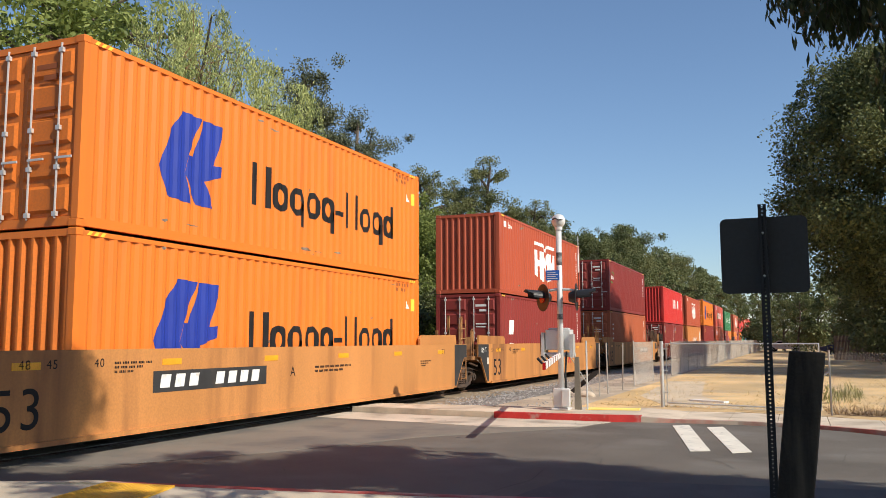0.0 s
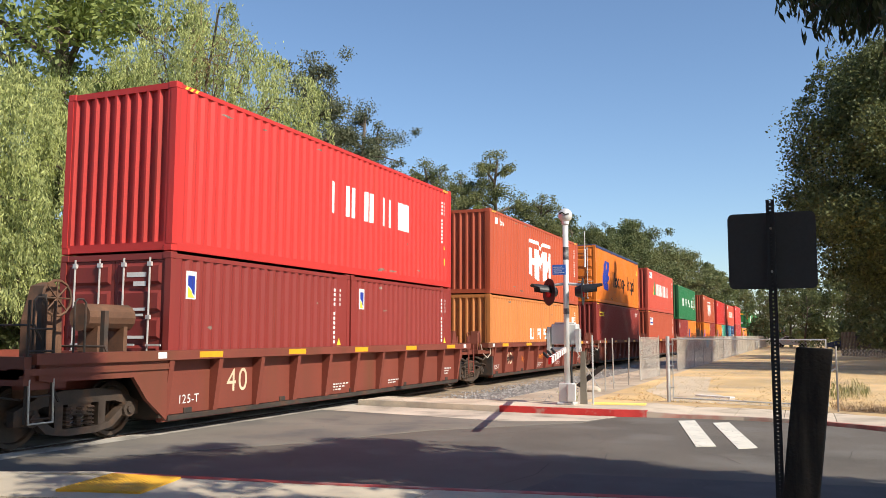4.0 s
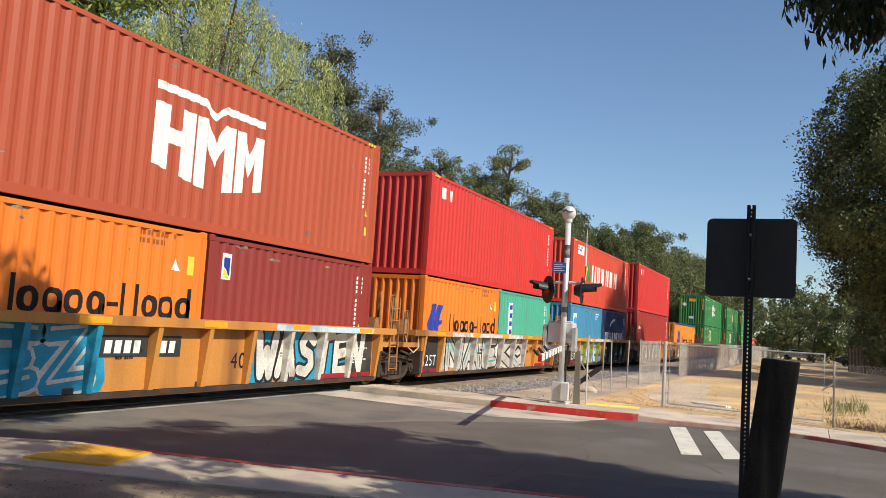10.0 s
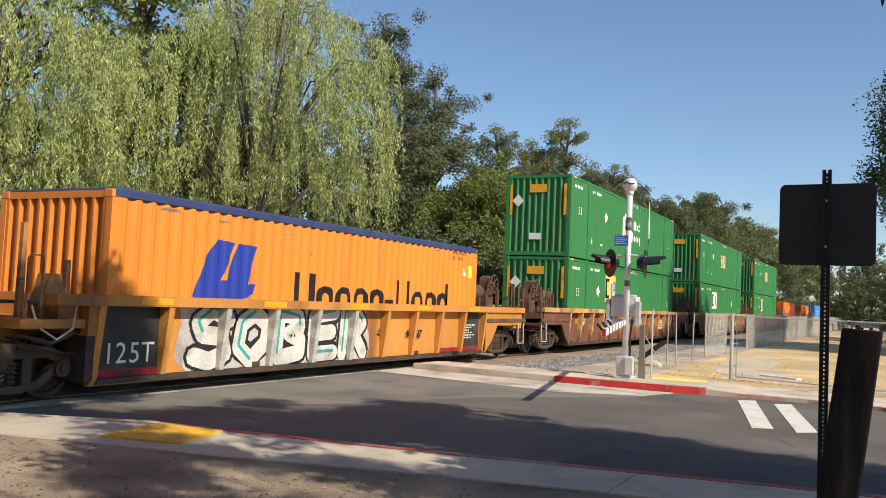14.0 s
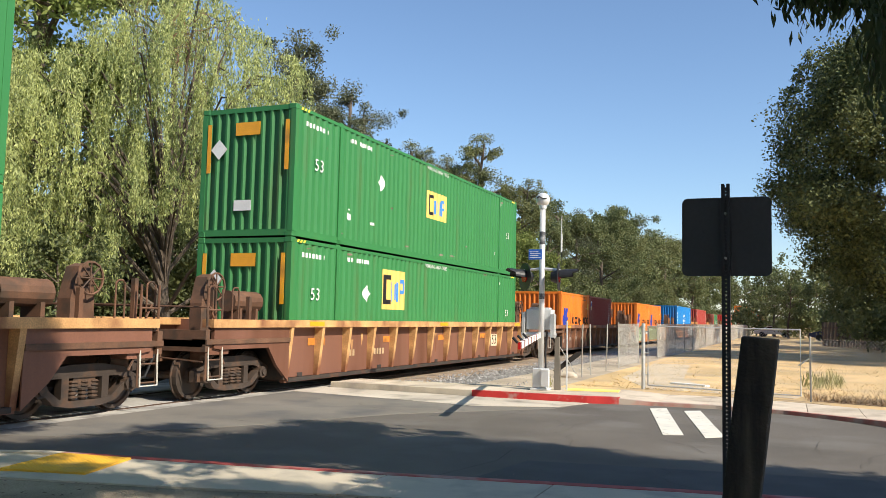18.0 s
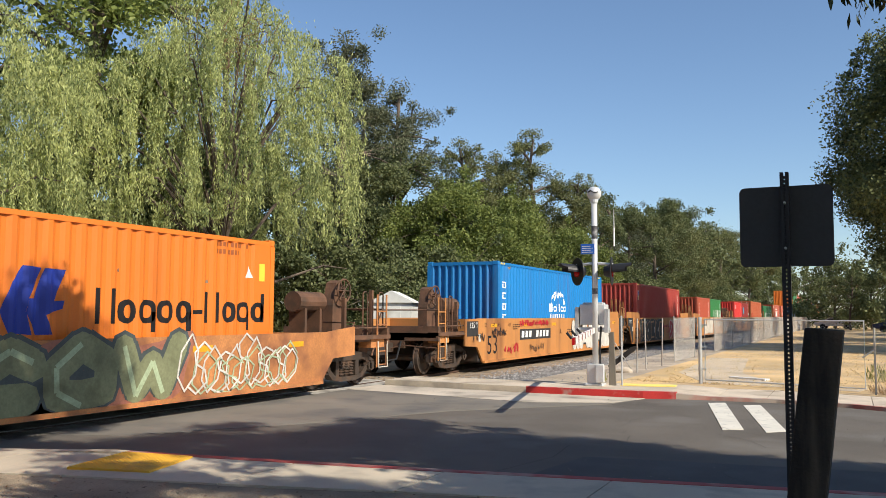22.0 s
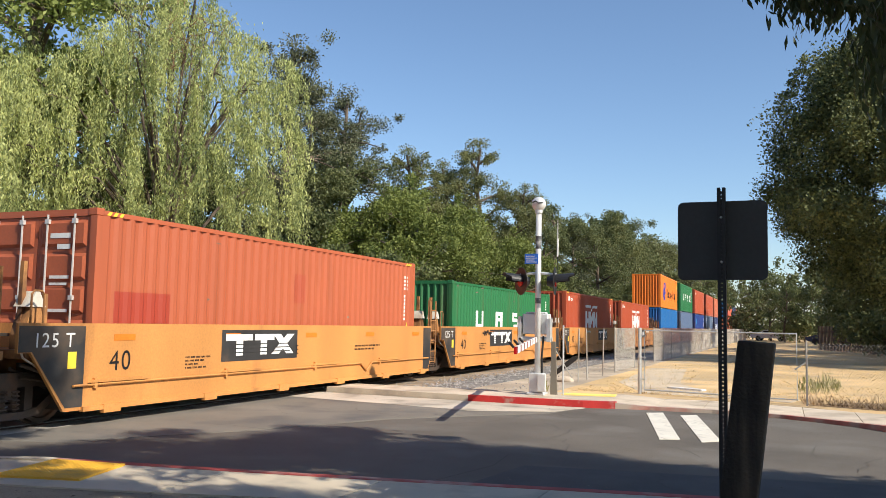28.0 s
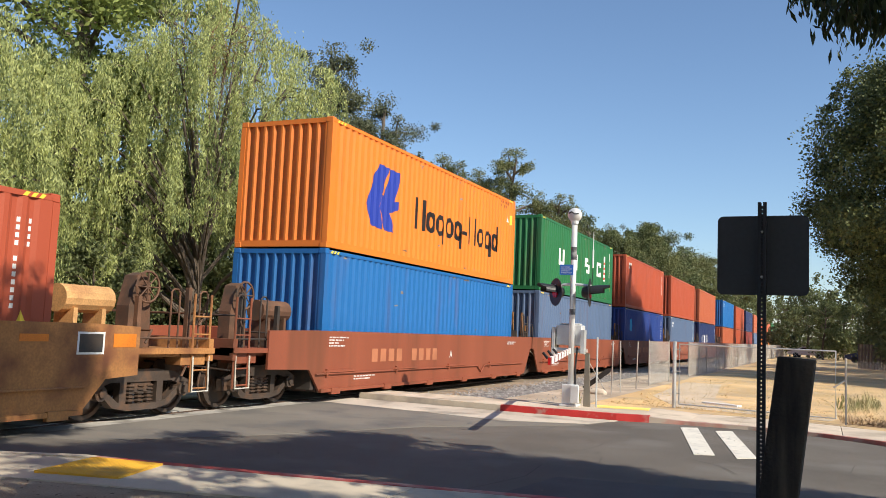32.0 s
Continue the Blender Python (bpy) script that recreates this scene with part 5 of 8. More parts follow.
        decal("wordmark", word(5.07, 1.34, 0.30, 2.05, "BxTxx") + word(5.15, 1.06, 0.20, 1.9, "TTTTTTT"), WHITE, c, L)
        mark_set(c, L, H)
    elif kind == "trit":
        decal("wordmark", [rect(0.72, 2.10 - 0.27 * i, 0.30, 0.06) for i in range(4)] + [rect(0.82, 1.90 - 0.27 * i, 0.10, 0.20) for i in range(4)] + [rect(0.76, 1.89 - 0.27 * i, 0.22, 0.04) for i in range(4)], WHITE, c, L, label="white letters down the side")
        mark_set(c, L, H)
    elif kind == "round":
        decal("emblem", [blob_plain(1.75, H * 0.68, 0.36)], PAINT.setdefault("cyan", material("cyan_paint", (0.03, 0.35, 0.6), 0.5)), c, L, label="round light blue emblem")
        mark_set(c, L, H)
    elif kind == "patch":
        decal("patch", [rect(0.45, 1.12, 1.35, 0.50)], paint("maroon_patch", (0.38, 0.055, 0.03)), c, L, label="repainted patches")
        decal("patch", [rect(5.75, H * 0.55, 0.5, 0.62)], paint("faded_patch", (0.38, 0.080, 0.040)), c, L)
        mark_set(c, L, H)
    elif kind == "slab":
        decal("marking", [rect(1.0, H * 0.50, 0.55, 0.52, 0.06), rect(1.0, H * 0.22, 0.5, 0.5, 0.06)], WHITE, c, L, label="white block lettering")
        mark_set(c, L, H)
    elif kind == "hmmred":
        decal("wordmark", word(5.2, H * 0.46, 0.72, 4.2, "TTTLB"), WHITE, c, L, label="white wordmark")
        mark_set(c, L, H)
    elif kind == "white":
        decal("marking", codes(0.8, H * 0.82, 2, 0.9, 0.14), WHITE, c, L)
        mark_set(c, L, H)
    elif kind == "big":
        decal("wordmark", word(2.0, H * 0.34, 0.8, 4.0, "TTTT"), WHITE, c, L, label="white wordmark")
        mark_set(c, L, H)


def blob_plain(cy, cz, r, n=20):
    return [(cy + r * math.cos(2 * math.pi * k / n), cz + r * math.sin(2 * math.pi * k / n)) for k in range(n)]


HC, SC = 2.896, 2.591
OR, GR = "bright orange corrugated container with blue emblem", "green corrugated fifty-three-foot container"


def o40(d=False, t=False):
    return ("orange", "h", HC, d, "bright orange forty-foot container with blue emblem and dark wordmark") + ((1,) if t else ())


def m40(lab="rust-red forty-foot container with large white block emblem"):
    return ("hmm", "m", HC, False, lab)


O20 = ("orange", "h", SC, False, "bright orange twenty-foot container with blue emblem")
M20D = ("maroon", "tex", SC, True, "maroon twenty-foot container, door end with small emblem")
M20 = ("maroon", "tex", SC, False, "maroon twenty-foot container with small emblem")
# place along the track, style, colour, well before and after, lead and trail joint, lower, upper
TRAIN = [
    (9.05, "smooth", "tan", 1.93, 0, 1.63, o40(), o40(True)),
    (28.27, "smooth", "tan", 1.93, 1.63, 1.63, ("maroon", "slab", HC, True, "maroon forty-foot container, door end with lock rods"), m40()),
    (47.59, "smooth", "tan", 1.93, 1.63, 0, ("coral", "trit", HC, True, "faded orange-red forty-foot container"), ("maroon", "global", HC, True, "dark maroon forty-foot container with small green and white mark")),
    (68.92, "ribbed", "oxide", 0.24, 0, 1.60, (M20D, M20), ("red", "hmmred", HC, False, "bright red forty-foot container with white wordmark")),
    (84.58, "ribbed", "oxide", 0.24, 1.60, 1.60, ("tan", "ulow", SC, False, "faded tan forty-foot container with white block letters"), m40()),
    (100.50, "ribbed", "oxide", 0.24, 1.60, 1.60, ("maroon", "touax", HC, False, "maroon forty-foot container with yellow wordmark"), o40(True, True)),
    (116.35, "ribbed", "oxide", 0.24, 1.60, 1.60, ("redbrown", "texw", HC, False, "weathered red-brown forty-foot container with a white notice"), ("faded_red", "y", HC, False, "faded red forty-foot container with green emblem and white wordmark")),
    (131.98, "ribbed", "oxide", 0.24, 1.60, 0, (M20, O20), ("green", "u", HC, False, "dented green forty-foot container with white block letters")),
    (151.49, "ribbed", "ochre", 0.3, 0, 1.40, (O20, M20), m40()),
    (166.80, "ribbed", "ochre", 0.3, 1.40, 1.40, (O20, ("teal", "post", SC, False, "sea-green twenty-foot container with white notice")), ("red", "cai", HC, False, "bright red corrugated forty-foot container")),
    (182.20, "ribbed", "ochre", 0.3, 1.40, 1.40, (("lightblue", "drop", SC, False, "weathered light blue twenty-foot container with white square"), ("navy", "cma", SC, False, "navy blue twenty-foot container with white wordmark")), ("vermilion", "y", HC, False, "red forty-foot container with green emblem and peeling white wordmark")),
    (197.61, "ribbed", "ochre", 0.3, 1.40, 1.40, ("global_red", "global", HC, False, "dark red forty-foot container with small green and white mark"), ("red", "cai", HC, False, "bright red corrugated forty-foot container")),
    (213.00, "ribbed", "ochre", 0.3, 1.40, 0, ("yellow_orange", "h", SC, False, "yellow-orange open-top container under a blue tarpaulin", 1), None),
    (232.62, "ribbed", "rusty", 0.3, 0, 0, ("leafgreen", "emp_low", HC, False, "green fifty-three-foot container with square yellow emblem"), ("leafgreen", "emp_hex", HC, False, "green fifty-three-foot container with white hexagon emblem")),
    (256.04, "ribbed", "rusty", 0.3, 0, 0, ("leafgreen", "emp_white", HC, False, "light green fifty-three-foot container with cream emblem"), ("leafgreen", "emp_square", HC, False, "green fifty-three-foot container with square yellow emblem")),
    (279.42, "ribbed", "rusty", 0.3, 0, 0, ("leafgreen", "emp_low", HC, False, "light green fifty-three-foot container with square emblem"), ("leafgreen", "emp_square", HC, False, "green fifty-three-foot container with square yellow emblem")),
    (302.88, "ribbed", "rusty", 0.5, 0, 0, (O20, M20), None),
    (324.44, "smooth", "tan", 1.35, 0, 0, (O20, O20), None),
    (348.00, "smooth", "tan", 1.93, 0, 1.63, ("skyblue", "cosco", HC, False, "bright blue forty-foot container with white globe emblem"), None),
    (366.98, "smooth", "tan", 1.93, 1.63, 1.63, ("wine", "tex", HC, False, "red-brown forty-foot container with small emblem"), None),
    (386.37, "smooth", "tan", 1.93, 1.63, 0, (("redbrown", "trit", SC, False, "red-brown twenty-foot container with white letters down its side"), ("leafgreen", "big", SC, False, "green twenty-foot container with white block letters")), None),
    (408.05, "smooth", "amber", 0.5, 0, 1.10, (("red", "white", SC, False, "plain red corrugated twenty-foot container"), ("maroon", "round", SC, False, "maroon twenty-foot container with round light blue emblem")), None),
    (423.25, "smooth", "amber", 0.5, 1.10, 1.10, ("coral", "patch", HC, True, "faded orange-red forty-foot container with repainted patches"), None),
    (438.45, "smooth", "amber", 0.5, 1.10, 1.10, ("green", "uh", SC, False, "green forty-foot container with white block letters"), None),
    (453.72, "smooth", "amber", 0.5, 1.10, 1.10, m40(), None),
    (468.92, "smooth", "amber", 0.5, 1.10, 0, m40(), None),
    (488.15, "smooth", "brick", 0.5, 0, 1.10, ("blue", "", HC, False, "faded blue forty-foot container with repainted patches"), o40()),
    (503.40, "smooth", "brick", 0.5, 1.10, 1.10, ("slate", "", HC, False, "plain slate blue corrugated forty-foot container"), ("green", "u", HC, False, "green forty-foot container with white block letters")),
    (518.80, "smooth", "brick", 0.5, 1.10, 1.10, ("royal", "round", HC, False, "royal blue forty-foot container with small emblem"), ("hmm", "white", HC, False, "plain rust-red corrugated forty-foot container")),
    (534.20, "smooth", "brick", 0.5, 1.10, 1.10, ("slate", "white", HC, False, "plain slate blue corrugated forty-foot container"), ("hmm", "", HC, False, "plain rust-red corrugated forty-foot container")),
    (549.60, "smooth", "brick", 0.5, 1.10, 0, ("navy", "big", HC, False, "navy blue forty-foot container with white wordmark"), ("coral", "", HC, False, "plain orange-red corrugated forty-foot container")),
    (569.00, "smooth", "brick", 0.5, 0, 1.10, ("coral", "", HC, False, "plain orange-red corrugated forty-foot container"), ("blue", "white", HC, False, "plain blue corrugated forty-foot container")),
    (584.40, "smooth", "brick", 0.5, 1.10, 1.10, ("hmm", "", HC, False, "plain rust-red corrugated forty-foot container"), ("hmm", "", HC, False, "plain rust-red corrugated forty-foot container")),
    (599.80, "smooth", "brick", 0.5, 1.10, 1.10, ("maroon", "", HC, False, "plain maroon corrugated forty-foot container"), ("navy", "", HC, False, "plain navy blue corrugated forty-foot container")),
    (615.20, "smooth", "brick", 0.5, 1.10, 1.10, ("slate", "", HC, False, "plain slate blue corrugated forty-foot container"), ("coral", "", HC, False, "plain orange-red corrugated forty-foot container")),
    (630.60, "smooth", "brick", 0.5, 1.10, 0, ("orange", "", HC, False, "plain orange corrugated forty-foot container"), ("hmm", "", HC, False, "plain rust-red corrugated forty-foot container")),
    (650.00, "smooth", "tan", 0.5, 0, 1.10, ("orange", "", HC, False, "plain orange corrugated forty-foot container"), ("coral", "", HC, False, "plain orange-red corrugated forty-foot container")),
    (665.40, "smooth", "tan", 0.5, 1.10, 1.10, ("hmm", "", HC, False, "plain rust-red corrugated forty-foot container"), ("green", "", HC, False, "plain green corrugated forty-foot container")),
    (680.80, "smooth", "tan", 0.5, 1.10, 1.10, ("green", "", HC, False, "plain green corrugated forty-foot container"), ("leafgreen", "", HC, False, "plain light green corrugated forty-foot container")),
    (696.20, "smooth", "tan", 0.5, 1.10, 0, ("red", "", HC, False, "plain red corrugated forty-foot container"), ("red", "", HC, False, "plain red corrugated forty-foot container")),
]
CARLAB = dict(tan="tan smooth-sided well car with black stencils", amber="bright yellow smooth-sided well car with black ends", oxide="oxide-brown ribbed well car with yellow reflectors",
              ochre="yellow ribbed well car covered in graffiti", rusty="rust-streaked brown ribbed well car", brick="brick-brown smooth-sided well car")
CARS = []
for _i, (_s, _st, _co, _over, _le, _tr, _lo, _up) in enumerate(TRAIN):
    _L = 16.154 if _lo[1] and str(_lo[1]).startswith("emp") else 12.192
    _car = add(well_car(_st, _co, -_over, _L + _over, _le, _tr, CARLAB[_co], {16: 0.10, 17: 0.26}.get(_i, 0.0)), _s)
    if _i != 17 and _i < 36:
        car_marks(_car, _co, -_over, _L + _over, _i, _le, _tr)
    CARS.append(_car)
    stack(_s, _lo, _up)


# the flat car of the two twenty-foot boxes is browner, the last yellow unit is dull with rust
BROWNC = material("brown_rusted_chord", (0.30, 0.135, 0.070), 0.75, vary=0.25, fine=40, stain=(0.16, 0.065, 0.035), stain_amount=0.6, stain_scale=1.3)
DULLAMB = material("dull_rusted_yellow_paint", (0.42, 0.19, 0.062), 0.7, 0.0, 0.25, 2.0, 30, 0.0005, (0.17, 0.065, 0.03), 0.75, 1.4)


def recoat(car, swap):
    """Gives the parts of one car their own worn coat."""
    for o in car.children:
        for old, fresh in swap:
            if o.data and o.data.materials and o.data.materials[0] == old:
                o.data = o.data.copy()
                o.data.materials[0] = fresh


DUSKY = material("stained_dark_brown_paint", (0.135, 0.066, 0.044), 0.75, 0.0, 0.25, 2.0, 30, 0.0005, (0.20, 0.095, 0.045), 0.7, 1.1)
recoat(CARS[16], [(CHORD, BROWNC), (PAINT["car_rusty"], DUSKY)])
DULLTAN = material("rust_stained_tan_paint", (0.50, 0.205, 0.070), 0.7, 0.0, 0.22, 2.0, 30, 0.0005, (0.24, 0.095, 0.045), 0.7, 1.5)
recoat(CARS[17], [(PAINT["car_tan"], DULLTAN)])
recoat(CARS[25], [(PAINT["car_amber"], DULLAMB)])


# graffiti and scrawls, car by car
WHT, BLK, RED = spray("white", (0.62, 0.59, 0.53)), spray("black", (0.02, 0.02, 0.022)), spray("red", (0.45, 0.02, 0.03))
CYAN, SILV, TEAL = spray("cyan", (0.02, 0.28, 0.45)), spray("silver", (0.50, 0.46, 0.42)), spray("teal", (0.04, 0.36, 0.33))
PALEG, CAMO, LILAC = spray("pale_green", (0.36, 0.43, 0.27)), spray("camo_green", (0.20, 0.21, 0.115)), spray("lilac", (0.42, 0.33, 0.50))
SKY2, LIME, ORNG = spray("pale_blue", (0.45, 0.62, 0.72)), spray("lime", (0.36, 0.36, 0.10)), spray("spray_orange", (0.70, 0.20, 0.03))
DUSTY, RUBBED = spray("dusty", (0.46, 0.40, 0.33)), spray("rubbed", (0.24, 0.145, 0.10))
NAVYS, CHALK = spray("navy", (0.03, 0.05, 0.25)), spray("chalk", (0.62, 0.58, 0.52))
RX = PL


def paint_ribs(car, a, b, mat, colour="ochre"):
    """Ribs that were sprayed over with the piece."""
    me = cached(("rib", colour, mat.name), lambda: [m for m in (CACHE[("rib", colour)].copy(),) if not (m.materials.clear() or m.materials.append(mat))][0])
    for o in car.children:
        if o.name.startswith("rib") and a < o.location.y < b:
            o.data = me


def chord_patch(car, a, b, mat, top=1.46):
    decal("graffiti", [rect(a, top - 0.14, b - a, 0.12)], mat, car, x=CW + 0.011, label="sprayed stretch of the top chord")


c = CARS[8]
graffiti(c, 0.7, 2.9, "MEZ", CYAN, WHT, 1, RX, back=CYAN, shine=WHT); paint_ribs(c, 0.5, 3.6, CYAN)
decal("number_panel", [rect(3.75, 0.82, 1.8, 0.34)], BLACKC, c, x=RX, proud=0.006, label="black number panel")
decal("number_bars", [rect(3.85 + 0.2 * i, 0.88, 0.14, 0.2, 0.02) for i in range(8) if i != 4], WHITE, c, x=RX, proud=0.010)
lettering("40", (RX + 0.008, 7.15, 0.72), 0.3, BLACKP, c)
graffiti(c, 7.6, 4.3, "WASTEN", WHT, BLK, 2, RX, back=CYAN); paint_ribs(c, 7.6, 11.5, WHT); chord_patch(c, 8.0, 12.0, SKY2)
c = CARS[9]
graffiti(c, 1.4, 7.4, "NAEKO", SILV, BLK, 3, RX, back=CHALK, shine=TEAL); paint_ribs(c, 1.3, 8.8, SILV); chord_patch(c, 1.5, 8.0, CHALK)
tag(c, 9.2, 0.9, 0.9, BLK, 4, RX); tag(c, 10.4, 0.85, 0.9, BLK, 5, RX)
c = CARS[10]
graffiti(c, 1.5, 4.4, "LANEL", SKY2, NAVYS, 6, RX, back=LIME, shine=WHT); paint_ribs(c, 1.4, 6.0, LIME)
graffiti(c, 6.4, 4.6, "STEK", BLK, WHT, 7, RX, back=WHT); paint_ribs(c, 6.2, 11.2, BLK); chord_patch(c, 2.6, 7.6, CHALK)
c = CARS[11]
graffiti(c, 1.5, 6.4, "ICHEL", WHT, BLK, 8, RX, back=BLK, shine=TEAL); paint_ribs(c, 1.2, 8.3, BLK); chord_patch(c, 0.2, 8.0, BLK)
decal("graffiti", [blob_plain(3.0, 0.85, 0.16), blob_plain(8.1, 0.55, 0.3)], RED, c, x=RX, proud=0.011)
decal("graffiti", [blob_plain(5.4, 1.0, 0.13), blob_plain(5.4, 0.65, 0.15)], SKY2, c, x=RX, proud=0.011)
tag(c, 9.2, 0.9, 0.7, BLK, 9, RX)
c = CARS[12]
graffiti(c, 1.5, 5.2, "SOBER", CHALK, BLK, 10, RX, back=SILV, shine=TEAL); paint_ribs(c, 1.4, 6.8, SILV)
lettering("40", (RX + 0.008, 7.4, 0.8), 0.3, BLACKP, c)
tag(c, 8.4, 0.8, 0.8, BLK, 11, RX)
c = CARS[14]
graffiti(c, 5.2, 2.6, "OS", LILAC, BLK, 12, RX, z=0.70, h=0.90, back=spray("faded_pink", (0.36, 0.12, 0.13)), fatness=0.52); graffiti(c, 7.9, 3.2, "SINUS", TEAL, BLK, 13, RX, z=0.66, h=0.84, fatness=0.46)
tag(CARS[13], 9.4, 1.0, 0.7, SKY2, 14, RX); tag(CARS[13], 1.0, 1.0, 0.8, CHALK, 15, RX)
for k in range(3):
    tag(CARS[16], 2.12 + 1.19 * k, 0.80 - 0.05 * k, 0.85, (DUSTY, DUSTY, LIME)[k], 16 + k, RX, 0.018, h=(0.26, 0.2, 0.42)[k])
for k, (py, pz, pw, ph) in enumerate(((5.85, 0.86, 0.62, 0.34), (6.35, 0.72, 0.34, 0.26), (7.1, 0.84, 0.66, 0.32), (7.35, 0.98, 0.3, 0.16))):
    decal("worn_area", [blob(py, pz, pw, ph, random.Random(90 + k))], RUBBED, CARS[16], x=RX, proud=0.0032 + 0.0004 * k, label="rubbed pale paint")
    tag(CARS[16], py - pw * 0.35, pz - 0.04, pw * 0.6, DUSTY, 92 + k, RX, 0.016, h=0.22)
decal("number_bars", [rect(-0.30 + 0.18 * i, 0.58, 0.11, 0.17, 0.03) for i in range(4)] + [rect(0.96 + 0.135 * i, 0.66, 0.085, 0.17, 0.03) for i in range(6)], DUSTY, CARS[16], x=RX)
c = CARS[17]
SMOKE = spray("smoke", (0.07, 0.085, 0.085))
REDBR = spray("red_brown", (0.33, 0.13, 0.085))
graffiti(c, -2.0, 3.9, "LEGACY", PALEG, BLK, 20, z=0.72, h=0.98, back=SMOKE, fatness=0.36)
graffiti(c, 3.6, 3.2, "SEC", CAMO, SMOKE, 21, z=0.70, h=0.95, back=REDBR, shine=PALEG, fatness=0.46); graffiti(c, 6.8, 2.6, "OW", CAMO, SMOKE, 22, z=0.70, h=0.95, back=REDBR, shine=PALEG, fatness=0.44)
decal("number_bars", [rect(2.25 + 0.2 * i, 0.78, 0.13, 0.19, 0.02) for i in range(6)], WHITE, c, x=CW, proud=0.011)
tag(c, 9.3, 0.72, 3.0, CHALK, 23, thick=0.035, h=0.8, text="OSOSOSOSOSO", wide=1.9); tag(c, 9.6, 0.66, 2.6, PALEG, 61, thick=0.03, h=0.7, text="OOSOOSOO", wide=2.1)
c = CARS[18]
tag(c, 1.15, 1.35, 2.9, RED, 24, thick=0.045, h=0.24); tag(c, -0.2, 0.57, 1.3, RED, 25, thick=0.045, h=0.34); tag(c, 2.05, 0.56, 1.5, BLK, 26, thick=0.02)
graffiti(c, 6.85, 5.4, "WASME", WHT, BLK, 27, fatness=0.44); tag(c, -2.6, 1.0, 0.9, BLK, 28); tag(c, -1.2, 1.1, 1.2, BLK, 29)
c = CARS[19]
graffiti(c, -0.3, 5.5, "ROEKE", BLK, WHT, 30, h=1.12, z=0.80, back=BLK, shine=spray("sand", (0.50, 0.28, 0.14)), fatness=0.42)
decal("logo_bars", [rect(5.4, 0.96, 0.6, 0.1), rect(5.64, 0.62, 0.12, 0.34), rect(6.02, 0.96, 0.55, 0.1), rect(6.24, 0.62, 0.12, 0.34), [(6.6, 0.62), (6.74, 0.62), (7.14, 1.06), (7.0, 1.06)], [(7.0, 0.62), (7.14, 0.62), (6.74, 1.06), (6.6, 1.06)]], RED, c, x=CW)
graffiti(c, 7.3, 3.7, "SMENUD", RED, CHALK, 31, h=1.0, back=RED, fatness=0.4); tag(c, 13.0, 0.6, 0.6, WHT, 32); tag(c, 12.4, 1.0, 1.4, TEAL, 33, h=0.5)
c = CARS[20]
graffiti(c, 1.5, 3.9, "LHOE", spray("cream_white", (0.66, 0.60, 0.50)), BLK, 34, z=0.84, h=1.1, fatness=0.62); tag(c, 0.3, 0.95, 1.1, BLK, 35, h=0.5, thick=0.02); tag(c, -0.7, 0.9, 1.6, TEAL, 36, h=0.4, thick=0.025); tag(c, 5.7, 1.1, 2.0, TEAL, 62, h=0.35, thick=0.02); graffiti(c, 11.3, 2.4, "NEO", SILV, BLK, 37)
c = CARS[1]
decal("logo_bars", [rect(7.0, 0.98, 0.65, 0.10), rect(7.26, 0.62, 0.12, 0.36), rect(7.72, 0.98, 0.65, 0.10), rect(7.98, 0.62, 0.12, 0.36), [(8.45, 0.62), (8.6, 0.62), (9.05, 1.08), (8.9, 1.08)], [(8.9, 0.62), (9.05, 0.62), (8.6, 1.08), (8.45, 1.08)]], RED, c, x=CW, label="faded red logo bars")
tag(CARS[4], 3.2, 0.75, 0.7, ORNG, 40, RX); tag(CARS[4], 5.4, 0.8, 0.8, ORNG, 41, RX); tag(CARS[4], 7.0, 0.8, 0.9, CHALK, 42, RX, h=0.5); tag(CARS[4], 8.4, 0.8, 0.6, NAVYS, 43, RX, h=0.5); tag(CARS[4], 1.2, 0.8, 1.2, BLK, 44, RX)
tag(CARS[5], 5.8, 0.85, 0.9, BLK, 45, RX); tag(CARS[5], 9.6, 0.8, 0.6, CYAN, 46, RX); tag(CARS[6], 1.2, 0.85, 1.0, CYAN, 47, RX, h=0.5)
tag(CARS[7], 10.0, 0.9, 0.9, WHT, 48, RX); tag(CARS[7], 3.0, 0.75, 1.0, YELLOWL, 49, RX)
tag(CARS[21], 3.6, 1.33, 2.6, WHT, 50, h=0.17, text="SAY NO 2 DRUGS", thick=0.022); tag(CARS[21], 4.4, 1.08, 2.2, WHT, 60, h=0.17, text="BUT NOT 2 DRUGS", thick=0.022); tag(CARS[23], 2.2, 1.3, 1.2, BLK, 51, h=0.2); tag(CARS[23], 9.7, 1.1, 1.7, SILV, 52, thick=0.05, h=0.5)
tag(CARS[24], 3.2, 1.3, 1.2, WHT, 53, h=0.14); tag(CARS[25], 1.6, 1.2, 1.3, SKY2, 54, h=0.3); tag(CARS[25], 5.2, 1.18, 1.8, WHT, 55, h=0.25); tag(CARS[25], 8.8, 1.25, 1.5, WHT, 56, h=0.2)


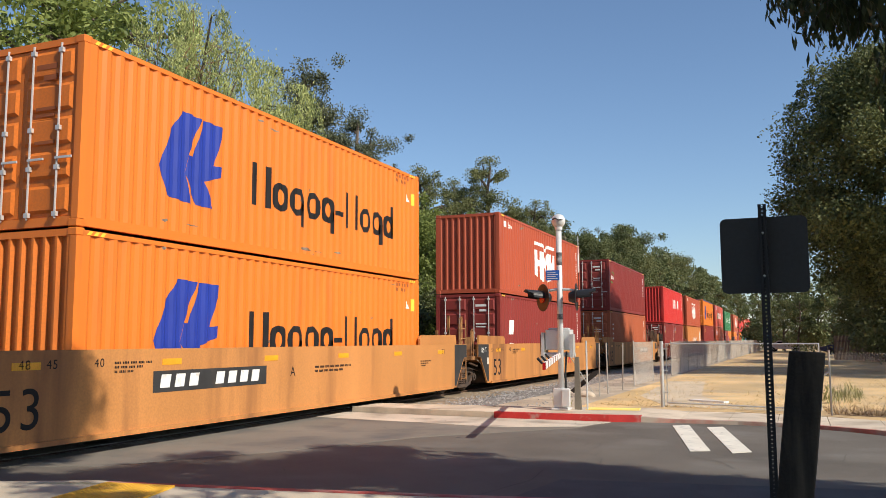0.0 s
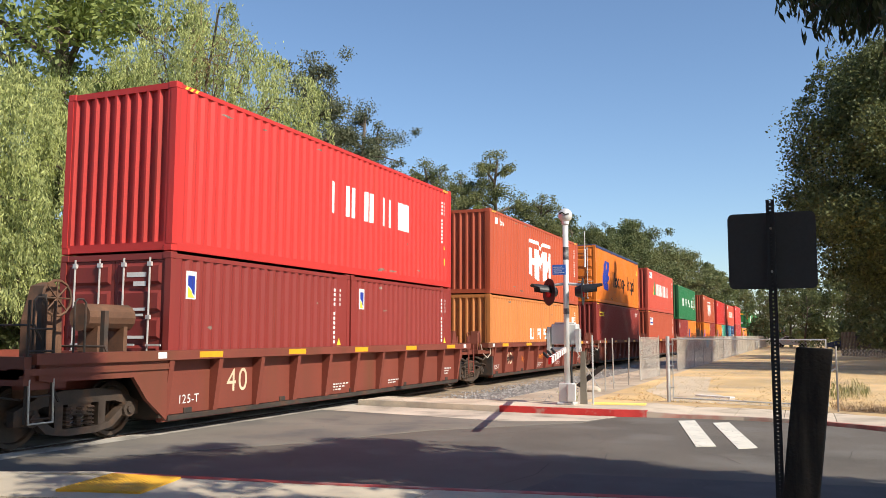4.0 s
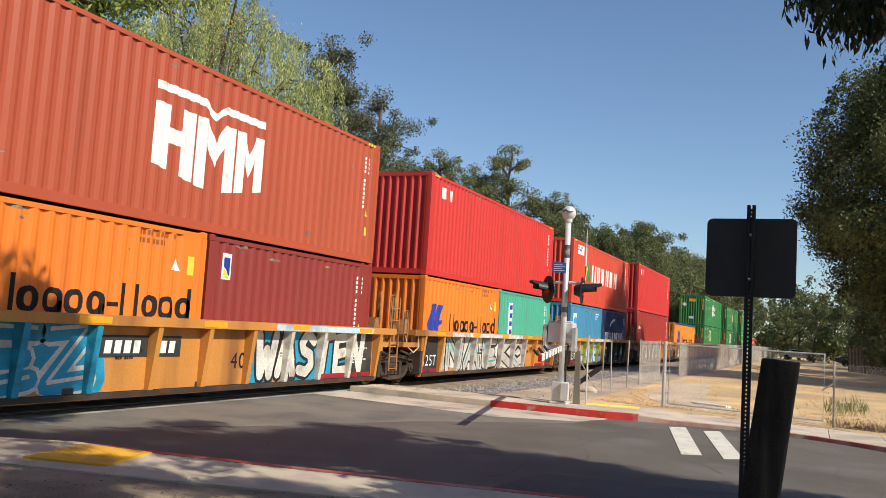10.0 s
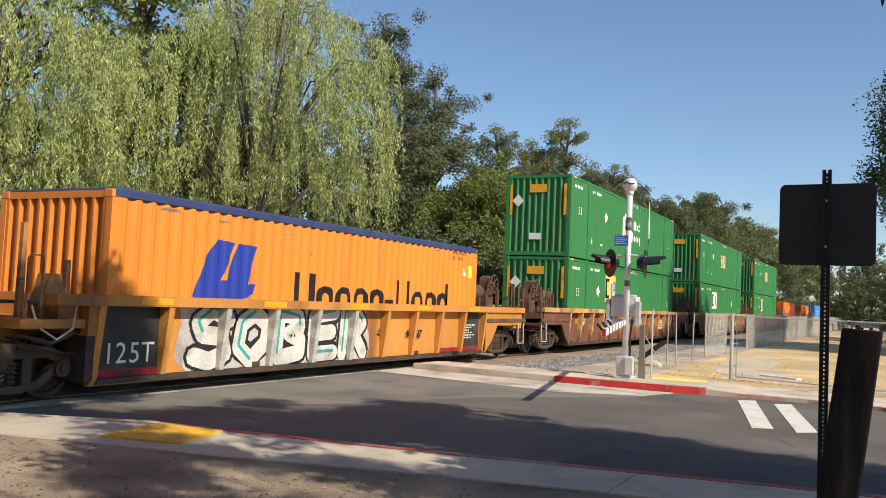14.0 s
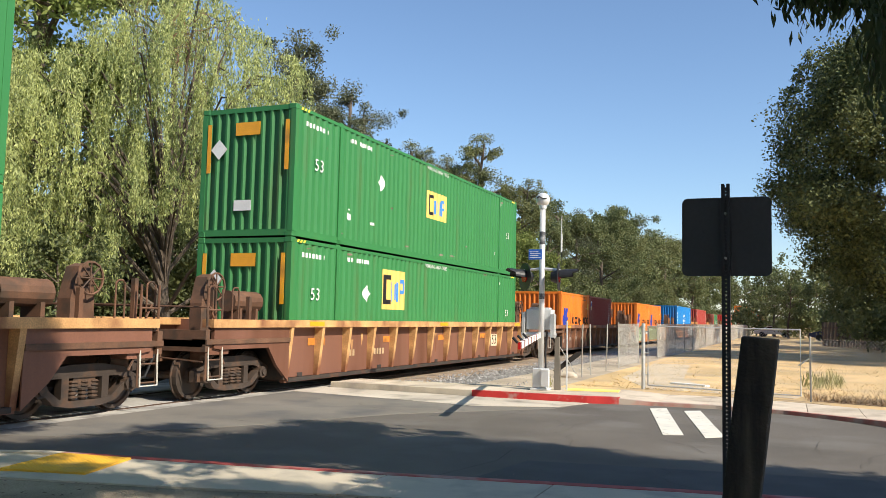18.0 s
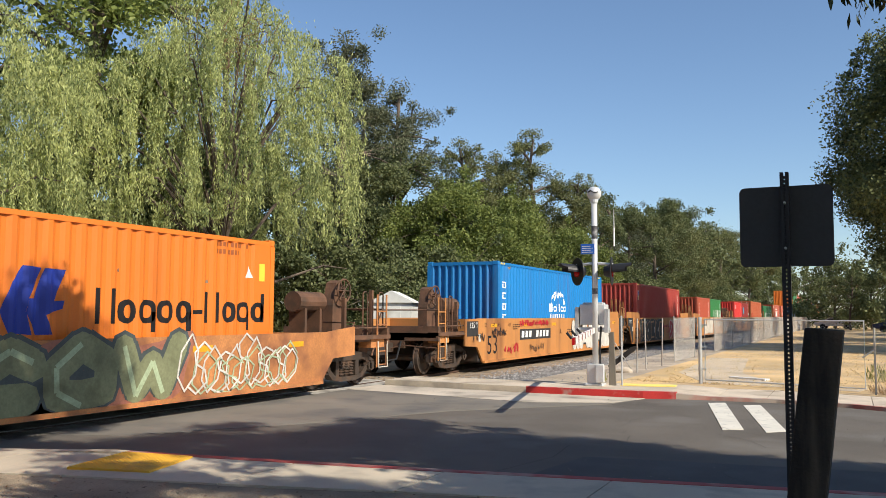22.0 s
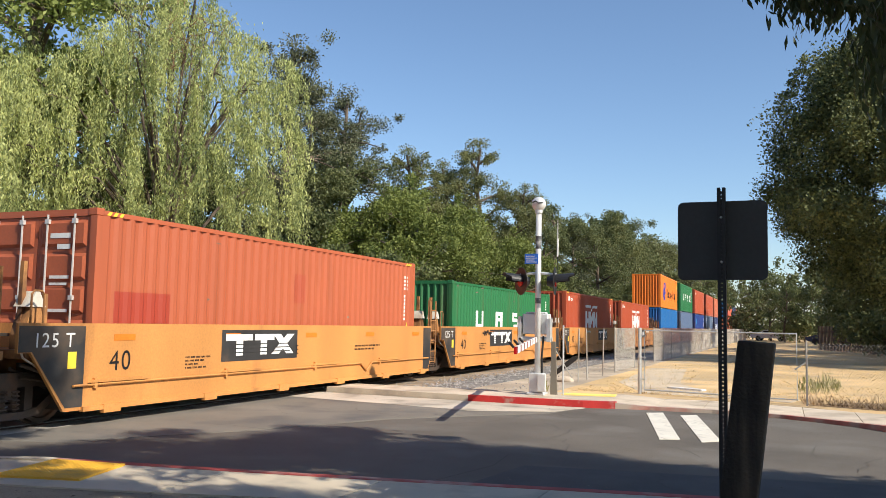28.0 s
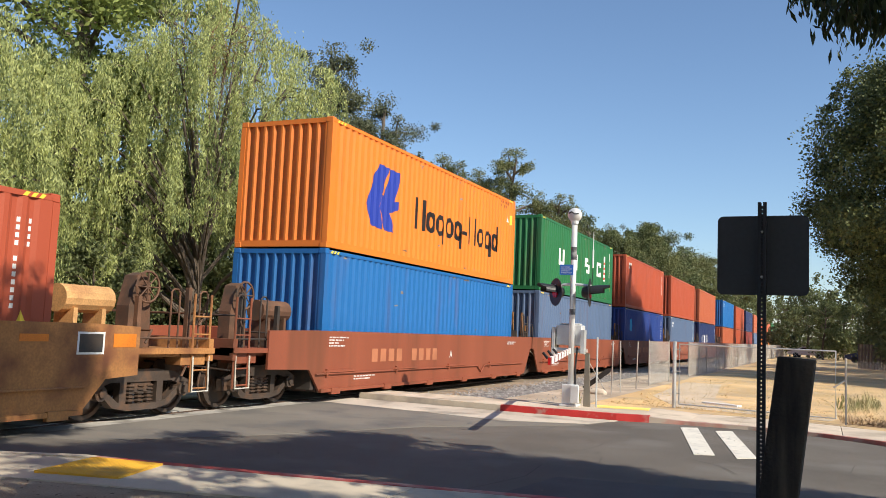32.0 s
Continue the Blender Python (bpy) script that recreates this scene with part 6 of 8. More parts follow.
# ---------------------------------------------------------------- ground, road, track
DIRT = material("dry_dirt", (0.30, 0.225, 0.15), 0.95, vary=0.3, grain=1.6, fine=45, bump=0.02, stain=(0.16, 0.115, 0.075), stain_amount=0.5, stain_scale=1.5)
LOT = material("dry_grass_lot", (0.64, 0.44, 0.215), 0.95, vary=0.25, grain=0.8, fine=30, bump=0.03, stain=(0.44, 0.32, 0.20), stain_amount=0.5, stain_scale=0.5)
VERGE = material("mulch_dirt", (0.31, 0.245, 0.17), 0.95, vary=0.4, grain=4, fine=70, bump=0.025, stain=(0.30, 0.23, 0.16), stain_amount=0.35, stain_scale=2.2)
ASPHALT = material("asphalt", (0.124, 0.108, 0.090), 0.85, vary=0.22, grain=1.3, fine=120, bump=0.008, stain=(0.17, 0.155, 0.135), stain_amount=0.4, stain_scale=0.6)
WORN = material("worn_pale_asphalt", (0.19, 0.170, 0.142), 0.88, vary=0.15, grain=1.4, fine=150, bump=0.004, stain=(0.11, 0.105, 0.10), stain_amount=0.5, stain_scale=0.8)
CONCRETE = material("concrete", (0.54, 0.465, 0.355), 0.85, vary=0.14, grain=2.5, fine=110, bump=0.003, stain=(0.33, 0.29, 0.24), stain_amount=0.4, stain_scale=1.6, objects=0.06)
OLDCONC = material("stained_concrete", (0.56, 0.47, 0.365), 0.88, vary=0.2, grain=2.0, fine=110, bump=0.004, stain=(0.36, 0.29, 0.215), stain_amount=0.5, stain_scale=1.6, objects=0.08)
PANEL = material("crossing_concrete", (0.46, 0.43, 0.38), 0.85, vary=0.18, grain=2.0, fine=90, bump=0.003, stain=(0.20, 0.18, 0.16), stain_amount=0.5, stain_scale=1.3, objects=0.08)
REDKERB = material("red_kerb_paint", (0.50, 0.035, 0.03), 0.6, vary=0.14, fine=60, stain=(0.38, 0.30, 0.25), stain_amount=0.28, stain_scale=4)
REDWORN = material("worn_red_kerb_paint", (0.42, 0.13, 0.10), 0.75, vary=0.2, fine=60, stain=(0.42, 0.34, 0.27), stain_amount=1.0, stain_scale=2.2)
DOMES = material("yellow_warning_tile", (0.74, 0.40, 0.035), 0.65, vary=0.1, stain=(0.50, 0.30, 0.07), stain_amount=0.3, stain_scale=3)
ROADWHITE = material("road_marking_white", (0.70, 0.66, 0.57), 0.7, vary=0.08, fine=120, stain=(0.35, 0.34, 0.32), stain_amount=0.2, stain_scale=5)
BALLAST = material("ballast_bed", (0.20, 0.185, 0.17), 0.95, vary=0.4, grain=4, fine=22, bump=0.05, stain=(0.11, 0.095, 0.08), stain_amount=0.4)
STONE = material("ballast_stone", (0.26, 0.245, 0.23), 0.9, vary=0.15, islands=0.45, fine=40)
RAILM = material("rail_steel", (0.14, 0.085, 0.06), 0.6, 0.3, 0.2)
TIE = material("creosoted_timber", (0.05, 0.042, 0.036), 0.9, vary=0.3)


def sheet(name, pts, z, mat, label, category, thick=0.3, parent=None, kind="structure"):
    ob = part(name, prism(B(), pts, "z", z - thick, z), mat, parent)
    if parent is None:
        tagged(ob, label, category, kind=kind)
    return ob


def along(line, x):
    for (a, b), (c, d) in zip(line, line[1:]):
        if a <= x <= c:
            return b + (d - b) * (x - a) / (c - a)
    return line[-1][1] if x > line[-1][0] else line[0][1]


ground = part("ground", box(B(), -1500, 1500, -1200, 2500, -0.8, -0.06), DIRT)
tagged(ground, "dry dusty bare ground reaching the horizon", "ground", kind="structure")
K1 = [(-9.55, 6.72), (-8.4, 6.84), (-6.93, 6.98), (-5.3, 7.22), (-3.6, 7.50), (-2.17, 7.78), (-0.49, 8.10), (1.2, 8.35), (5.0, 8.7), (60.0, 12.0)]
W1 = [(-9.55, 5.30), (-8.4, 5.36), (-6.93, 5.52), (-6.0, 5.80), (-4.56, 6.08), (-3.6, 6.38), (-2.7, 6.60), (-2.0, 6.74), (-0.46, 7.02), (1.2, 7.27), (5.0, 7.6), (60.0, 10.8)]
K2 = [(-9.55, 17.05), (-8.7, 17.05), (-6.0, 16.75), (-3.9, 16.68), (-2.6, 17.0), (-1.1, 17.05), (0.2, 16.75), (1.1, 16.1), (1.75, 15.35), (2.5, 14.3), (3.4, 13.6), (5.5, 13.3), (60.0, 16.0)]
W2 = [(-9.55, 18.25), (-8.7, 18.25), (-6.3, 18.45), (-4.9, 18.55), (-2.9, 19.15), (-1.3, 19.35), (0.6, 18.75), (2.0, 17.5), (3.2, 16.2), (5.5, 15.3), (60.0, 18.0)]
sheet("road", [(-9.62, 6.6)] + K1[1:] + [(60, 16.2)] + K2[::-1][1:] + [(-9.62, 17.2)], 0.0, ASPHALT, "dark grey asphalt street with fine cracks", "road", 0.25)
sheet("road_apron", [(-9.62, 8.0), (-8.6, 8.4), (-7.2, 10.5), (-6.0, 13.0), (-4.6, 14.6), (-3.9, 15.4), (-3.6, 16.6), (-6.0, 16.72), (-9.62, 17.0)], 0.006, WORN, "pale worn asphalt apron beside the crossing", "road", 0.02)
GUTTER = material("pale_gutter_concrete", (0.54, 0.47, 0.38), 0.85, vary=0.16, grain=1.6, fine=120, bump=0.003, stain=(0.24, 0.21, 0.17), stain_amount=0.5, stain_scale=1.2)
sheet("gutter", [(-9.62, 15.65), (-7.13, 15.30), (-5.37, 14.95), (-3.9, 15.65), (-3.55, 16.70), (-6.0, 16.74), (-9.62, 17.0)], 0.012, GUTTER, "stained concrete gutter strip along the kerb", "gutter", 0.02)
sheet("road_patch", [(-2.9, 8.2), (1.0, 8.8), (1.1, 10.2), (-2.7, 9.6)], 0.005, material("asphalt_patch", (0.085, 0.08, 0.076), 0.85, vary=0.15, fine=150, bump=0.004), "darker asphalt patch in the street", "road", 0.01)
sheet("verge", [(-60, 5.28), (-9.55, 5.28)] + [(x, y - 0.01) for x, y in W1[1:]] + [(60, -60), (-60, -60)], 0.115, VERGE, "dark dirt verge with leaf litter", "ground", 0.3)
sheet("lot", [(x, y + 0.01) for x, y in W2[4:]] + [(300, 60), (300, 900), (-4.85, 900), (-4.95, 40), (-4.9, 18.6)], 0.06, LOT, "lot of dry trampled straw-coloured grass", "ground", 0.2)
TRACKSIDE = material("trackside_dirt", (0.47, 0.38, 0.28), 0.95, vary=0.3, grain=2.0, fine=45, bump=0.02, stain=(0.33, 0.265, 0.20), stain_amount=0.5, stain_scale=1.4)
sheet("trackside", [(-6.9, 18.45), (-4.9, 18.58), (-2.9, 19.16), (-2.6, 21.0), (-4.7, 24.0), (-4.93, 40), (-4.83, 900), (-6.6, 900)], 0.048, TRACKSIDE, "grey-brown gravelly dirt beside the track", "ground", 0.2)
# cracks in the asphalt
bm = B()
rc = random.Random(21)
cracks = []
for i in range(15):
    x, y, a = rc.uniform(-7.5, 1.5), rc.uniform(8.4, 15.8), rc.uniform(0, 3.14)
    line = [(x, y)]
    for k in range(rc.randint(3, 7)):
        a += rc.uniform(-0.7, 0.7)
        line.append((line[-1][0] + 0.28 * math.cos(a), line[-1][1] + 0.28 * math.sin(a)))
    cracks.append(line)
for pts in (*[c for c in cracks if all(along(K1, p[0]) + 0.2 < p[1] < along(K2, p[0]) - 0.3 for p in c)], [(-5.2, 12.2), (-4.4, 13.6), (-4.2, 14.7)], [(-4.0, 15.6), (-3.2, 14.6), (-2.6, 14.4), (-2.0, 13.7)], [(-1.6, 12.2), (-1.1, 11.7), (-0.9, 11.2)], [(-3.3, 8.0), (-3.0, 9.4), (-3.1, 10.3)]):
    for q in stroke(pts, 0.009 if len(pts) < 4 else 0.006):
        bm.faces.new([bm.verts.new((a, b, 0.0105)) for a, b in q])
tagged(part("road_crack", bm, material("crack_filler", (0.05, 0.045, 0.04), 0.9, vary=0.3)), "thin dark cracks in the asphalt", "crack", kind="structure")
bm = B()
for i in range(700):
    x, y = rc.uniform(-8.5, 2.5), rc.uniform(7.5, 16.4)
    if not along(K1, x) + 0.1 < y < along(K2, x) - 0.2:
        continue
    r = rc.uniform(0.004, 0.011)
    v = [bm.verts.new((x + r * math.cos(t + r * 300), y + r * rc.uniform(0.5, 1) * math.sin(t + r * 300), 0.0125)) for t in (0, 2.1, 4.2)]
    w = bm.verts.new((x, y, 0.0125 + r * 0.7))
    for e in range(3):
        bm.faces.new((v[e], v[(e + 1) % 3], w))
tagged(part("road_grit", bm, material("pale_grit", (0.19, 0.165, 0.135), 0.9, islands=0.5)), "small grit and leaf bits on the asphalt", "grit", kind="stuff")
# two painted bars
for _q in ([(-2.33, 16.42), (-2.05, 16.62), (-1.33, 12.86), (-1.60, 12.72)], [(-1.70, 16.30), (-1.43, 16.52), (-0.77, 12.95), (-1.02, 12.72)]):
    ob = part("crosswalk_stripe", prism(B(), _q, "z", -0.01, 0.009), ROADWHITE)
    tagged(ob, "worn white painted bar on the asphalt", "road marking", "painted road bars")


def walkway(name, inner, outer, x0, x1, mat, label, top=0.13, step=1.5, ramp=None):
    """A pavement of slabs between two lines, each slab a piece of its own."""
    base = sheet(name, [(x, along(inner, x)) for x in (x0, (x0 + x1) / 2, x1)] + [(x, along(outer, x)) for x in (x1, (x0 + x1) / 2, x0)], -0.05, mat, label, "pavement", 0.2)
    x = x0
    while x < x1 - 0.01:
        b = min(x + step, x1)
        z0, z1 = (ramp(x), ramp(b)) if ramp else (top, top)
        bm = B()
        g = 0.006
        pts = [(x + g, along(inner, x + g)), (b - g, along(inner, b - g)), (b - g, along(outer, b - g)), (x + g, along(outer, x + g))]
        lo = [bm.verts.new((p[0], p[1], -0.05)) for p in pts]
        hi = [bm.verts.new((p[0], p[1], z)) for p, z in zip(pts, (z0, z1, z1, z0))]
        bm.faces.new(hi)
        for i in range(4):
            bm.faces.new((lo[i], lo[(i + 1) % 4], hi[(i + 1) % 4], hi[i]))
        part("slab", bm, mat, base)
        x = b
    return base


def kerb(line, x0, x1, mat, label, top, side, width=0.15, step=1.2, name="kerb"):
    base = thing(name, label, "kerb")
    base["kind"] = "structure"
    x = x0
    while x < x1 - 0.01:
        b = min(x + step, x1)
        ya, yb = along(line, x), along(line, b)
        bm = B()
        lo, hi = [], []
        for px, py, z in ((x, ya, 0), (b, yb, 0), (b, yb + side * width, 0), (x, ya + side * width, 0)):
            lo.append(bm.verts.new((px, py, -0.1)))
            zz = top(px) if callable(top) else top
            hi.append(bm.verts.new((px, py + (side * 0.02 if (py in (ya, yb)) else 0), zz)))
        bm.faces.new(hi)
        for i in range(4):
            bm.faces.new((lo[i], lo[(i + 1) % 4], hi[(i + 1) % 4], hi[i]))
        part("kerb_stone", bm, mat, base)
        x = b
    return base


def near_ramp(x):
    return max(0.02, min(0.13, 0.02 + (x + 9.2) * 0.055))


IN1 = [(x, y) for x, y in W1]
OUT1 = [(x, y - 0.15) for x, y in K1]
walkway("pavement", IN1, OUT1, -9.5, 22.0, CONCRETE, "pale concrete pavement with scored slabs", step=1.52, ramp=near_ramp)
FADEDRED = material("faded_red_kerb_paint", (0.40, 0.065, 0.055), 0.7, vary=0.2, fine=60, stain=(0.42, 0.30, 0.25), stain_amount=0.55, stain_scale=3)
kerb(K1, -6.93, 22.0, FADEDRED, "concrete kerb painted a faded red", lambda x: near_ramp(x) + 0.004, -1)
kerb(K1, -9.5, -6.93, CONCRETE, "bare concrete kerb dropped to the road", lambda x: near_ramp(x) + 0.004, -1)
OUT2 = [(x, y + 0.15) for x, y in K2]


def far_ramp(x):
    return 0.12 if x < -3.2 else max(0.055, 0.12 - (x + 3.2) * 0.11) if x < 1.0 else min(0.12, 0.055 + (x - 1.0) * 0.05)


walkway("pavement_far", OUT2, W2, -9.5, 22.0, OLDCONC, "stained concrete pavement beside the street", 0.12, 0.9, far_ramp)
kerb(K2, -9.5, -6.0, CONCRETE, "pale bare concrete kerb", 0.13, 1, 0.16)
kerb(K2, -6.0, -3.0, REDKERB, "kerb with bright red paint", 0.135, 1, 0.16)
kerb(K2, -3.0, 1.8, REDWORN, "low kerb with worn red paint", lambda x: far_ramp(x) + 0.012, 1, 0.16, 0.6)
kerb(K2, 1.8, 22.0, REDKERB, "kerb with bright red paint", lambda x: far_ramp(x) + 0.012, 1, 0.16, 0.6)
bm = B()
for q in stroke([(-9.4, 18.22), (-8.4, 18.22), (-6.3, 18.38), (-4.9, 18.48), (-4.3, 18.7)], 0.2):
    prism(bm, q, "z", 0.0, 0.128)
tagged(part("pavement_edge", bm, CONCRETE), "pale concrete edging between pavement and ballast", "edging", kind="structure")


def tile_panel(name, quad, z, label, mat):
    """Raised-dome warning tile laid in the pavement."""
    bm = prism(B(), quad, "z", z - 0.03, z)
    ob = part(name, bm, mat)
    a, b, c, d = [Vector((*p, 0)) for p in quad]
    bm = B()
    n = 16
    for i in range(n):
        for j in range(n):
            u, v = (i + 0.5) / n, (j + 0.5) / n
            p = (a * (1 - u) + b * u) * (1 - v) + (d * (1 - u) + c * u) * v
            w = [bm.verts.new((p.x + 0.013 * math.cos(t), p.y + 0.013 * math.sin(t), z)) for t in (0, 1.57, 3.14, 4.71)]
            k = [bm.verts.new((p.x + 0.008 * math.cos(t), p.y + 0.008 * math.sin(t), z + 0.0035)) for t in (0, 1.57, 3.14, 4.71)]
            bm.faces.new(k)
            for e in range(4):
                bm.faces.new((w[e], w[(e + 1) % 4], k[(e + 1) % 4], k[e]))
    o = part("dome_field", bm, mat, ob)
    o["kind"] = "stuff"
    return tagged(ob, label, "warning tile")


tile_panel("warning_tile", [(-6.66, 5.90), (-5.82, 6.10), (-6.04, 6.92), (-6.86, 6.82)], 0.150, "yellow dome-studded warning tile in the pavement", DOMES)
tile_panel("warning_tile", [(-4.35, 18.05), (-3.25, 18.25), (-3.30, 18.75), (-4.40, 18.55)], 0.136, "faded yellow dome-studded warning tile", material("faded_yellow_tile", (0.86, 0.66, 0.16), 0.7, vary=0.12, stain=(0.66, 0.52, 0.26), stain_amount=0.4, stain_scale=3))

# track: bed, sleepers, rails, crossing panels, loose stones
bm = B()
for y0, y1 in ((-90, 6.3), (18.35, 900)):
    prism(bm, [(TX - 3.6, -0.08), (TX + 4.6, -0.08), (TX + 2.6, -0.10 if y1 < 7 else -0.16), (TX + 1.7, -0.13), (TX - 1.7, -0.13), (TX - 2.6, -0.12)], "y", y0, y1)
    prism(bm, [(TX - 3.4, -0.10), (TX + 4.4, -0.07), (TX + 3.6, 0.0), (TX + 1.5, -0.10), (TX - 1.5, -0.10), (TX - 2.2, -0.10)], "y", y0, y1)
tagged(part("ballast", bm, BALLAST), "grey crushed-stone ballast bed", "ballast", kind="structure")
track = thing("railway_track", "rusty steel rails on dark timber sleepers", "track")
track["kind"] = "structure"
for s in (-1, 1):
    bm = prism(B(), [(-0.075, -0.17), (0.075, -0.17), (0.075, -0.155), (0.012, -0.13), (0.012, -0.045), (0.036, -0.03), (0.036, 0.0), (-0.036, 0.0), (-0.036, -0.03), (-0.012, -0.045), (-0.012, -0.13), (-0.075, -0.155)], "y", -90, 900)
    part("rail", bm, RAILM, track).location = (TX + s * 0.7525, 0, 0)
tm = mesh_of("sleeper", box(B(), -1.3, 1.3, -0.115, 0.115, -0.30, -0.172), TIE)
for i in range(150):
    y = 18.7 + i * 0.52
    again("sleeper", tm, track, (TX, y, 0.085))
cross = thing("crossing", "concrete panels of the level crossing", "crossing")
cross["kind"] = "structure"
for k, (x0, x1) in enumerate(((TX - 2.2, TX - 0.86), (TX - 0.64, TX + 0.64), (TX + 0.86, TX + 1.34))):
    pm = mesh_of("panel", box(B(), x0, x1, 0.008, 2.432, -0.2, 0.0), PANEL)
    for i in range(5):
        again("panel", pm, cross, (0, 6.2 + i * 2.44, 0))
sheet("road_beyond", [(TX - 2.22, 6.2), (TX - 2.22, 18.4), (-60, 20), (-60, 7)], 0.0, ASPHALT, "asphalt street beyond the track", "road", 0.2)
rnd = random.Random(5)
bm = B()
for i in range(5200):
    y = 18.55 + (rnd.random() ** 1.7) * 30
    x = TX + rnd.uniform(1.15, 5.2) if i % 5 else TX + rnd.uniform(-0.6, 0.6)
    r = rnd.uniform(0.022, 0.05)
    zz = -0.085 if x < TX + 1.5 else -0.085 + 0.035 * (x - TX - 1.5)
    if x > -6.6 and rnd.random() < 0.5:
        continue
    zz = min(zz, 0.03)
    v = [bm.verts.new((x + r * rnd.uniform(0.6, 1.2) * math.cos(t), y + r * rnd.uniform(0.6, 1.2) * math.sin(t), zz + r * rnd.uniform(-0.2, 0.3))) for t in (0, 1.3, 2.6, 3.8, 5.1)]
    w = bm.verts.new((x + rnd.uniform(-0.01, 0.01), y + rnd.uniform(-0.01, 0.01), zz + r * rnd.uniform(0.7, 1.2)))
    for e in range(5):
        bm.faces.new((v[e], v[(e + 1) % 5], w))
tagged(part("ballast_stones", bm, STONE), "loose grey ballast stones beside the track", "gravel", kind="stuff")
bm = B()
for i in range(9000):
    x, y = rnd.uniform(-8.5, 2.5), rnd.uniform(1.5, 7.0)
    if y > along(W1, x) - 0.05:
        continue
    r, a = rnd.uniform(0.008, 0.026), rnd.uniform(0, 6.28)
    u, w = Vector((math.cos(a), math.sin(a), rnd.uniform(-0.3, 0.3))) * r, Vector((-math.sin(a), math.cos(a), rnd.uniform(-0.3, 0.3))) * r * 0.5
    c = Vector((x, y, 0.126))
    bm.faces.new([bm.verts.new(c + p) for p in (u, w, -u, -w)])
tagged(part("leaf_litter", bm, material("dead_leaf", (0.26, 0.19, 0.12), 0.9, islands=0.55)), "dry fallen leaves and twigs on the verge", "leaf litter", kind="stuff")
# dry grass in the lot
STRAW = material("straw_grass", (0.62, 0.45, 0.21), 0.9, islands=0.35)
bm = B()
for i in range(16000):
    x, y = rnd.uniform(-4.6, 14), 20.2 + rnd.random() ** 1.6 * 42
    if y < along(W2, x) + 0.8 or noise.noise((x * 0.35, y * 0.2, 3.0)) < -0.1:
        continue
    h, a = rnd.uniform(0.02, 0.06), rnd.uniform(0, 6.28)
    c = Vector((x, y, 0.06))
    d = Vector((math.cos(a), math.sin(a), 0)) * 0.012
    bm.faces.new([bm.verts.new(p) for p in (c - d, c + d, c + Vector((rnd.uniform(-0.09, 0.09), rnd.uniform(-0.09, 0.09), h)))])
tagged(part("dry_grass", bm, STRAW), "short dry straw grass in the lot", "grass", kind="stuff")
# brown litter and dead stalks behind the street fence
LITTER = material("brown_leaf_litter", (0.17, 0.115, 0.07), 0.95, vary=0.4, grain=3, fine=45, bump=0.03, stain=(0.30, 0.21, 0.12), stain_amount=0.5, stain_scale=1.8)
sheet("litter_bed", [(0.5, 19.3), (2.0, 18.75), (3.6, 18.1), (6.0, 17.3), (9.0, 17.6), (9.0, 19.4), (6.0, 19.6), (4.0, 20.4), (2.6, 20.6), (1.4, 20.4)], 0.068, LITTER, "brown leaf litter inside the street fence", "ground", 0.02)
bm = B()
for i in range(3200):
    x = rnd.uniform(0.4, 9.0)
    y = along([(0.4, 19.3), (6.0, 17.5), (9.0, 17.8)], x) + abs(rnd.gauss(0, 1)) * 0.9
    h, a = rnd.uniform(0.02, 0.14) * (1 if i % 9 else 2.2), rnd.uniform(0, 6.28)
    c, d = Vector((x, y, 0.07)), Vector((math.cos(a), math.sin(a), 0)) * 0.010
    bm.faces.new([bm.verts.new(p) for p in (c - d, c + d, c + Vector((rnd.uniform(-0.12, 0.12), rnd.uniform(-0.12, 0.12), h)))])
tagged(part("dead_stalks", bm, material("dead_stalk", (0.26, 0.17, 0.09), 0.9, islands=0.6)), "brown dead stalks and twigs along the fence", "dry weeds", kind="stuff")
PATHM = material("pale_trodden_dirt", (0.56, 0.45, 0.32), 0.95, vary=0.2, grain=1.2, fine=40, bump=0.01, stain=(0.40, 0.31, 0.21), stain_amount=0.4, stain_scale=0.8)
sheet("trodden_path", [(-3.0, 20.5), (0.2, 19.7), (0.4, 20.6), (-1.6, 21.5), (-2.6, 24.5), (-3.3, 33.0), (-4.6, 33.0), (-4.2, 24.0)], 0.066, PATHM, "pale trodden dirt path inside the gate", "path", 0.02)
slab = tagged(part("loose_slab", box(B(), -0.50, 0.50, -0.10, 0.10, 0.0, 0.04), WHITE), "pale loose concrete slab lying in the lot", "slab")
slab.location, slab.rotation_euler = (-2.2, 22.2, 0.066), (0, 0, radians(-28))


# ---------------------------------------------------------------- crossing signal
ALU = material("silver_paint", (0.66, 0.66, 0.65), 0.4, 0.25, 0.08, stain=(0.45, 0.44, 0.42), stain_amount=0.2)
BLACKM = material("black_signal_paint", (0.018, 0.018, 0.02), 0.45, vary=0.2)
REDGLASS = material("red_lens", (0.42, 0.01, 0.012), 0.2, vary=0.1)
signal = thing("crossing_signal", "silver level-crossing signal mast with lamps and lowered gate", "crossing signal", place=(-4.83, 17.85, 0.12))
bm = B()
box(bm, -0.19, 0.19, -0.17, 0.17, 0.0, 0.05)
box(bm, -0.15, 0.15, -0.13, 0.13, 0.05, 0.46)
box(bm, 0.05, 0.23, -0.20, -0.13, 0.08, 0.45)
bmesh.ops.bevel(bm, geom=bm.edges[:], offset=0.012, segments=1, affect="EDGES")
part("base", bm, ALU, signal, "grey junction-box base")
part("mast", tube(B(), [(0, 0, 0.4), (0, 0, 3.98)], 0.062, 14), ALU, signal, smooth=True)
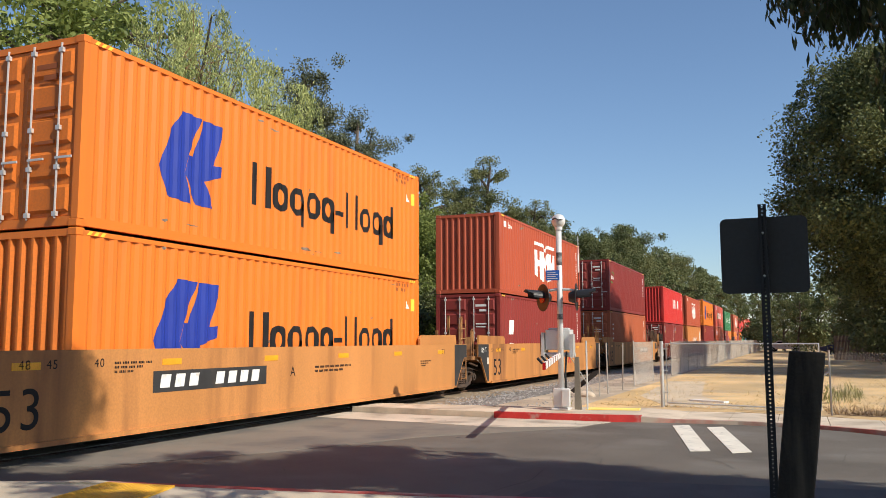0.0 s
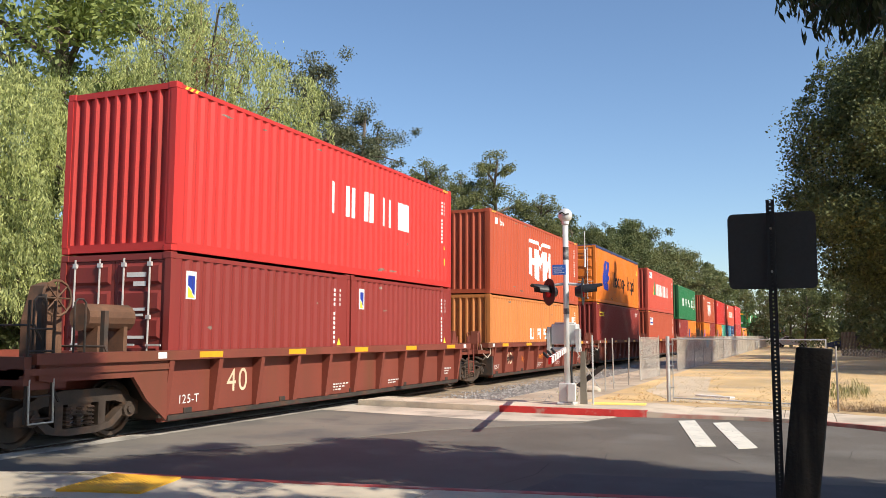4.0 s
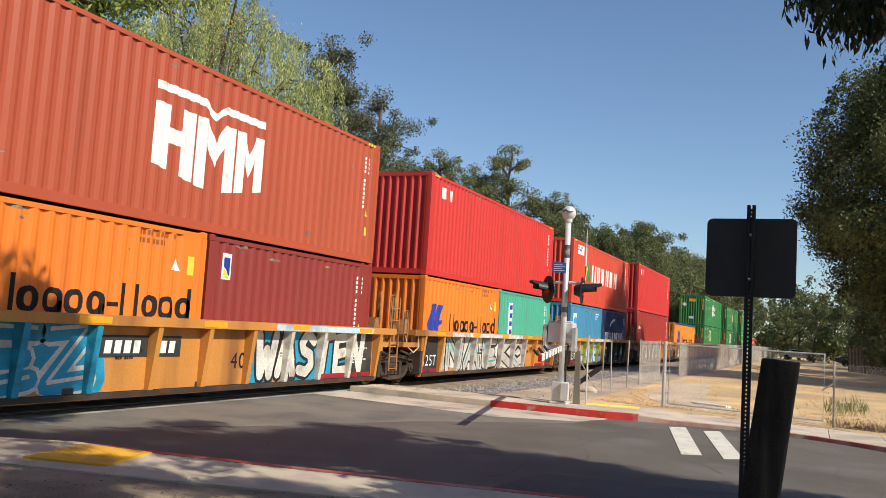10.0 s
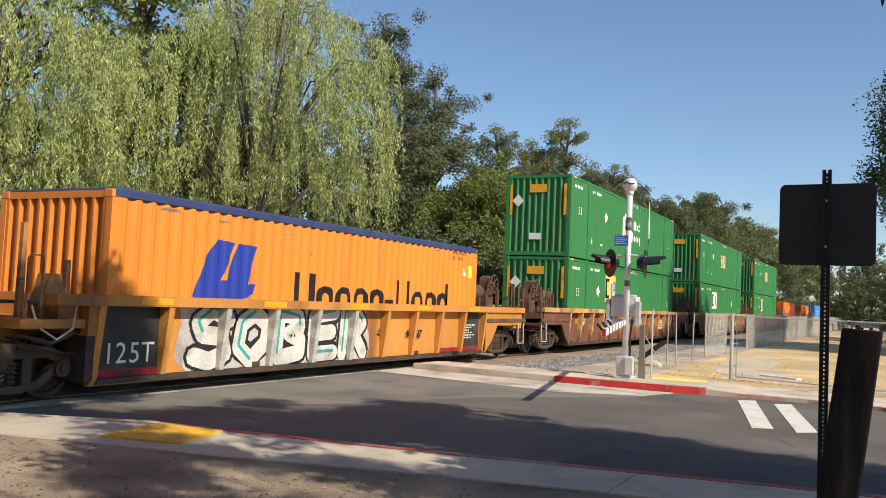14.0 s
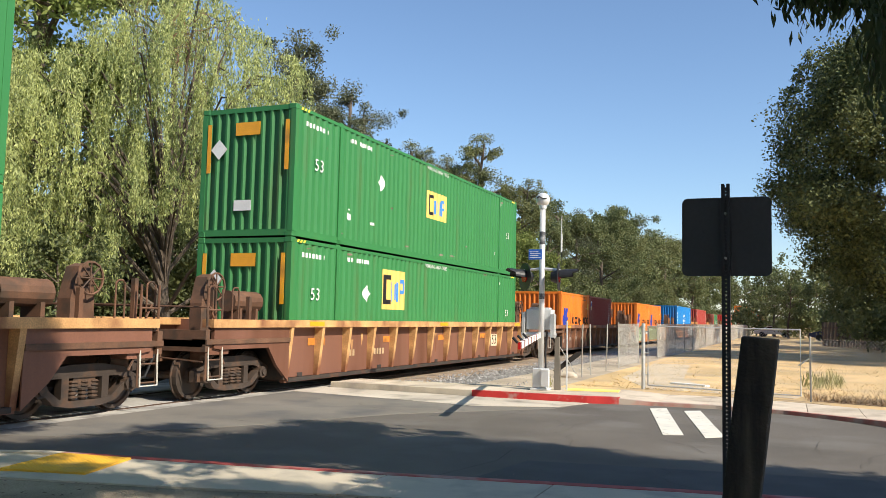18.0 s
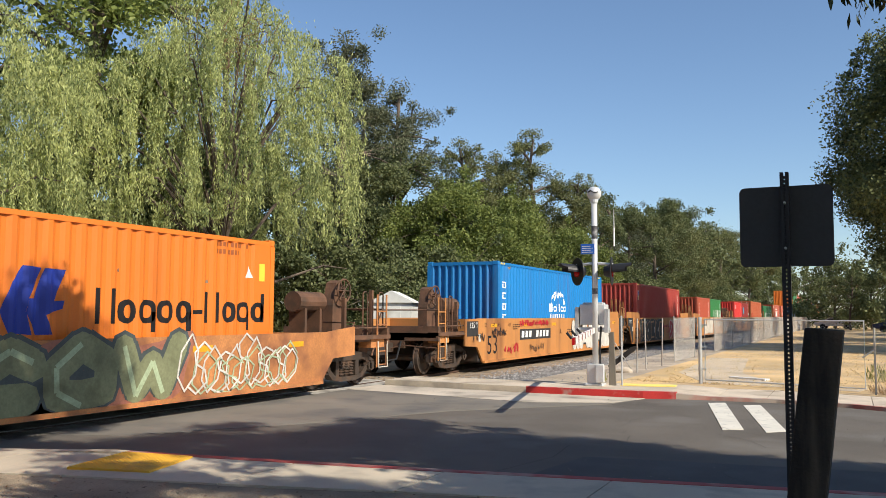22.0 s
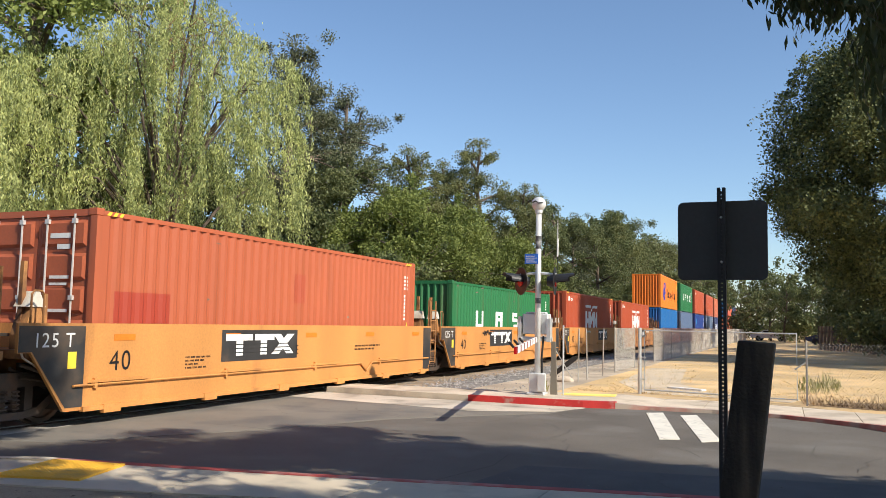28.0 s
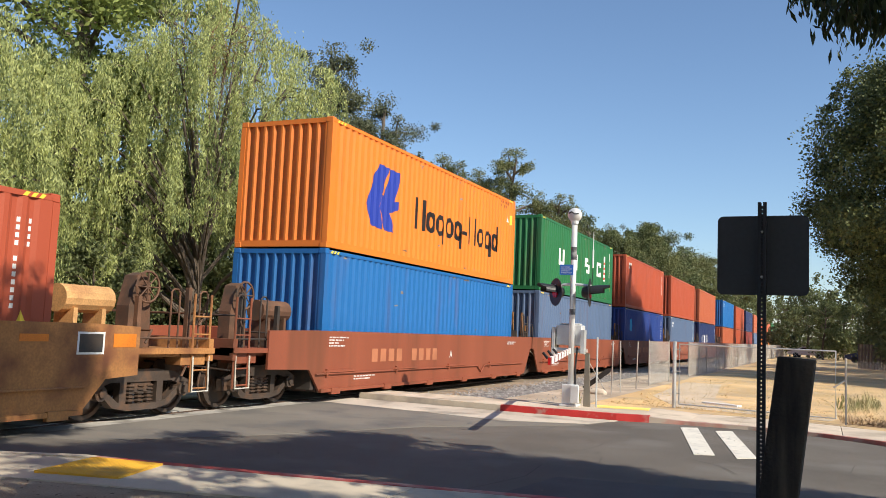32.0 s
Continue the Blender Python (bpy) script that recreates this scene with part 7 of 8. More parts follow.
BANDM = material("scuffed_dark_band", (0.10, 0.10, 0.105), 0.6, vary=0.3, fine=20, stain=(0.42, 0.42, 0.41), stain_amount=0.5, stain_scale=9)
for z0, z1 in ((3.12, 3.40), (1.94, 2.06)):
    part("band", tube(B(), [(0, 0, z0), (0, 0, z1)], 0.0645, 14), BANDM, signal, "scuffed dark band")
bm = B()
bmesh.ops.create_uvsphere(bm, u_segments=16, v_segments=10, radius=0.155)
bmesh.ops.translate(bm, verts=bm.verts, vec=(0, 0, 4.10))
part("bell", bm, ALU, signal, "round white bell at the top", smooth=True)
bm = B()
tube(bm, [(-0.10, -0.13, 4.12), (-0.03, -0.165, 4.15), (0.04, -0.165, 4.10), (0.12, -0.12, 4.12)], 0.014, 6)
part("bell_slot", bm, BLACKM, signal)
part("bell_neck", tube(B(), [(0, 0, 3.90), (0, 0, 4.0)], 0.085, 12), ALU, signal)
bm = B()
box(bm, -0.275, 0.02, -0.10, -0.085, 2.79, 3.01)
part("sign_plate", bm, material("light_blue_plate", (0.03, 0.13, 0.50), 0.45, vary=0.05), signal, "small blue notice plate")
for i in range(4):
    part("sign_bar", box(B(), -0.25, -0.01 - 0.05 * (i % 2), -0.1045, -0.1005, 2.825 + i * 0.042, 2.837 + i * 0.042), WHITE, signal)
part("lamp_arm", tube(B(), [(-0.40, 0, 2.56), (0, 0, 2.60), (0.40, 0, 2.56)], 0.03, 8), ALU, signal)
for s, tilt in ((-1, -47), (1, 97)):
    lamp = part("lamp", tube(B(), [(0, 0, 0), (0, 0.16, 0)], 0.16, 14, 0.10), BLACKM, signal, "black-hooded red flasher")
    lamp.location = (s * 0.37, -0.02, 2.42)
    lamp.rotation_euler = (0, 0, radians(tilt))
    bm = B()
    tube(bm, [(0, -0.012, 0), (0, 0.0, 0)], 0.30, 24)
    part("backboard", bm, BLACKM, lamp)
    part("lens", tube(B(), [(0, -0.035, 0), (0, -0.012, 0)], 0.12, 16), REDGLASS, lamp, "red lens")
    bm = B()
    n = 12
    rows = []
    for k in range(n + 1):
        a = math.pi * (k / n) * 1.1 - 0.05 * math.pi
        rows.append([bm.verts.new((0.15 * math.cos(a), y, 0.15 * math.sin(a) + dz)) for y, dz in ((-0.02, 0), (-0.42 if 0.2 < k / n < 0.8 else -0.30, 0.03))])
    for a, b in zip(rows, rows[1:]):
        bm.faces.new((a[0], b[0], b[1], a[1]))
    part("hood", bm, BLACKM, lamp)
bm = B()
box(bm, -0.36, 0.20, 0.06, 0.36, 1.28, 1.72)
box(bm, -0.30, 0.14, 0.10, 0.32, 1.72, 1.76)
bmesh.ops.bevel(bm, geom=[e for e in bm.edges if e.calc_length() > 0.2], offset=0.015, segments=1, affect="EDGES")
part("gate_mechanism", bm, ALU, signal, "grey gate mechanism housing")
bm = B()
box(bm, 0.20, 0.28, -0.02, 0.16, 1.12, 1.62)
box(bm, -0.44, -0.38, 0.0, 0.2, 1.05, 1.66)
tube(bm, [(-0.46, 0.08, 1.18), (0.3, 0.08, 1.18)], 0.05, 10)
part("gate_hub", bm, GALV, signal)
part("counterweight", box(B(), -0.50, -0.40, 0.16, 0.42, 1.20, 1.62), BLACKM, signal, "dark counterweight plates")
part("cable_conduit", tube(B(), [(0.10, 0.03, 0.3), (0.09, 0.02, 0.8), (0.12, 0.03, 1.25)], 0.022, 6), BLACKM, signal)
A0, A1 = Vector((0.0, -0.12, 1.17)), Vector((1.08, -5.23, 1.08))
am = [mesh_of("arm_stripe", box(B(), -0.022, 0.022, -e, e, -0.055, 0.055), m) for m, e in ((WHITE, 0.27), (REDGLASS, 0.11))]
_n = 14
for i in range(_n):
    o = again("arm_stripe", am[i % 2], signal, A0.lerp(A1, (0.27 + 0.38 * i) / (0.54 + 0.38 * (_n - 1))), "white stripe of the gate arm" if i % 2 == 0 else "red stripe of the gate arm")
    o.rotation_euler = (math.atan2(A1.z - A0.z, 5.7) * -1, 0, math.atan2(A1.y - A0.y, A1.x - A0.x) + math.pi / 2)
for f in (0.62, 0.82, 0.985):
    p = A0.lerp(A1, f)
    part("arm_lamp", tube(B(), [p + Vector((-0.02, 0, 0.05)), p + Vector((-0.10, 0.02, 0.13))], 0.022, 8), BLACKM, signal, "small gate-arm lamp")
bm = tube(B(), [(0.41, 0.02, 2.56), (0.42, 0.02, 2.96)], 0.007, 5)
part("rod_stem", bm, BLACKM, signal)
bm = tube(B(), [(0.42, 0.02, 2.95), (0.42, 0.02, 3.34)], 0.019, 7)
tube(bm, [(0.42, 0.02, 3.34), (0.42, 0.02, 3.74)], 0.010, 6, 0.006)
part("whip_rod", bm, WHITE, signal, "white upright rod")
post = thing("marker_post", "weathered grey timber post beside the signal", "post", place=(-4.52, 18.05, 0.1))
part("board", prism(B(), [(-0.08, 0), (0.07, 0), (0.03, 1.15), (-0.06, 1.15)], "y", 0, 0.06), material("weathered_board", (0.20, 0.175, 0.14), 0.85, vary=0.2, streak=True), post)
part("pipe", tube(B(), [(0.20, 0.02, 0), (0.20, 0.02, 1.5)], 0.02, 6), GALV, post)


# ---------------------------------------------------------------- fences
FPOST = material("weathered_fence_post", (0.40, 0.375, 0.335), 0.6, 0.15, 0.2, stain=(0.20, 0.13, 0.09), stain_amount=0.4)
WIRE = material("chain_link_wire", (0.66, 0.64, 0.60), 0.5, 0.1, 0.1)


def mesh_panel(bm, a, b, z0, z1, step, r):
    """Chain-link netting between two points: crossing diagonal wires."""
    a, b = Vector((*a, 0)), Vector((*b, 0))
    d = (b - a)
    L = d.length
    d.normalize()
    h = z1 - z0
    nrm = Vector((-d.y, d.x, 0))
    n = int((L + h) / step)
    for i in range(n):
        t0 = -h + i * step
        for sg in (1, -1):
            s0, s1 = max(t0, 0), min(t0 + h, L)
            if s1 - s0 < 0.02:
                continue
            za, zb = s0 - t0, s1 - t0
            if sg < 0:
                za, zb = h - za, h - zb
            p, q = a + d * s0 + Vector((0, 0, z0 + za)), a + d * s1 + Vector((0, 0, z0 + zb))
            u = (q - p).normalized().cross(nrm)
            o = nrm * (0.0015 * sg)
            v = [bm.verts.new(w + o) for w in (p + u * r, p - u * r * 0.5 + nrm * r, p - u * r * 0.5 - nrm * r, q + u * r, q - u * r * 0.5 + nrm * r, q - u * r * 0.5 - nrm * r)]
            for f in ((0, 1, 4, 3), (1, 2, 5, 4), (2, 0, 3, 5)):
                bm.faces.new([v[k] for k in f])


def fence(label, pts, h, z=0.06, step=0.075, r=0.0018, rail=True, spacing=3.05, name="chain_link_fence"):
    ob = thing(name, label, "fence")
    bm = B()
    for a, b in zip(pts, pts[1:]):
        mesh_panel(bm, a, b, z + 0.03, z + h - 0.02, step, r)
    part("netting", bm, WIRE, ob, "galvanised chain-link netting")["kind"] = "stuff"
    pm = cached(("post", h), lambda: mesh_of("post", tube(B(), [(0, 0, -0.15), (0, 0, h + 0.03)], 0.019, 8), FPOST))
    for a, b in zip(pts, pts[1:]):
        L = math.hypot(b[0] - a[0], b[1] - a[1])
        n = max(1, round(L / spacing))
        for i in range(n + 1):
            t = i / n
            again("post", pm, ob, (a[0] + (b[0] - a[0]) * t, a[1] + (b[1] - a[1]) * t, z))
        if rail:
            part("top_rail", tube(B(), [(*a, z + h), (*b, z + h)], 0.021, 6), GALV, ob)
    return ob


FL = lambda y: (-5.24 + (y - 24.75) * 0.005, y)      # line of the trackside fence
bare = thing("fence_post_row", "row of bare steel fence posts without netting", "fence")
for y, lean in ((23.6, 0.02), (24.75, -0.03), (26.94, 0.04)):
    x = FL(y)[0]
    part("post", tube(B(), [(x, y, -0.1), (x + lean, y, 1.52)], 0.019, 8), FPOST, bare)
for y0, y1, st, rr, sp in ((29.0, 33.0, 0.060, 0.0021, 4.0), (38.0, 44.0, 0.062, 0.0022, 3.0), (44.0, 60.0, 0.075, 0.0022, 4.0), (60.0, 170.0, 0.13, 0.0045, 6.0)):
    fence("galvanised chain-link fence along the track" if y0 < 44 else "chain-link fence along the track in the distance", [FL(y0), FL(y1)], 1.50, rail=False, step=st, r=rr, spacing=sp)
fence("chain-link fence beside the street", [(0.50, 19.12), (2.1, 18.55), (6.0, 17.2), (16.0, 18.5)], 1.26, rail=False, z=0.1, r=0.0014)
gate = thing("chain_link_gate", "closed galvanised chain-link gate with tubular frame", "gate")
G0, G1 = (-2.93, 20.22), (0.32, 19.30)
bm = B()
mesh_panel(bm, G0, G1, 0.18, 1.50, 0.072, 0.0011)
part("netting", bm, WIRE, gate, "galvanised chain-link netting")["kind"] = "stuff"
bm = B()
tube(bm, [(*G0, 0.16), (*G0, 1.52), (*G1, 1.52), (*G1, 0.16), (*G0, 0.16)], 0.019, 8)
part("gate_frame", bm, GALV, gate)
part("gate_post", tube(B(), [(-3.04, 20.25, -0.1), (-3.04, 20.25, 1.58)], 0.044, 12), GALV, gate)
bm = B()
for z in (0.4, 0.9, 1.4):
    tube(bm, [(-3.04, 20.25, z - 0.03), (-3.04, 20.25, z + 0.03)], 0.052, 10)
    tube(bm, [(-3.0, 20.24, z), (-2.9, 20.21, z)], 0.015, 6)
part("hinge", bm, GALV, gate)
part("latch", tube(B(), [(0.28, 19.31, 0.78), (0.50, 19.15, 0.95)], 0.018, 6), GALV, gate)
plank = tagged(part("broken_plank", prism(B(), [(-0.55, 0.16), (-0.42, 0.06), (0.42, 0.78), (0.52, 0.98), (0.30, 0.92)], "y", -0.03, 0.03), material("charred_board", (0.035, 0.03, 0.026), 0.9, vary=0.3)), "dark charred plank leaning on the fence", "plank")
plank.location, plank.scale = (-5.78, 24.2, 0.05), (0.8, 1, 0.72)
brace = tagged(part("leaning_pipe", tube(B(), [(-6.25, 24.1, 1.25), (-5.5, 24.16, 0.04)], 0.014, 6), FPOST), "thin grey steel pipe leaning beside the fence", "pipe")
bm = B()
bmesh.ops.create_icosphere(bm, subdivisions=2, radius=0.3)
for v in bm.verts:
    v.co = Vector((v.co.x * 1.1, v.co.y * 0.7, v.co.z * 0.55)) * (1 + 0.18 * noise.noise(v.co * 4))
ob = tagged(part("rock", bm, OLDCONC), "pale broken rock beside the fence", "rock")
ob.location, ob.scale = (-5.55, 23.3, 0.10), (0.85, 0.8, 0.7)

# timber fence and parked cars in the distance
BOARD = material("dark_fence_board", (0.060, 0.045, 0.036), 0.9, vary=0.25, streak=True, objects=0.25)
wf = thing("board_fence", "dark weathered timber board fence", "fence")
bmd = mesh_of("board", box(B(), -0.07, 0.07, -0.012, 0.012, 0.05, 1.9), BOARD)
for i in range(150):
    t = i / 149
    again("board", bmd, wf, (2.6 + 13.0 * t, 72 - 30 * t, 0)).rotation_euler = (0, 0, -1.16)
for z in (0.5, 1.5):
    part("rail", tube(B(), [(2.6, 72.1, z), (15.6, 42.1, z)], 0.05, 4), BOARD, wf)


def parked_car(place, turn, colour, label, suv=False):
    """A car seen far off: body with wheel arches and cabin, glass, lights, wheels."""
    ob = thing("parked_car", label, "car", "parked cars", place)
    ob.rotation_euler = (0, 0, turn)
    m = material("car_body_paint", colour, 0.3, 0.2, 0.05)
    h = 1.75 if suv else 1.45
    bm = prism(B(), [(-2.25, 0.35), (-1.75, 0.35), (-1.6, 0.62), (-1.2, 0.62), (-1.05, 0.35), (1.0, 0.35), (1.15, 0.62), (1.55, 0.62), (1.7, 0.35), (2.3, 0.4), (2.35, 0.8), (1.3, 0.98), (0.7, h - 0.05), (-1.2 if not suv else -2.0, h), (-2.1, 1.05), (-2.3, 0.8)], "x", -0.88, 0.88)
    bmesh.ops.bevel(bm, geom=bm.edges[:], offset=0.05, segments=2, affect="EDGES")
    part("body", bm, m, ob)
    gm = material("car_glass", (0.01, 0.012, 0.015), 0.08, 0.0, 0.0)
    for s in (-1, 1):
        a, b = sorted((s * 0.86, s * 0.89))
        part("side_window", prism(B(), [(-1.75 if suv else -1.4, 1.02), (1.0, 1.0), (0.62, h - 0.14), (-1.7 if suv else -1.1, h - 0.12)], "x", a, b), gm, ob)
    part("windscreen", prism(B(), [(0.78, h - 0.10), (1.28, 1.02), (1.31, 1.03), (0.81, h - 0.08)], "x", -0.75, 0.75), gm, ob)
    wm = mesh_of("tyre", tube(B(), [(-0.1, 0, 0), (0.1, 0, 0)], 0.33, 14), RUBBER)
    for x in (-0.8, 0.8):
        for y in (-1.4, 1.35):
            again("wheel", wm, ob, (x, y, 0.33))
    for x in (-0.65, 0.65):
        part("headlight", box(B(), x - 0.15, x + 0.15, 2.28, 2.36, 0.62, 0.76), WHITE, ob)
    return ob


parked_car((4.6, 96.0, 0.06), radians(75), (0.02, 0.035, 0.09), "dark blue estate car parked under the trees", True)
parked_car((-1.5, 118.0, 0.06), radians(80), (0.55, 0.55, 0.56), "pale silver car parked in the distance")
parked_car((7.6, 104.0, 0.06), radians(70), (0.03, 0.03, 0.03), "black car parked in the shade")
ob = thing("road_sign", "small white road sign on a post", "sign", place=(4.0, 92, 0.05))
part("plate", box(B(), -0.3, 0.3, -0.01, 0.01, 1.9, 2.5), WHITE, ob)
part("pole", tube(B(), [(0, 0.03, 0), (0, 0.03, 2.5)], 0.03, 6), GALV, ob)
# signal bungalow behind the track
hut = thing("equipment_hut", "small white signal equipment hut with gable roof", "hut", place=(-15.4, 28.3, -0.05))
hut.rotation_euler = (0, 0, radians(20))
hm = material("hut_white_paint", (0.70, 0.70, 0.66), 0.6, vary=0.08, stain=(0.45, 0.42, 0.36), stain_amount=0.25)
part("wall", box(B(), -0.75, 0.75, -1.0, 1.0, 0, 2.1), hm, hut)
part("roof", prism(B(), [(-0.88, 2.08), (0.88, 2.08), (0.0, 2.52)], "y", -1.1, 1.1), hm, hut, "pale metal gable roof")
part("door", box(B(), -0.35, 0.35, -1.03, -1.0, 0.1, 1.95), hm, hut)
part("vent", box(B(), -0.15, 0.15, -1.02, -0.99, 2.14, 2.28), BLACKP, hut)


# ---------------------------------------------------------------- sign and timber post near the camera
# near-black base colours carry the shade on the near side of plate and post
SIGNB = material("shaded_aluminium_back", (0.055, 0.055, 0.06), 0.55, 0.3, 0.15, 4, 40, stain=(0.10, 0.10, 0.10), stain_amount=0.4)
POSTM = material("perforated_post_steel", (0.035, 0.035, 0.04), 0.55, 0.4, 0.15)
rs = thing("street_sign", "back of a metal sign on a perforated square post", "sign", place=(-0.28, 5.66, 0.0))
bm = B()
pts = []
for cx, cz, a0 in ((0.235, 0.215, 0), (-0.235, 0.215, 90), (-0.235, -0.215, 180), (0.235, -0.215, 270)):
    for k in range(4):
        a = radians(a0 + 30 * k)
        pts.append((cx + 0.035 * math.cos(a), 2.16 + cz + 0.035 * math.sin(a)))
prism(bm, pts, "y", 0.028, 0.032)
part("sign_plate", bm, SIGNB, rs, "back of the sign plate, darkened for shade")
bm = B()
hw, hole, stp = 0.0254, 0.0055, 0.0254
for s in (-1, 1):
    a, b = sorted((s * hw, s * (hw - 0.003)))
    box(bm, a, b, -hw, hw, -0.2, 2.49)
nz = int(2.69 / stp)
for y0, y1 in ((-hw, -hw + 0.003), (hw - 0.003, hw)):
    for a, b in ((-hw + 0.003, -hole), (hole, hw - 0.003)):
        box(bm, a, b, y0, y1, -0.2, 2.49)
    for i in range(nz):
        z = -0.2 + i * stp
        box(bm, -hole, hole, y0, y1, z + hole * 2, z + stp)
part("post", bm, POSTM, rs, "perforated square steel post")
for z in (2.02, 2.30):
    part("bolt", tube(B(), [(0, -0.04, z), (0, 0.04, z)], 0.008, 6), GALV, rs)
tp = thing("timber_post", "charred leaning timber post in a concrete collar", "post", place=(-0.245, 4.82, 0.0))
CHAR = material("charred_timber", (0.022, 0.017, 0.014), 0.75, vary=0.5, grain=6, fine=60, bump=0.012, stain=(0.20, 0.15, 0.11), stain_amount=0.5, stain_scale=3.5, streak=True)
bm = B()
sec = [(-0.094, -0.07), (0.086, -0.075), (0.094, 0.07), (-0.087, 0.075)]
rings = []
for k in range(9):
    t = k / 8
    z = -0.02 + 1.555 * t
    dx = 0.19 * t
    rings.append([bm.verts.new((x * (1.0 + 0.02 * math.sin(7 * t + x * 40)) + dx, y + 0.004 * math.sin(9 * t), z + (0.012 * (x < 0) if k == 8 else 0))) for x, y in sec])
for a, b in zip(rings, rings[1:]):
    for i in range(4):
        bm.faces.new((a[i], a[(i + 1) % 4], b[(i + 1) % 4], b[i]))
bm.faces.new(rings[-1])
bm.faces.new(rings[0][::-1])
bmesh.ops.bevel(bm, geom=[e for e in bm.edges], offset=0.006, segments=1, affect="EDGES")
part("timber", bm, CHAR, tp, "blackened squared timber")
part("collar", tube(B(), [(0.01, 0, -0.05), (0.03, 0, 0.36)], 0.14, 18), material("pale_collar", (0.42, 0.34, 0.30), 0.8, vary=0.12), tp, "pale round collar at the foot")


# ---------------------------------------------------------------- trees
BARK = material("grey_bark", (0.13, 0.10, 0.075), 0.9, vary=0.3, grain=5, fine=30, bump=0.01, streak=True)
L_WILLOW = leaf_material("willow_leaf", (0.085, 0.135, 0.048), (0.61, 0.64, 0.255), 0.42)
L_OAK = leaf_material("oak_leaf", (0.055, 0.080, 0.032), (0.20, 0.22, 0.09), 0.32)
L_GREEN = leaf_material("broad_green_leaf", (0.08, 0.12, 0.03), (0.36, 0.41, 0.12), 0.4)
L_BRIGHT = leaf_material("bright_leaf", (0.075, 0.115, 0.03), (0.27, 0.31, 0.085), 0.4)
L_DARK = leaf_material("dark_leaf", (0.035, 0.050, 0.024), (0.17, 0.175, 0.07), 0.3)
L_GREYGREEN = leaf_material("grey_green_leaf", (0.055, 0.072, 0.042), (0.19, 0.20, 0.11), 0.3)
L_OLIVE = leaf_material("olive_leaf", (0.075, 0.095, 0.040), (0.25, 0.255, 0.10), 0.35)
L_SPRAY = leaf_material("drooping_dark_leaf", (0.022, 0.036, 0.016), (0.085, 0.11, 0.045), 0.2)
L_BIG = leaf_material("dense_dark_leaf", (0.026, 0.042, 0.020), (0.175, 0.195, 0.070), 0.26)


def leaf_mesh(name, centres, length, width, mat, rng, hang=0.0):
    """Leaves as small bent kites at the given points; hang turns them downwards."""
    n = len(centres)
    d = rng.normal(size=(n, 3))
    d[:, 2] -= hang * 3
    d /= np.linalg.norm(d, axis=1)[:, None]
    r = rng.normal(size=(n, 3))
    w = np.cross(d, r)
    w /= np.linalg.norm(w, axis=1)[:, None]
    up = np.cross(w, d)
    ln = (length * rng.uniform(0.6, 1.3, n))[:, None]
    wd = (width * rng.uniform(0.6, 1.3, n))[:, None]
    v = np.stack([centres - d * ln / 2, centres + w * wd / 2 + up * wd * 0.15, centres + d * ln / 2, centres - w * wd / 2 + up * wd * 0.15], 1).reshape(-1, 3)
    me = bpy.data.meshes.new(name)
    me.vertices.add(4 * n)
    me.vertices.foreach_set("co", v.astype(np.float32).ravel())
    me.loops.add(4 * n)
    me.loops.foreach_set("vertex_index", np.arange(4 * n, dtype=np.int32))
    me.polygons.add(n)
    me.polygons.foreach_set("loop_start", np.arange(0, 4 * n, 4, dtype=np.int32))
    me.polygons.foreach_set("loop_total", np.full(n, 4, dtype=np.int32))
    me.update(calc_edges=True)
    me.materials.append(mat)
    return me


def puffs(rng, blobs, density):
    """Points in soft clumps, thickest towards each clump's rim."""
    out = []
    for c, r in blobs:
        n = int(density * r * r)
        d = rng.normal(size=(n, 3))
        d /= np.linalg.norm(d, axis=1)[:, None]
        k = np.minimum(np.abs(rng.normal(size=n)) * 0.22 + rng.uniform(0.15, 0.85, n), 1.25)
        out.append(np.array(c) + d * (r * k)[:, None] * rng.uniform(0.6, 1.25, 3) * np.array([1, 1, 0.85]))
    return np.concatenate(out)


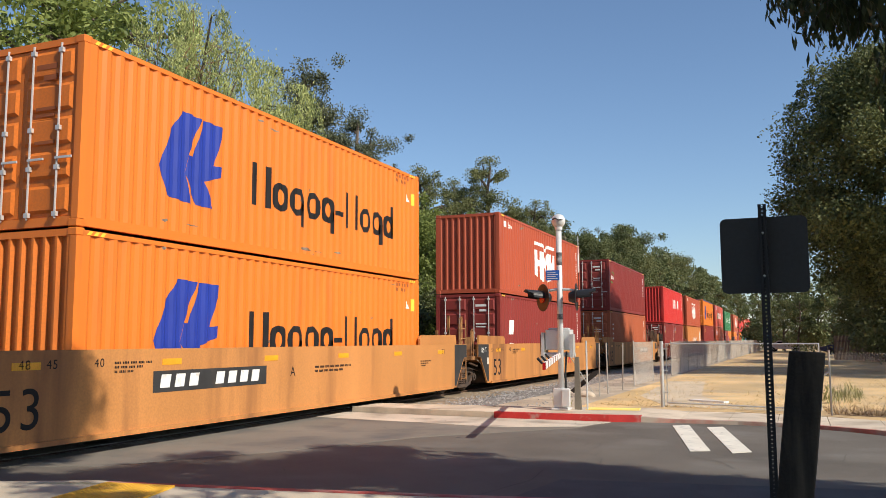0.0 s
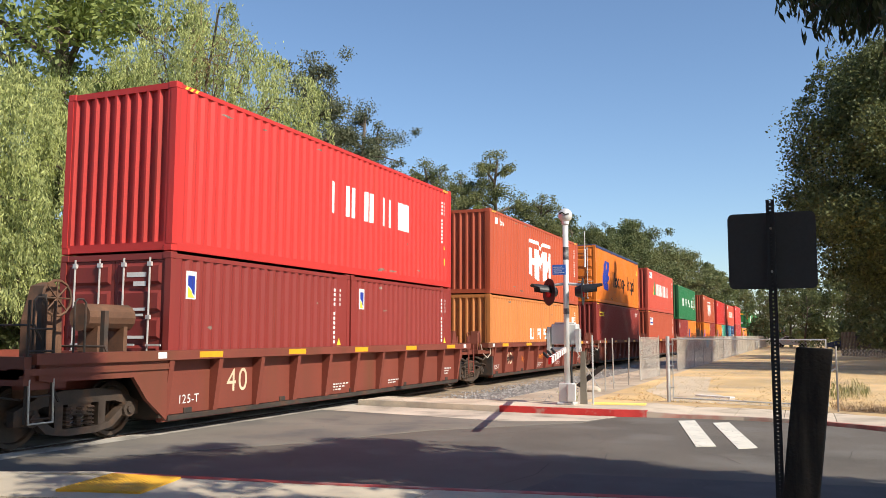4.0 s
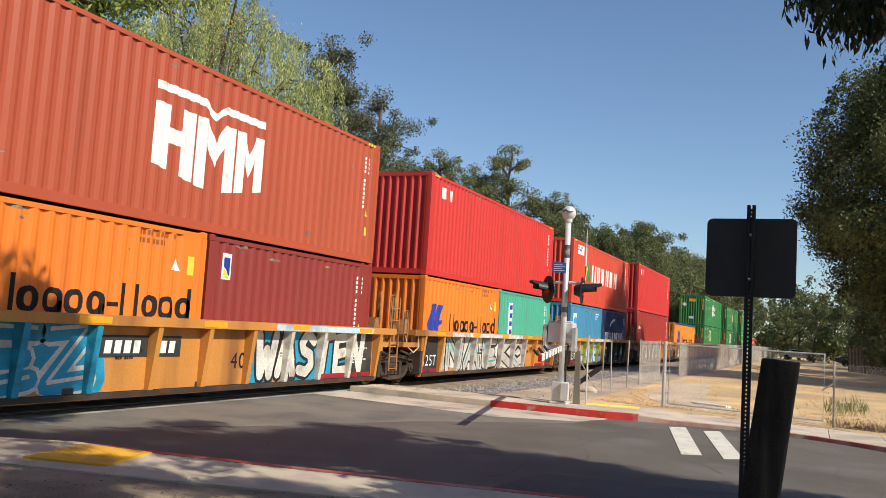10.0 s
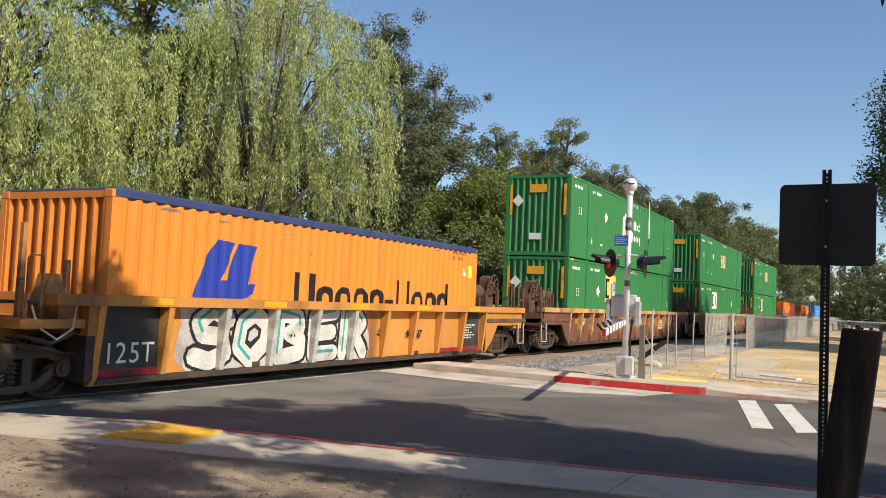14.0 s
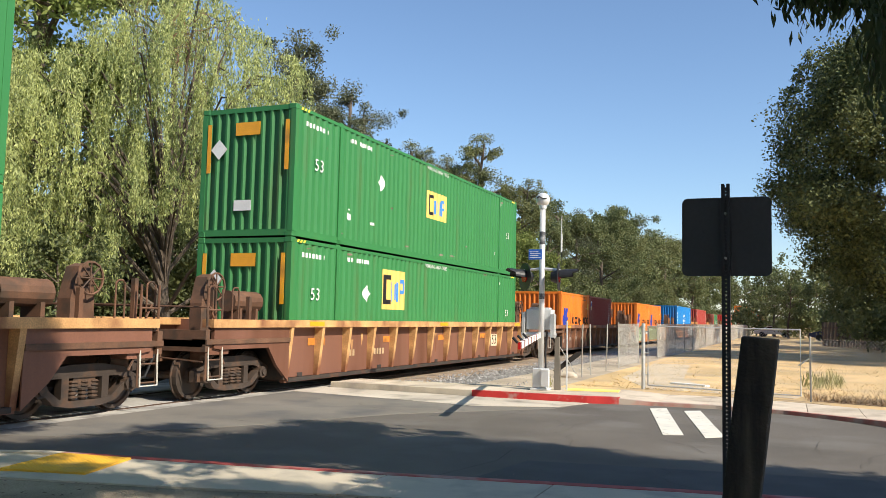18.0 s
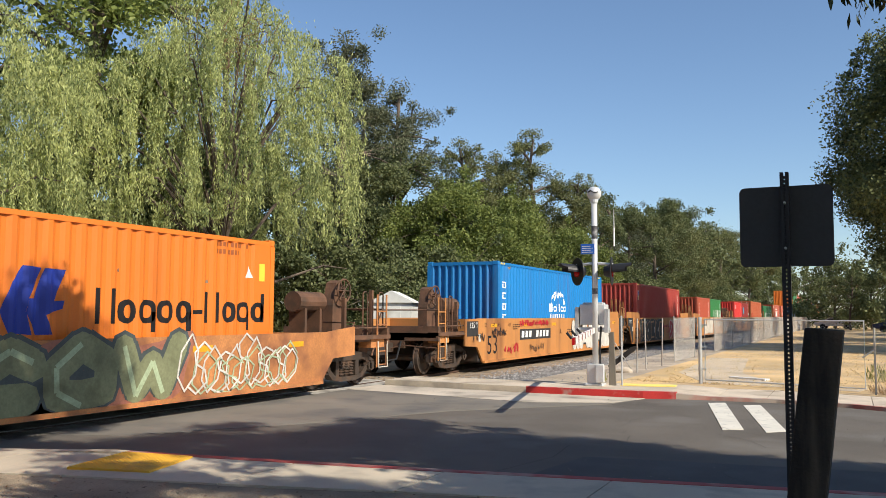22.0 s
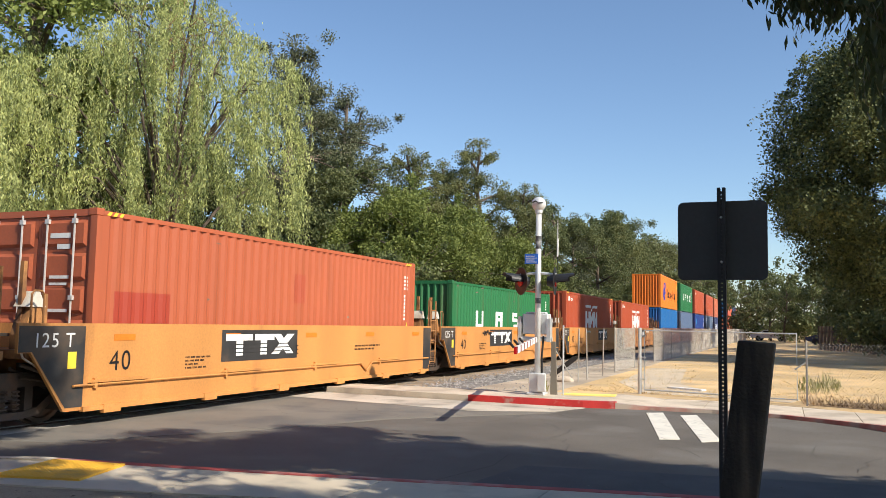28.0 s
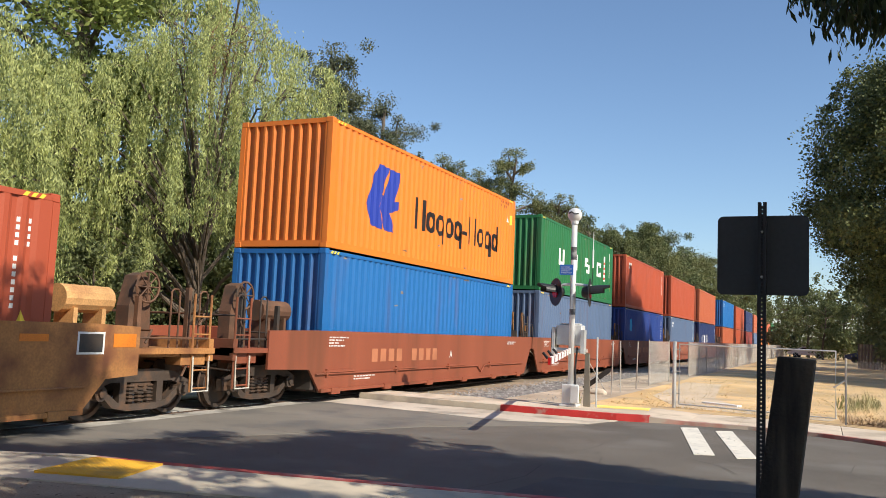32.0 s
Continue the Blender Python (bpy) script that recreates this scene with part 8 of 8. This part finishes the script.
def grow(rng, height, spread, trunk_top=0.35, limbs=11, narrow=0.0):
    """Trunk and limb lines and the clumps at their ends."""
    lines, blobs = [], []
    x = y = 0.0
    spine = []
    for k in range(7):
        t = k / 6
        spine.append((x, y, height * 0.92 * t))
        x += rng.normal() * height * 0.018
        y += rng.normal() * height * 0.018
    lines.append((spine, height * 0.020, height * 0.005))
    for i in range(limbs):
        t = trunk_top + (0.97 - trunk_top) * (i + rng.uniform(0, 0.7)) / limbs
        k = t * 6
        a, b = spine[min(int(k), 5)], spine[min(int(k) + 1, 6)]
        p = np.array(a) + (np.array(b) - np.array(a)) * (k - int(k))
        ang = i * 2.4 + rng.uniform(-0.5, 0.5)
        prof = math.sin(math.pi * (0.18 + 0.80 * (t - trunk_top) / (1 - trunk_top))) ** 0.7
        reach = spread * prof * rng.uniform(0.65, 1.1) * (1 - narrow)
        tip = p + np.array([math.cos(ang) * reach, math.sin(ang) * reach, reach * rng.uniform(0.2, 0.6)])
        mid = (p + tip) / 2 + np.array([0, 0, reach * 0.10])
        lines.append(([tuple(p), tuple(mid), tuple(tip)], height * 0.008, height * 0.002))
        br = spread * rng.uniform(0.20, 0.34)
        blobs += [(tip, br), (mid + rng.normal(size=3) * 0.3, br * 0.85)]
        for j in range(3):
            e = tip + rng.normal(size=3) * spread * 0.17
            blobs.append((e, br * rng.uniform(0.45, 0.8)))
            if j < 2:
                lines.append(([tuple(mid), tuple((mid + e) / 2 + np.array([0, 0, 0.1])), tuple(e)], height * 0.004, height * 0.0012))
    blobs.append((np.array(spine[-1]) + [0, 0, height * 0.02], spread * 0.22))
    return lines, blobs


def wood(name, lines, parent, sides=6):
    bm = B()
    for pts, r0, r1 in lines:
        tube(bm, pts, r0, sides, r1)
    return part(name, bm, BARK, parent)


def tree(seed, height, spread, mat, label, density, leaf=(0.20, 0.12), trunk_top=0.3, limbs=12, place=(0, 0, 0), narrow=0.0, skirt=0, group="trees along the track"):
    rng = np.random.default_rng(seed)
    ob = thing("tree", label, "tree", group, place)
    lines, blobs = grow(rng, height, spread, trunk_top, limbs, narrow)
    wood("trunk", lines[:1], ob, 9)
    wood("branchwork", lines[1:], ob)["kind"] = "stuff"
    for i in range(skirt):
        a = rng.uniform(0, 6.28)
        blobs.append((np.array([math.cos(a) * spread * rng.uniform(0.3, 0.9), math.sin(a) * spread * rng.uniform(0.3, 0.9), rng.uniform(0.12, 0.35) * height]), spread * rng.uniform(0.22, 0.34)))
    part("crown", leaf_mesh("crown", puffs(rng, blobs, density), *leaf, mat, rng), None, ob, "crown of small leaves")["kind"] = "stuff"
    return ob


def willow(seed, place, profile, depth, locks, label, skirt=2.0, gap=None):
    """A weeping willow: locks of hanging strands from arching limbs, under a ragged crest.
    profile gives the crest height over the sideways distance; the x axis points sideways."""
    rng = np.random.default_rng(seed)
    ob = thing("willow_tree", label, "tree", "trees along the track", place)
    ob.rotation_euler = (0, 0, math.atan2(place[1], place[0]) + math.pi / 2)
    lo, hi = profile[0][0], profile[-1][0]
    high = max(h for _, h in profile)
    lines = [([(0, 0, -0.1), (0.2, 0.1, high * 0.2), (-0.1, 0.3, high * 0.45), (0.1, 0.2, high * 0.72)], 0.40, 0.14)]
    pts, kept, tries = [], [], 0
    while len(kept) < locks and tries < 9000:
        tries += 1
        u, v = rng.uniform(lo, hi), rng.uniform(-1, 1)
        e = abs(2 * (u - lo) / (hi - lo) - 1)
        v *= depth * math.sqrt(max(0.12, 1 - e * e))
        crest = along(profile, u) * (1 - 0.22 * (v / depth) ** 2)
        k = 1.0 if rng.random() < 0.42 else rng.uniform(0.34, 0.94)
        if k < 1.0:      # lower tiers hang from the outside of the crown
            v = abs(v) * 0.6 + 0.4 * depth * math.sqrt(max(0.12, 1 - e * e))
            v *= -1 if rng.random() < 0.2 else 1
        z = crest * k + rng.normal() * 0.45 + (0.7 if rng.random() < 0.12 else 0.0)
        if gap and v > 0 and abs(u - gap[0]) < gap[1] and z < gap[2] and rng.random() < 0.85:
            continue
        if any((u - a) ** 2 + (v - b) ** 2 + ((z - c) * 0.50) ** 2 < 0.95 for a, b, c in kept):
            continue
        kept.append((u, v, z))
        if len(kept) % 5 == 0:
            r = rng.uniform(0.25, 0.5)
            lines.append(([(0.0, 0.2, z * 0.42), (u * 0.4, v * 0.4, z * 0.80), (u * 0.8, v * 0.8, z * 1.0), (u, v, z - 0.1)], 0.085, 0.015))
        drop = min(z - skirt - (2.4 if gap and u < 1.5 else 0.0), rng.uniform(1.7, 4.6))
        if drop < 0.6:
            continue
        out = np.array([u - 0.0, v]) / max(1.0, math.hypot(u, v))
        n = 34
        pts.append(np.stack([u + rng.normal(size=n) * 0.26, v + rng.normal(size=n) * 0.26, z + rng.normal(size=n) * 0.20], 1))
        for q in range(int(rng.integers(7, 13))):
            l = drop * rng.uniform(0.35, 1.08)
            m = int(12 + 26 * l)
            t = rng.uniform(0, 1, m) ** 0.85
            ox, oy = rng.normal(size=2) * 0.24
            bow = rng.uniform(0.2, 0.8)
            wave = np.sin(t * rng.uniform(3, 9) + rng.uniform(0, 6)) * 0.05
            fan = np.sqrt(t) * 0.75 + 0.25
            tight = 0.075 * (1.15 - 0.7 * t)
            pts.append(np.stack([u + (ox + out[0] * bow) * fan + wave + rng.normal(size=m) * tight,
                                 v + (oy + out[1] * bow) * fan + rng.normal(size=m) * tight, z - l * t ** 1.15], 1))
    for i in range(16):   # upright leafy leaders and bare twigs above the crest
        u = rng.uniform(lo * 0.35, hi * 0.45)
        z = along(profile, u)
        p = [(u * 0.8, 0.2, z * 0.75), (u + rng.normal() * 0.1, 0.2, z), (u + rng.normal() * 0.3, rng.normal() * 0.3, z + rng.uniform(0.5, 1.9))]
        lines.append((p, 0.028, 0.006))
        if i % 3 == 0:
            n = 120
            t = rng.uniform(0.3, 1, n)[:, None]
            pts.append(np.array(p[1]) * (1 - t) + np.array(p[2]) * t + rng.normal(size=(n, 3)) * 0.17)
    if gap:              # dead brown twigs in the gap of the crown
        twigs = []
        for i in range(150):
            p = np.array([gap[0] + 0.5 + rng.normal() * 0.7, rng.uniform(1.5, 3.6), gap[2] - 0.8 + rng.normal() * 0.8])
            q = p + rng.normal(size=3) * np.array([0.28, 0.28, 0.35])
            twigs.append(([tuple(p), tuple((p + q) / 2 + rng.normal(size=3) * 0.05), tuple(q)], 0.012, 0.004))
        bm = B()
        for pts3, r0, r1 in twigs:
            tube(bm, pts3, r0, 4, r1)
        part("twig_tangle", bm, material("dead_brown_twig", (0.24, 0.12, 0.07), 0.9, vary=0.2), ob, "bare brown dead twigs")["kind"] = "stuff"
    wood("trunk", lines[:1], ob, 10)
    wood("branchwork", lines[1:], ob)["kind"] = "stuff"
    part("crown", leaf_mesh("crown", np.concatenate(pts), 0.165, 0.042, L_WILLOW, rng, 0.75), None, ob, "hanging curtains of narrow leaves")["kind"] = "stuff"
    return ob


# crest heights run from the far side (minus) to the street side
willow(3, (-21.8, 26.0, -0.05), [(-5.0, 9.4), (-4.4, 10.1), (-3.5, 11.1), (-2.8, 12.1), (-1.7, 12.8), (-0.6, 13.3), (0.8, 13.3), (1.6, 12.9), (2.4, 12.2), (3.2, 11.7), (4.2, 11.3), (5.4, 10.9), (6.6, 10.3), (7.6, 9.4)], 5.0, 520,
       "weeping willow with long yellow-green curtains", gap=(-0.9, 0.9, 12.0))
willow(4, (-24.0, 14.5, -0.05), [(-4.8, 8.4), (-3.0, 9.6), (0.0, 10.2), (3.0, 9.6), (4.8, 8.0)], 4.0, 190, "smaller weeping willow beside the track")

oak = tree(11, 14.0, 4.6, L_OAK, "dark green spreading oak tree", 480, skirt=8)
faroak = tree(19, 14.0, 4.6, L_OAK, "dark green spreading oak tree in the distance", 170, (0.34, 0.20), skirt=8)
bright = tree(12, 8.5, 4.4, L_BRIGHT, "green bushy tree with yellowish tips", 560, (0.17, 0.11), 0.12, 13, skirt=10)
dark = tree(13, 15.5, 3.4, L_GREYGREEN, "tall grey-green tree with narrow open crown", 640, (0.15, 0.075), 0.25, 17, narrow=0.2, skirt=3)
olive = tree(14, 13.0, 4.4, L_OLIVE, "tall brownish-green tree with open upright limbs", 480, (0.16, 0.085), 0.28, 15, narrow=0.1, skirt=4)
bush = tree(15, 4.2, 2.6, L_OAK, "low dense dark green bush", 430, (0.17, 0.11), 0.05, 9, skirt=8)
broad = tree(16, 21.0, 5.2, L_GREEN, "tall broad-leaved tree with heavy dark limbs", 180, (0.28, 0.13), 0.40, 22)
spire = tree(18, 15.0, 3.3, L_OLIVE, "tall open tree with upright leafy limbs", 560, (0.16, 0.085), 0.30, 19, narrow=0.25)
PLACES = [
    (broad, -28.0, 23.6, 1.1, 0.3), (oak, -36.0, 20.0, 1.2, 1.9), (oak, -34.0, 36.0, 1.05, 4.0),
    (dark, -26.8, 40.3, 1.15, 0.0), (dark, -25.6, 45.4, 1.10, 2.0), (dark, -28.5, 44.5, 1.0, 1.2), (oak, -23.8, 42.5, 0.84, 1.4), (oak, -27.5, 37.5, 0.8, 3.4),
    (spire, -22.3, 48.6, 0.90, 0.8), (bright, -19.0, 41.5, 0.92, 0.5), (bright, -18.0, 47.0, 0.95, 2.4), (olive, -20.0, 52.0, 0.68, 2.2), (bright, -20.5, 44.5, 1.05, 4.0),
    (spire, -20.4, 60.0, 1.06, 3.6), (spire, -23.6, 58.5, 0.97, 1.0), (spire, -18.6, 61.0, 0.84, 5.0), (olive, -21.5, 63.0, 0.78, 2.0), (bright, -17.5, 56.0, 0.86, 4.4), (oak, -18.2, 66.5, 0.70, 0.2),
    (oak, -18.8, 75.0, 0.93, 2.8), (dark, -20.5, 82.0, 0.84, 0.4), (oak, -17.5, 86.0, 0.92, 5.0), (oak, -18.0, 97.0, 1.08, 1.3), (olive, -17.0, 92.0, 0.9, 0.9),
    (oak, -18.5, 110.0, 1.02, 3.3), (olive, -17.5, 122.0, 1.1, 0.1), (oak, -17.5, 134.0, 1.05, 2.2), (oak, -18.0, 150.0, 1.1, 4.2), (oak, -17.0, 170.0, 1.1, 0.8),
    (oak, -17.5, 195.0, 1.15, 1.7), (oak, -18.0, 225.0, 1.2, 2.9), (oak, -17.0, 260.0, 1.2, 5.2), (oak, -14.0, 310.0, 1.2, 0.4), (oak, -8.0, 380.0, 1.3, 2.0), (oak, 4.0, 400.0, 1.3, 1.0),
    (oak, -30.0, 62.0, 0.85, 0.9), (oak, -30.0, 78.0, 0.9, 2.9), (oak, -30.0, 100.0, 0.95, 4.9), (oak, -32.0, 52.0, 0.9, 3.9),
    (bush, -17.5, 33.5, 1.0, 0.4), (bush, -16.8, 37.0, 1.1, 2.0), (bush, -17.5, 31.0, 0.8, 1.0), (bush, -16.5, 43.5, 1.0, 3.0), (bush, -16.8, 51.0, 1.1, 5.0), (bush, -16.5, 61.0, 1.1, 1.5),
    (bush, -16.5, 70.0, 1.2, 2.5), (bush, -16.5, 80.0, 1.2, 0.2), (bush, -16.0, 103.0, 1.3, 0.2), (bush, -16.5, 116.0, 1.3, 4.2),
    (bush, -27.0, 33.0, 1.5, 0.6), (bush, -29.0, 21.0, 1.6, 1.6), (bush, -24.0, 36.5, 1.3, 2.6), (bush, -31.0, 15.0, 1.6, 0.0), (bush, -20.5, 35.5, 1.2, 5.5), (bush, -21.0, 20.0, 0.9, 3.3),
    (oak, 0.2, 108.0, 0.50, 0.6), (oak, -3.5, 130.0, 0.52, 2.6), (oak, 9.0, 95.0, 0.9, 4.6), (oak, 16.0, 78.0, 0.95, 1.1), (oak, 24.0, 70.0, 1.0, 2.1),
    (oak, -28.5, 31.5, 0.72, 0.5), (oak, -31.0, 27.0, 0.76, 1.5), (oak, -33.0, 21.5, 0.74, 2.5), (oak, -30.0, 35.5, 0.76, 3.5),
    (bush, -33.5, 17.0, 1.9, 0.2), (bush, -33.5, 23.0, 2.0, 1.2), (bush, -32.0, 29.0, 2.0, 2.2), (bush, -31.0, 35.5, 1.9, 3.2), (bush, -35.0, 11.0, 2.0, 4.2), (bush, -27.5, 30.5, 1.2, 0.9),
    (bush, 8.8, 60.0, 1.9, 0.3), (bush, 9.5, 52.0, 1.9, 1.3), (bush, 13.0, 46.0, 1.9, 2.3), (bush, 9.0, 76.0, 1.7, 5.3), (bush, 7.6, 85.0, 2.0, 0.8), (oak, 6.0, 66.0, 0.8, 3.0),
    (bush, 6.4, 108.0, 2.2, 1.1), (bush, 2.6, 116.0, 2.1, 4.4), (bush, 6.6, 60.5, 1.8, 2.9), (bush, -1.5, 121.0, 2.2, 0.5),
    (oak, 15.0, 40.0, 1.05, 0.7), (oak, 20.0, 52.0, 1.05, 5.0),
]
used = set()
for src, x, y, k, turn in PLACES:
    if src is oak and (y > 105 or x < -33.5):
        src = faroak
    m = pose(x, y, -0.06, 0, 0, math.degrees(turn)) @ Matrix.Scale(k, 4)
    if src in used:
        ob = copy_thing(src, pose(x, y, -0.06, 0, 0, math.degrees(turn)))
    else:
        ob = src
        used.add(src)
    ob.matrix_basis = m

# large dark tree beside the lot
rng = np.random.default_rng(31)
big = thing("tree", "large dense dark green tree with rounded crown", "tree", "trees beside the lot", (5.8, 44.0, -0.05))
lines, blobs = grow(rng, 15.6, 5.4, 0.34, 20)
wood("trunk", lines[:1], big, 9)
wood("branchwork", lines[1:], big)["kind"] = "stuff"
for i in range(70):
    a, u = i * 2.39996, (i + 0.5) / 70
    z = 3.6 + 11.2 * u
    r = 6.6 * (math.sin(math.pi * (0.10 + 0.80 * u)) ** 0.8)
    blobs.append((np.array([math.cos(a) * r * rng.uniform(0.72, 0.98), math.sin(a) * r * rng.uniform(0.72, 0.98), z]), rng.uniform(1.0, 1.9)))
for k in range(5):
    blobs.append((np.array([-5.6 + 0.25 * k, 0.3, 12.6 + 0.55 * k]), 0.55 - 0.04 * k))
part("crown", leaf_mesh("crown", puffs(rng, blobs, 880), 0.16, 0.095, L_BIG, rng), None, big, "crown of small dark leaves")["kind"] = "stuff"

# the shade tree that overhangs the verge, its trunk off to the side
rng = np.random.default_rng(77)
shade = thing("tree", "broad shade tree overhanging the street", "tree", "trees beside the lot", (9.0, 1.5, 0.05))
EDGE = [(-16.0, 10.2), (-10.5, 10.0), (-9.2, 9.5), (-8.2, 9.6), (-7.8, 10.4), (-7.0, 11.3), (-5.7, 11.9), (-3.9, 11.4), (-2.6, 11.0), (-0.8, 10.6), (3.0, 10.3), (12.0, 9.5)]
sx, sy, sz = _sd
blobs = []
cell = 0.40
for i in range(int(17.8 / cell)):
    for j in range(int(11.0 / cell)):
        gx, gy = -11.8 + (i + rng.random()) * cell, 1.2 + (j + rng.random()) * cell
        far = gx < -3.2
        r = rng.uniform(0.34, 0.55) if far else rng.uniform(0.42, 0.7)
        if gy > along(EDGE, gx) - r * 0.6:
            continue
        if far and along(W1, gx) + 0.15 < gy < along(K1, gx) + 0.25 and gx > -9.3 and rng.random() < (0.86 if gx < -4.6 else 0.62):
            continue
        if noise.noise((gx * 0.62, gy * 1.15, 4.0)) > ((-0.15 if gy < along(W1, gx) and gx < -1.0 else 0.13) if far or gy < 6.3 else 0.55):
            continue
        if -9.5 < gx < -7.4 and rng.random() < 0.2:
            continue
        for k in range(6):
            z = rng.uniform(4.6, 11.5)
            x, y = gx + sx / sz * z, gy + sy / sz * z
            el = math.degrees(math.atan2(z - r * 1.25 - 1.6, math.hypot(x, y)))
            az = math.degrees(math.atan2(-x, y))
            lim = 26.5 if az > 2.5 else (23.0 if az > -6.0 else 10.0)
            if y > -0.5 and -12 < az < 62 and el < lim:
                continue
            blobs.append((np.array([x - 9.0, y - 1.5, z - 0.05]), r))
            break
twigs = []
spray = []
for i in range(50):    # hanging leaf sprays that dip below the crown
    d = rng.uniform(7.6, 9.4)
    a = rng.uniform(-6.5, -0.2) if i % 3 else rng.uniform(-6.5, 1.4)
    low = (17.7 if a < -1.2 else 18.7 if a < 0 else 20.3) + rng.uniform(0, 2.2)
    top = Vector((-math.sin(radians(a)) * d - 9.0, math.cos(radians(a)) * d - 1.5, 1.6 + d * math.tan(radians(low + rng.uniform(2.0, 3.0)))))
    tip = Vector((top.x + rng.normal() * 0.12, top.y + rng.normal() * 0.12, 1.6 + d * math.tan(radians(low))))
    twigs.append(([tuple(top + Vector((1.2, -0.3, 0.5))), tuple(top), tuple(tip)], 0.008, 0.003))
    for k in range(30):
        t = rng.uniform(0.0, 1.0)
        spray.append(np.array(top.lerp(tip, t)) + rng.normal(size=3) * (0.05 + 0.03 * (1 - t)))
for i in range(46):    # longer sprays at the edge of the crown
    d, a, low = rng.uniform(6.5, 9.0), rng.uniform(-9.5, -6.3), rng.uniform(10.5, 17.0)
    top = Vector((-math.sin(radians(a)) * d - 9.0, math.cos(radians(a)) * d - 1.5, 1.6 + d * math.tan(radians(21.0))))
    tip = Vector((top.x + rng.normal() * 0.15, top.y + rng.normal() * 0.15, 1.6 + d * math.tan(radians(low))))
    twigs.append(([tuple(top + Vector((1.4, -0.4, 0.6))), tuple(top), tuple(tip)], 0.009, 0.003))
    for k in range(75):
        t = rng.uniform(0.0, 1.0)
        spray.append(np.array(top.lerp(tip, t)) + rng.normal(size=3) * (0.07 + 0.05 * (1 - t)))
wide = []           # unseen extra crown, over and behind, added to cut sky light on the ground
for i in range(1500):
    x, y, z = rng.uniform(-9.0, 17.0), rng.uniform(-17.0, 9.0), rng.uniform(5.5, 11.5)
    gx, gy = x - sx / sz * z, y - sy / sz * z
    if math.hypot(x, y) < 2.0 or gy > along(EDGE, gx) - 1.4 or (gx < -2.0 and gy > 1.8):
        continue
    if y > -0.5 and math.degrees(math.atan2(z - 3.2, math.hypot(x, y))) < 30.0 and -14 < math.degrees(math.atan2(-x, y)) < 62:
        continue
    wide.append((np.array([x - 9.0, y - 1.5, z]), rng.uniform(0.8, 1.15)))
lines = [([(0, 0, -0.1), (0.1, 0.0, 1.5), (-0.1, 0.1, 3.2), (-0.3, 0.0, 5.0), (-0.8, 0.1, 8.5)], 0.34, 0.12)]
for c, r in blobs[::40]:
    mid = np.array([-0.3, 0.0, 4.2]) * 0.55 + np.array(c) * 0.45 + np.array([0, 0, 1.3])
    lines.append(([(-0.2, 0.05, 3.8), tuple(mid), tuple(c)], 0.028, 0.006))
wood("trunk", lines[:1], shade, 10)
wood("branchwork", lines[1:] + twigs, shade, 5)["kind"] = "stuff"
pts = puffs(rng, blobs, 1000)
part("crown", leaf_mesh("crown", pts, 0.19, 0.080, L_DARK, rng, 0.35), None, shade, "crown of narrow dark leaves")["kind"] = "stuff"
part("upper_crown", leaf_mesh("upper_crown", puffs(rng, wide[:620], 170), 0.34, 0.17, L_DARK, rng, 0.2), None, shade, "added unseen upper crown that blocks sky light")["kind"] = "stuff"
part("hanging_spray", leaf_mesh("hanging_spray", np.array(spray), 0.14, 0.040, L_SPRAY, rng, 1.0), None, shade, "drooping sprays of narrow leaves")["kind"] = "stuff"

# weeds inside the fence
WEED = leaf_material("weed_leaf", (0.18, 0.19, 0.07), (0.44, 0.42, 0.17))
for cx, cy, hh in ((0.62, 22.6, 0.30), (1.05, 22.9, 0.33), (-5.2, 19.3, 0.24)):
    w = thing("weed_clump", "pale green weed clump in dry ground", "plant", "weed clumps", (cx, cy, 0.06))
    part("foliage", leaf_mesh("foliage", puffs(rng, [((0, 0, hh * 0.7), hh * 0.7), ((hh * 0.6, 0.1, hh * 0.5), hh * 0.5), ((-hh * 0.5, 0, hh * 0.5), hh * 0.5)], 1500) * np.array([0.9, 0.9, 1.15]), 0.24, 0.020, WEED, rng, -0.9), None, w)["kind"] = "stuff"


def motions():
    for ob, s, z in MOVING:
        walk(ob, [(t, pose(TX, s - gone(t), z)) for t in (0, 4, 8, 12, 16, 20, 24, 28, 32)])


motions()
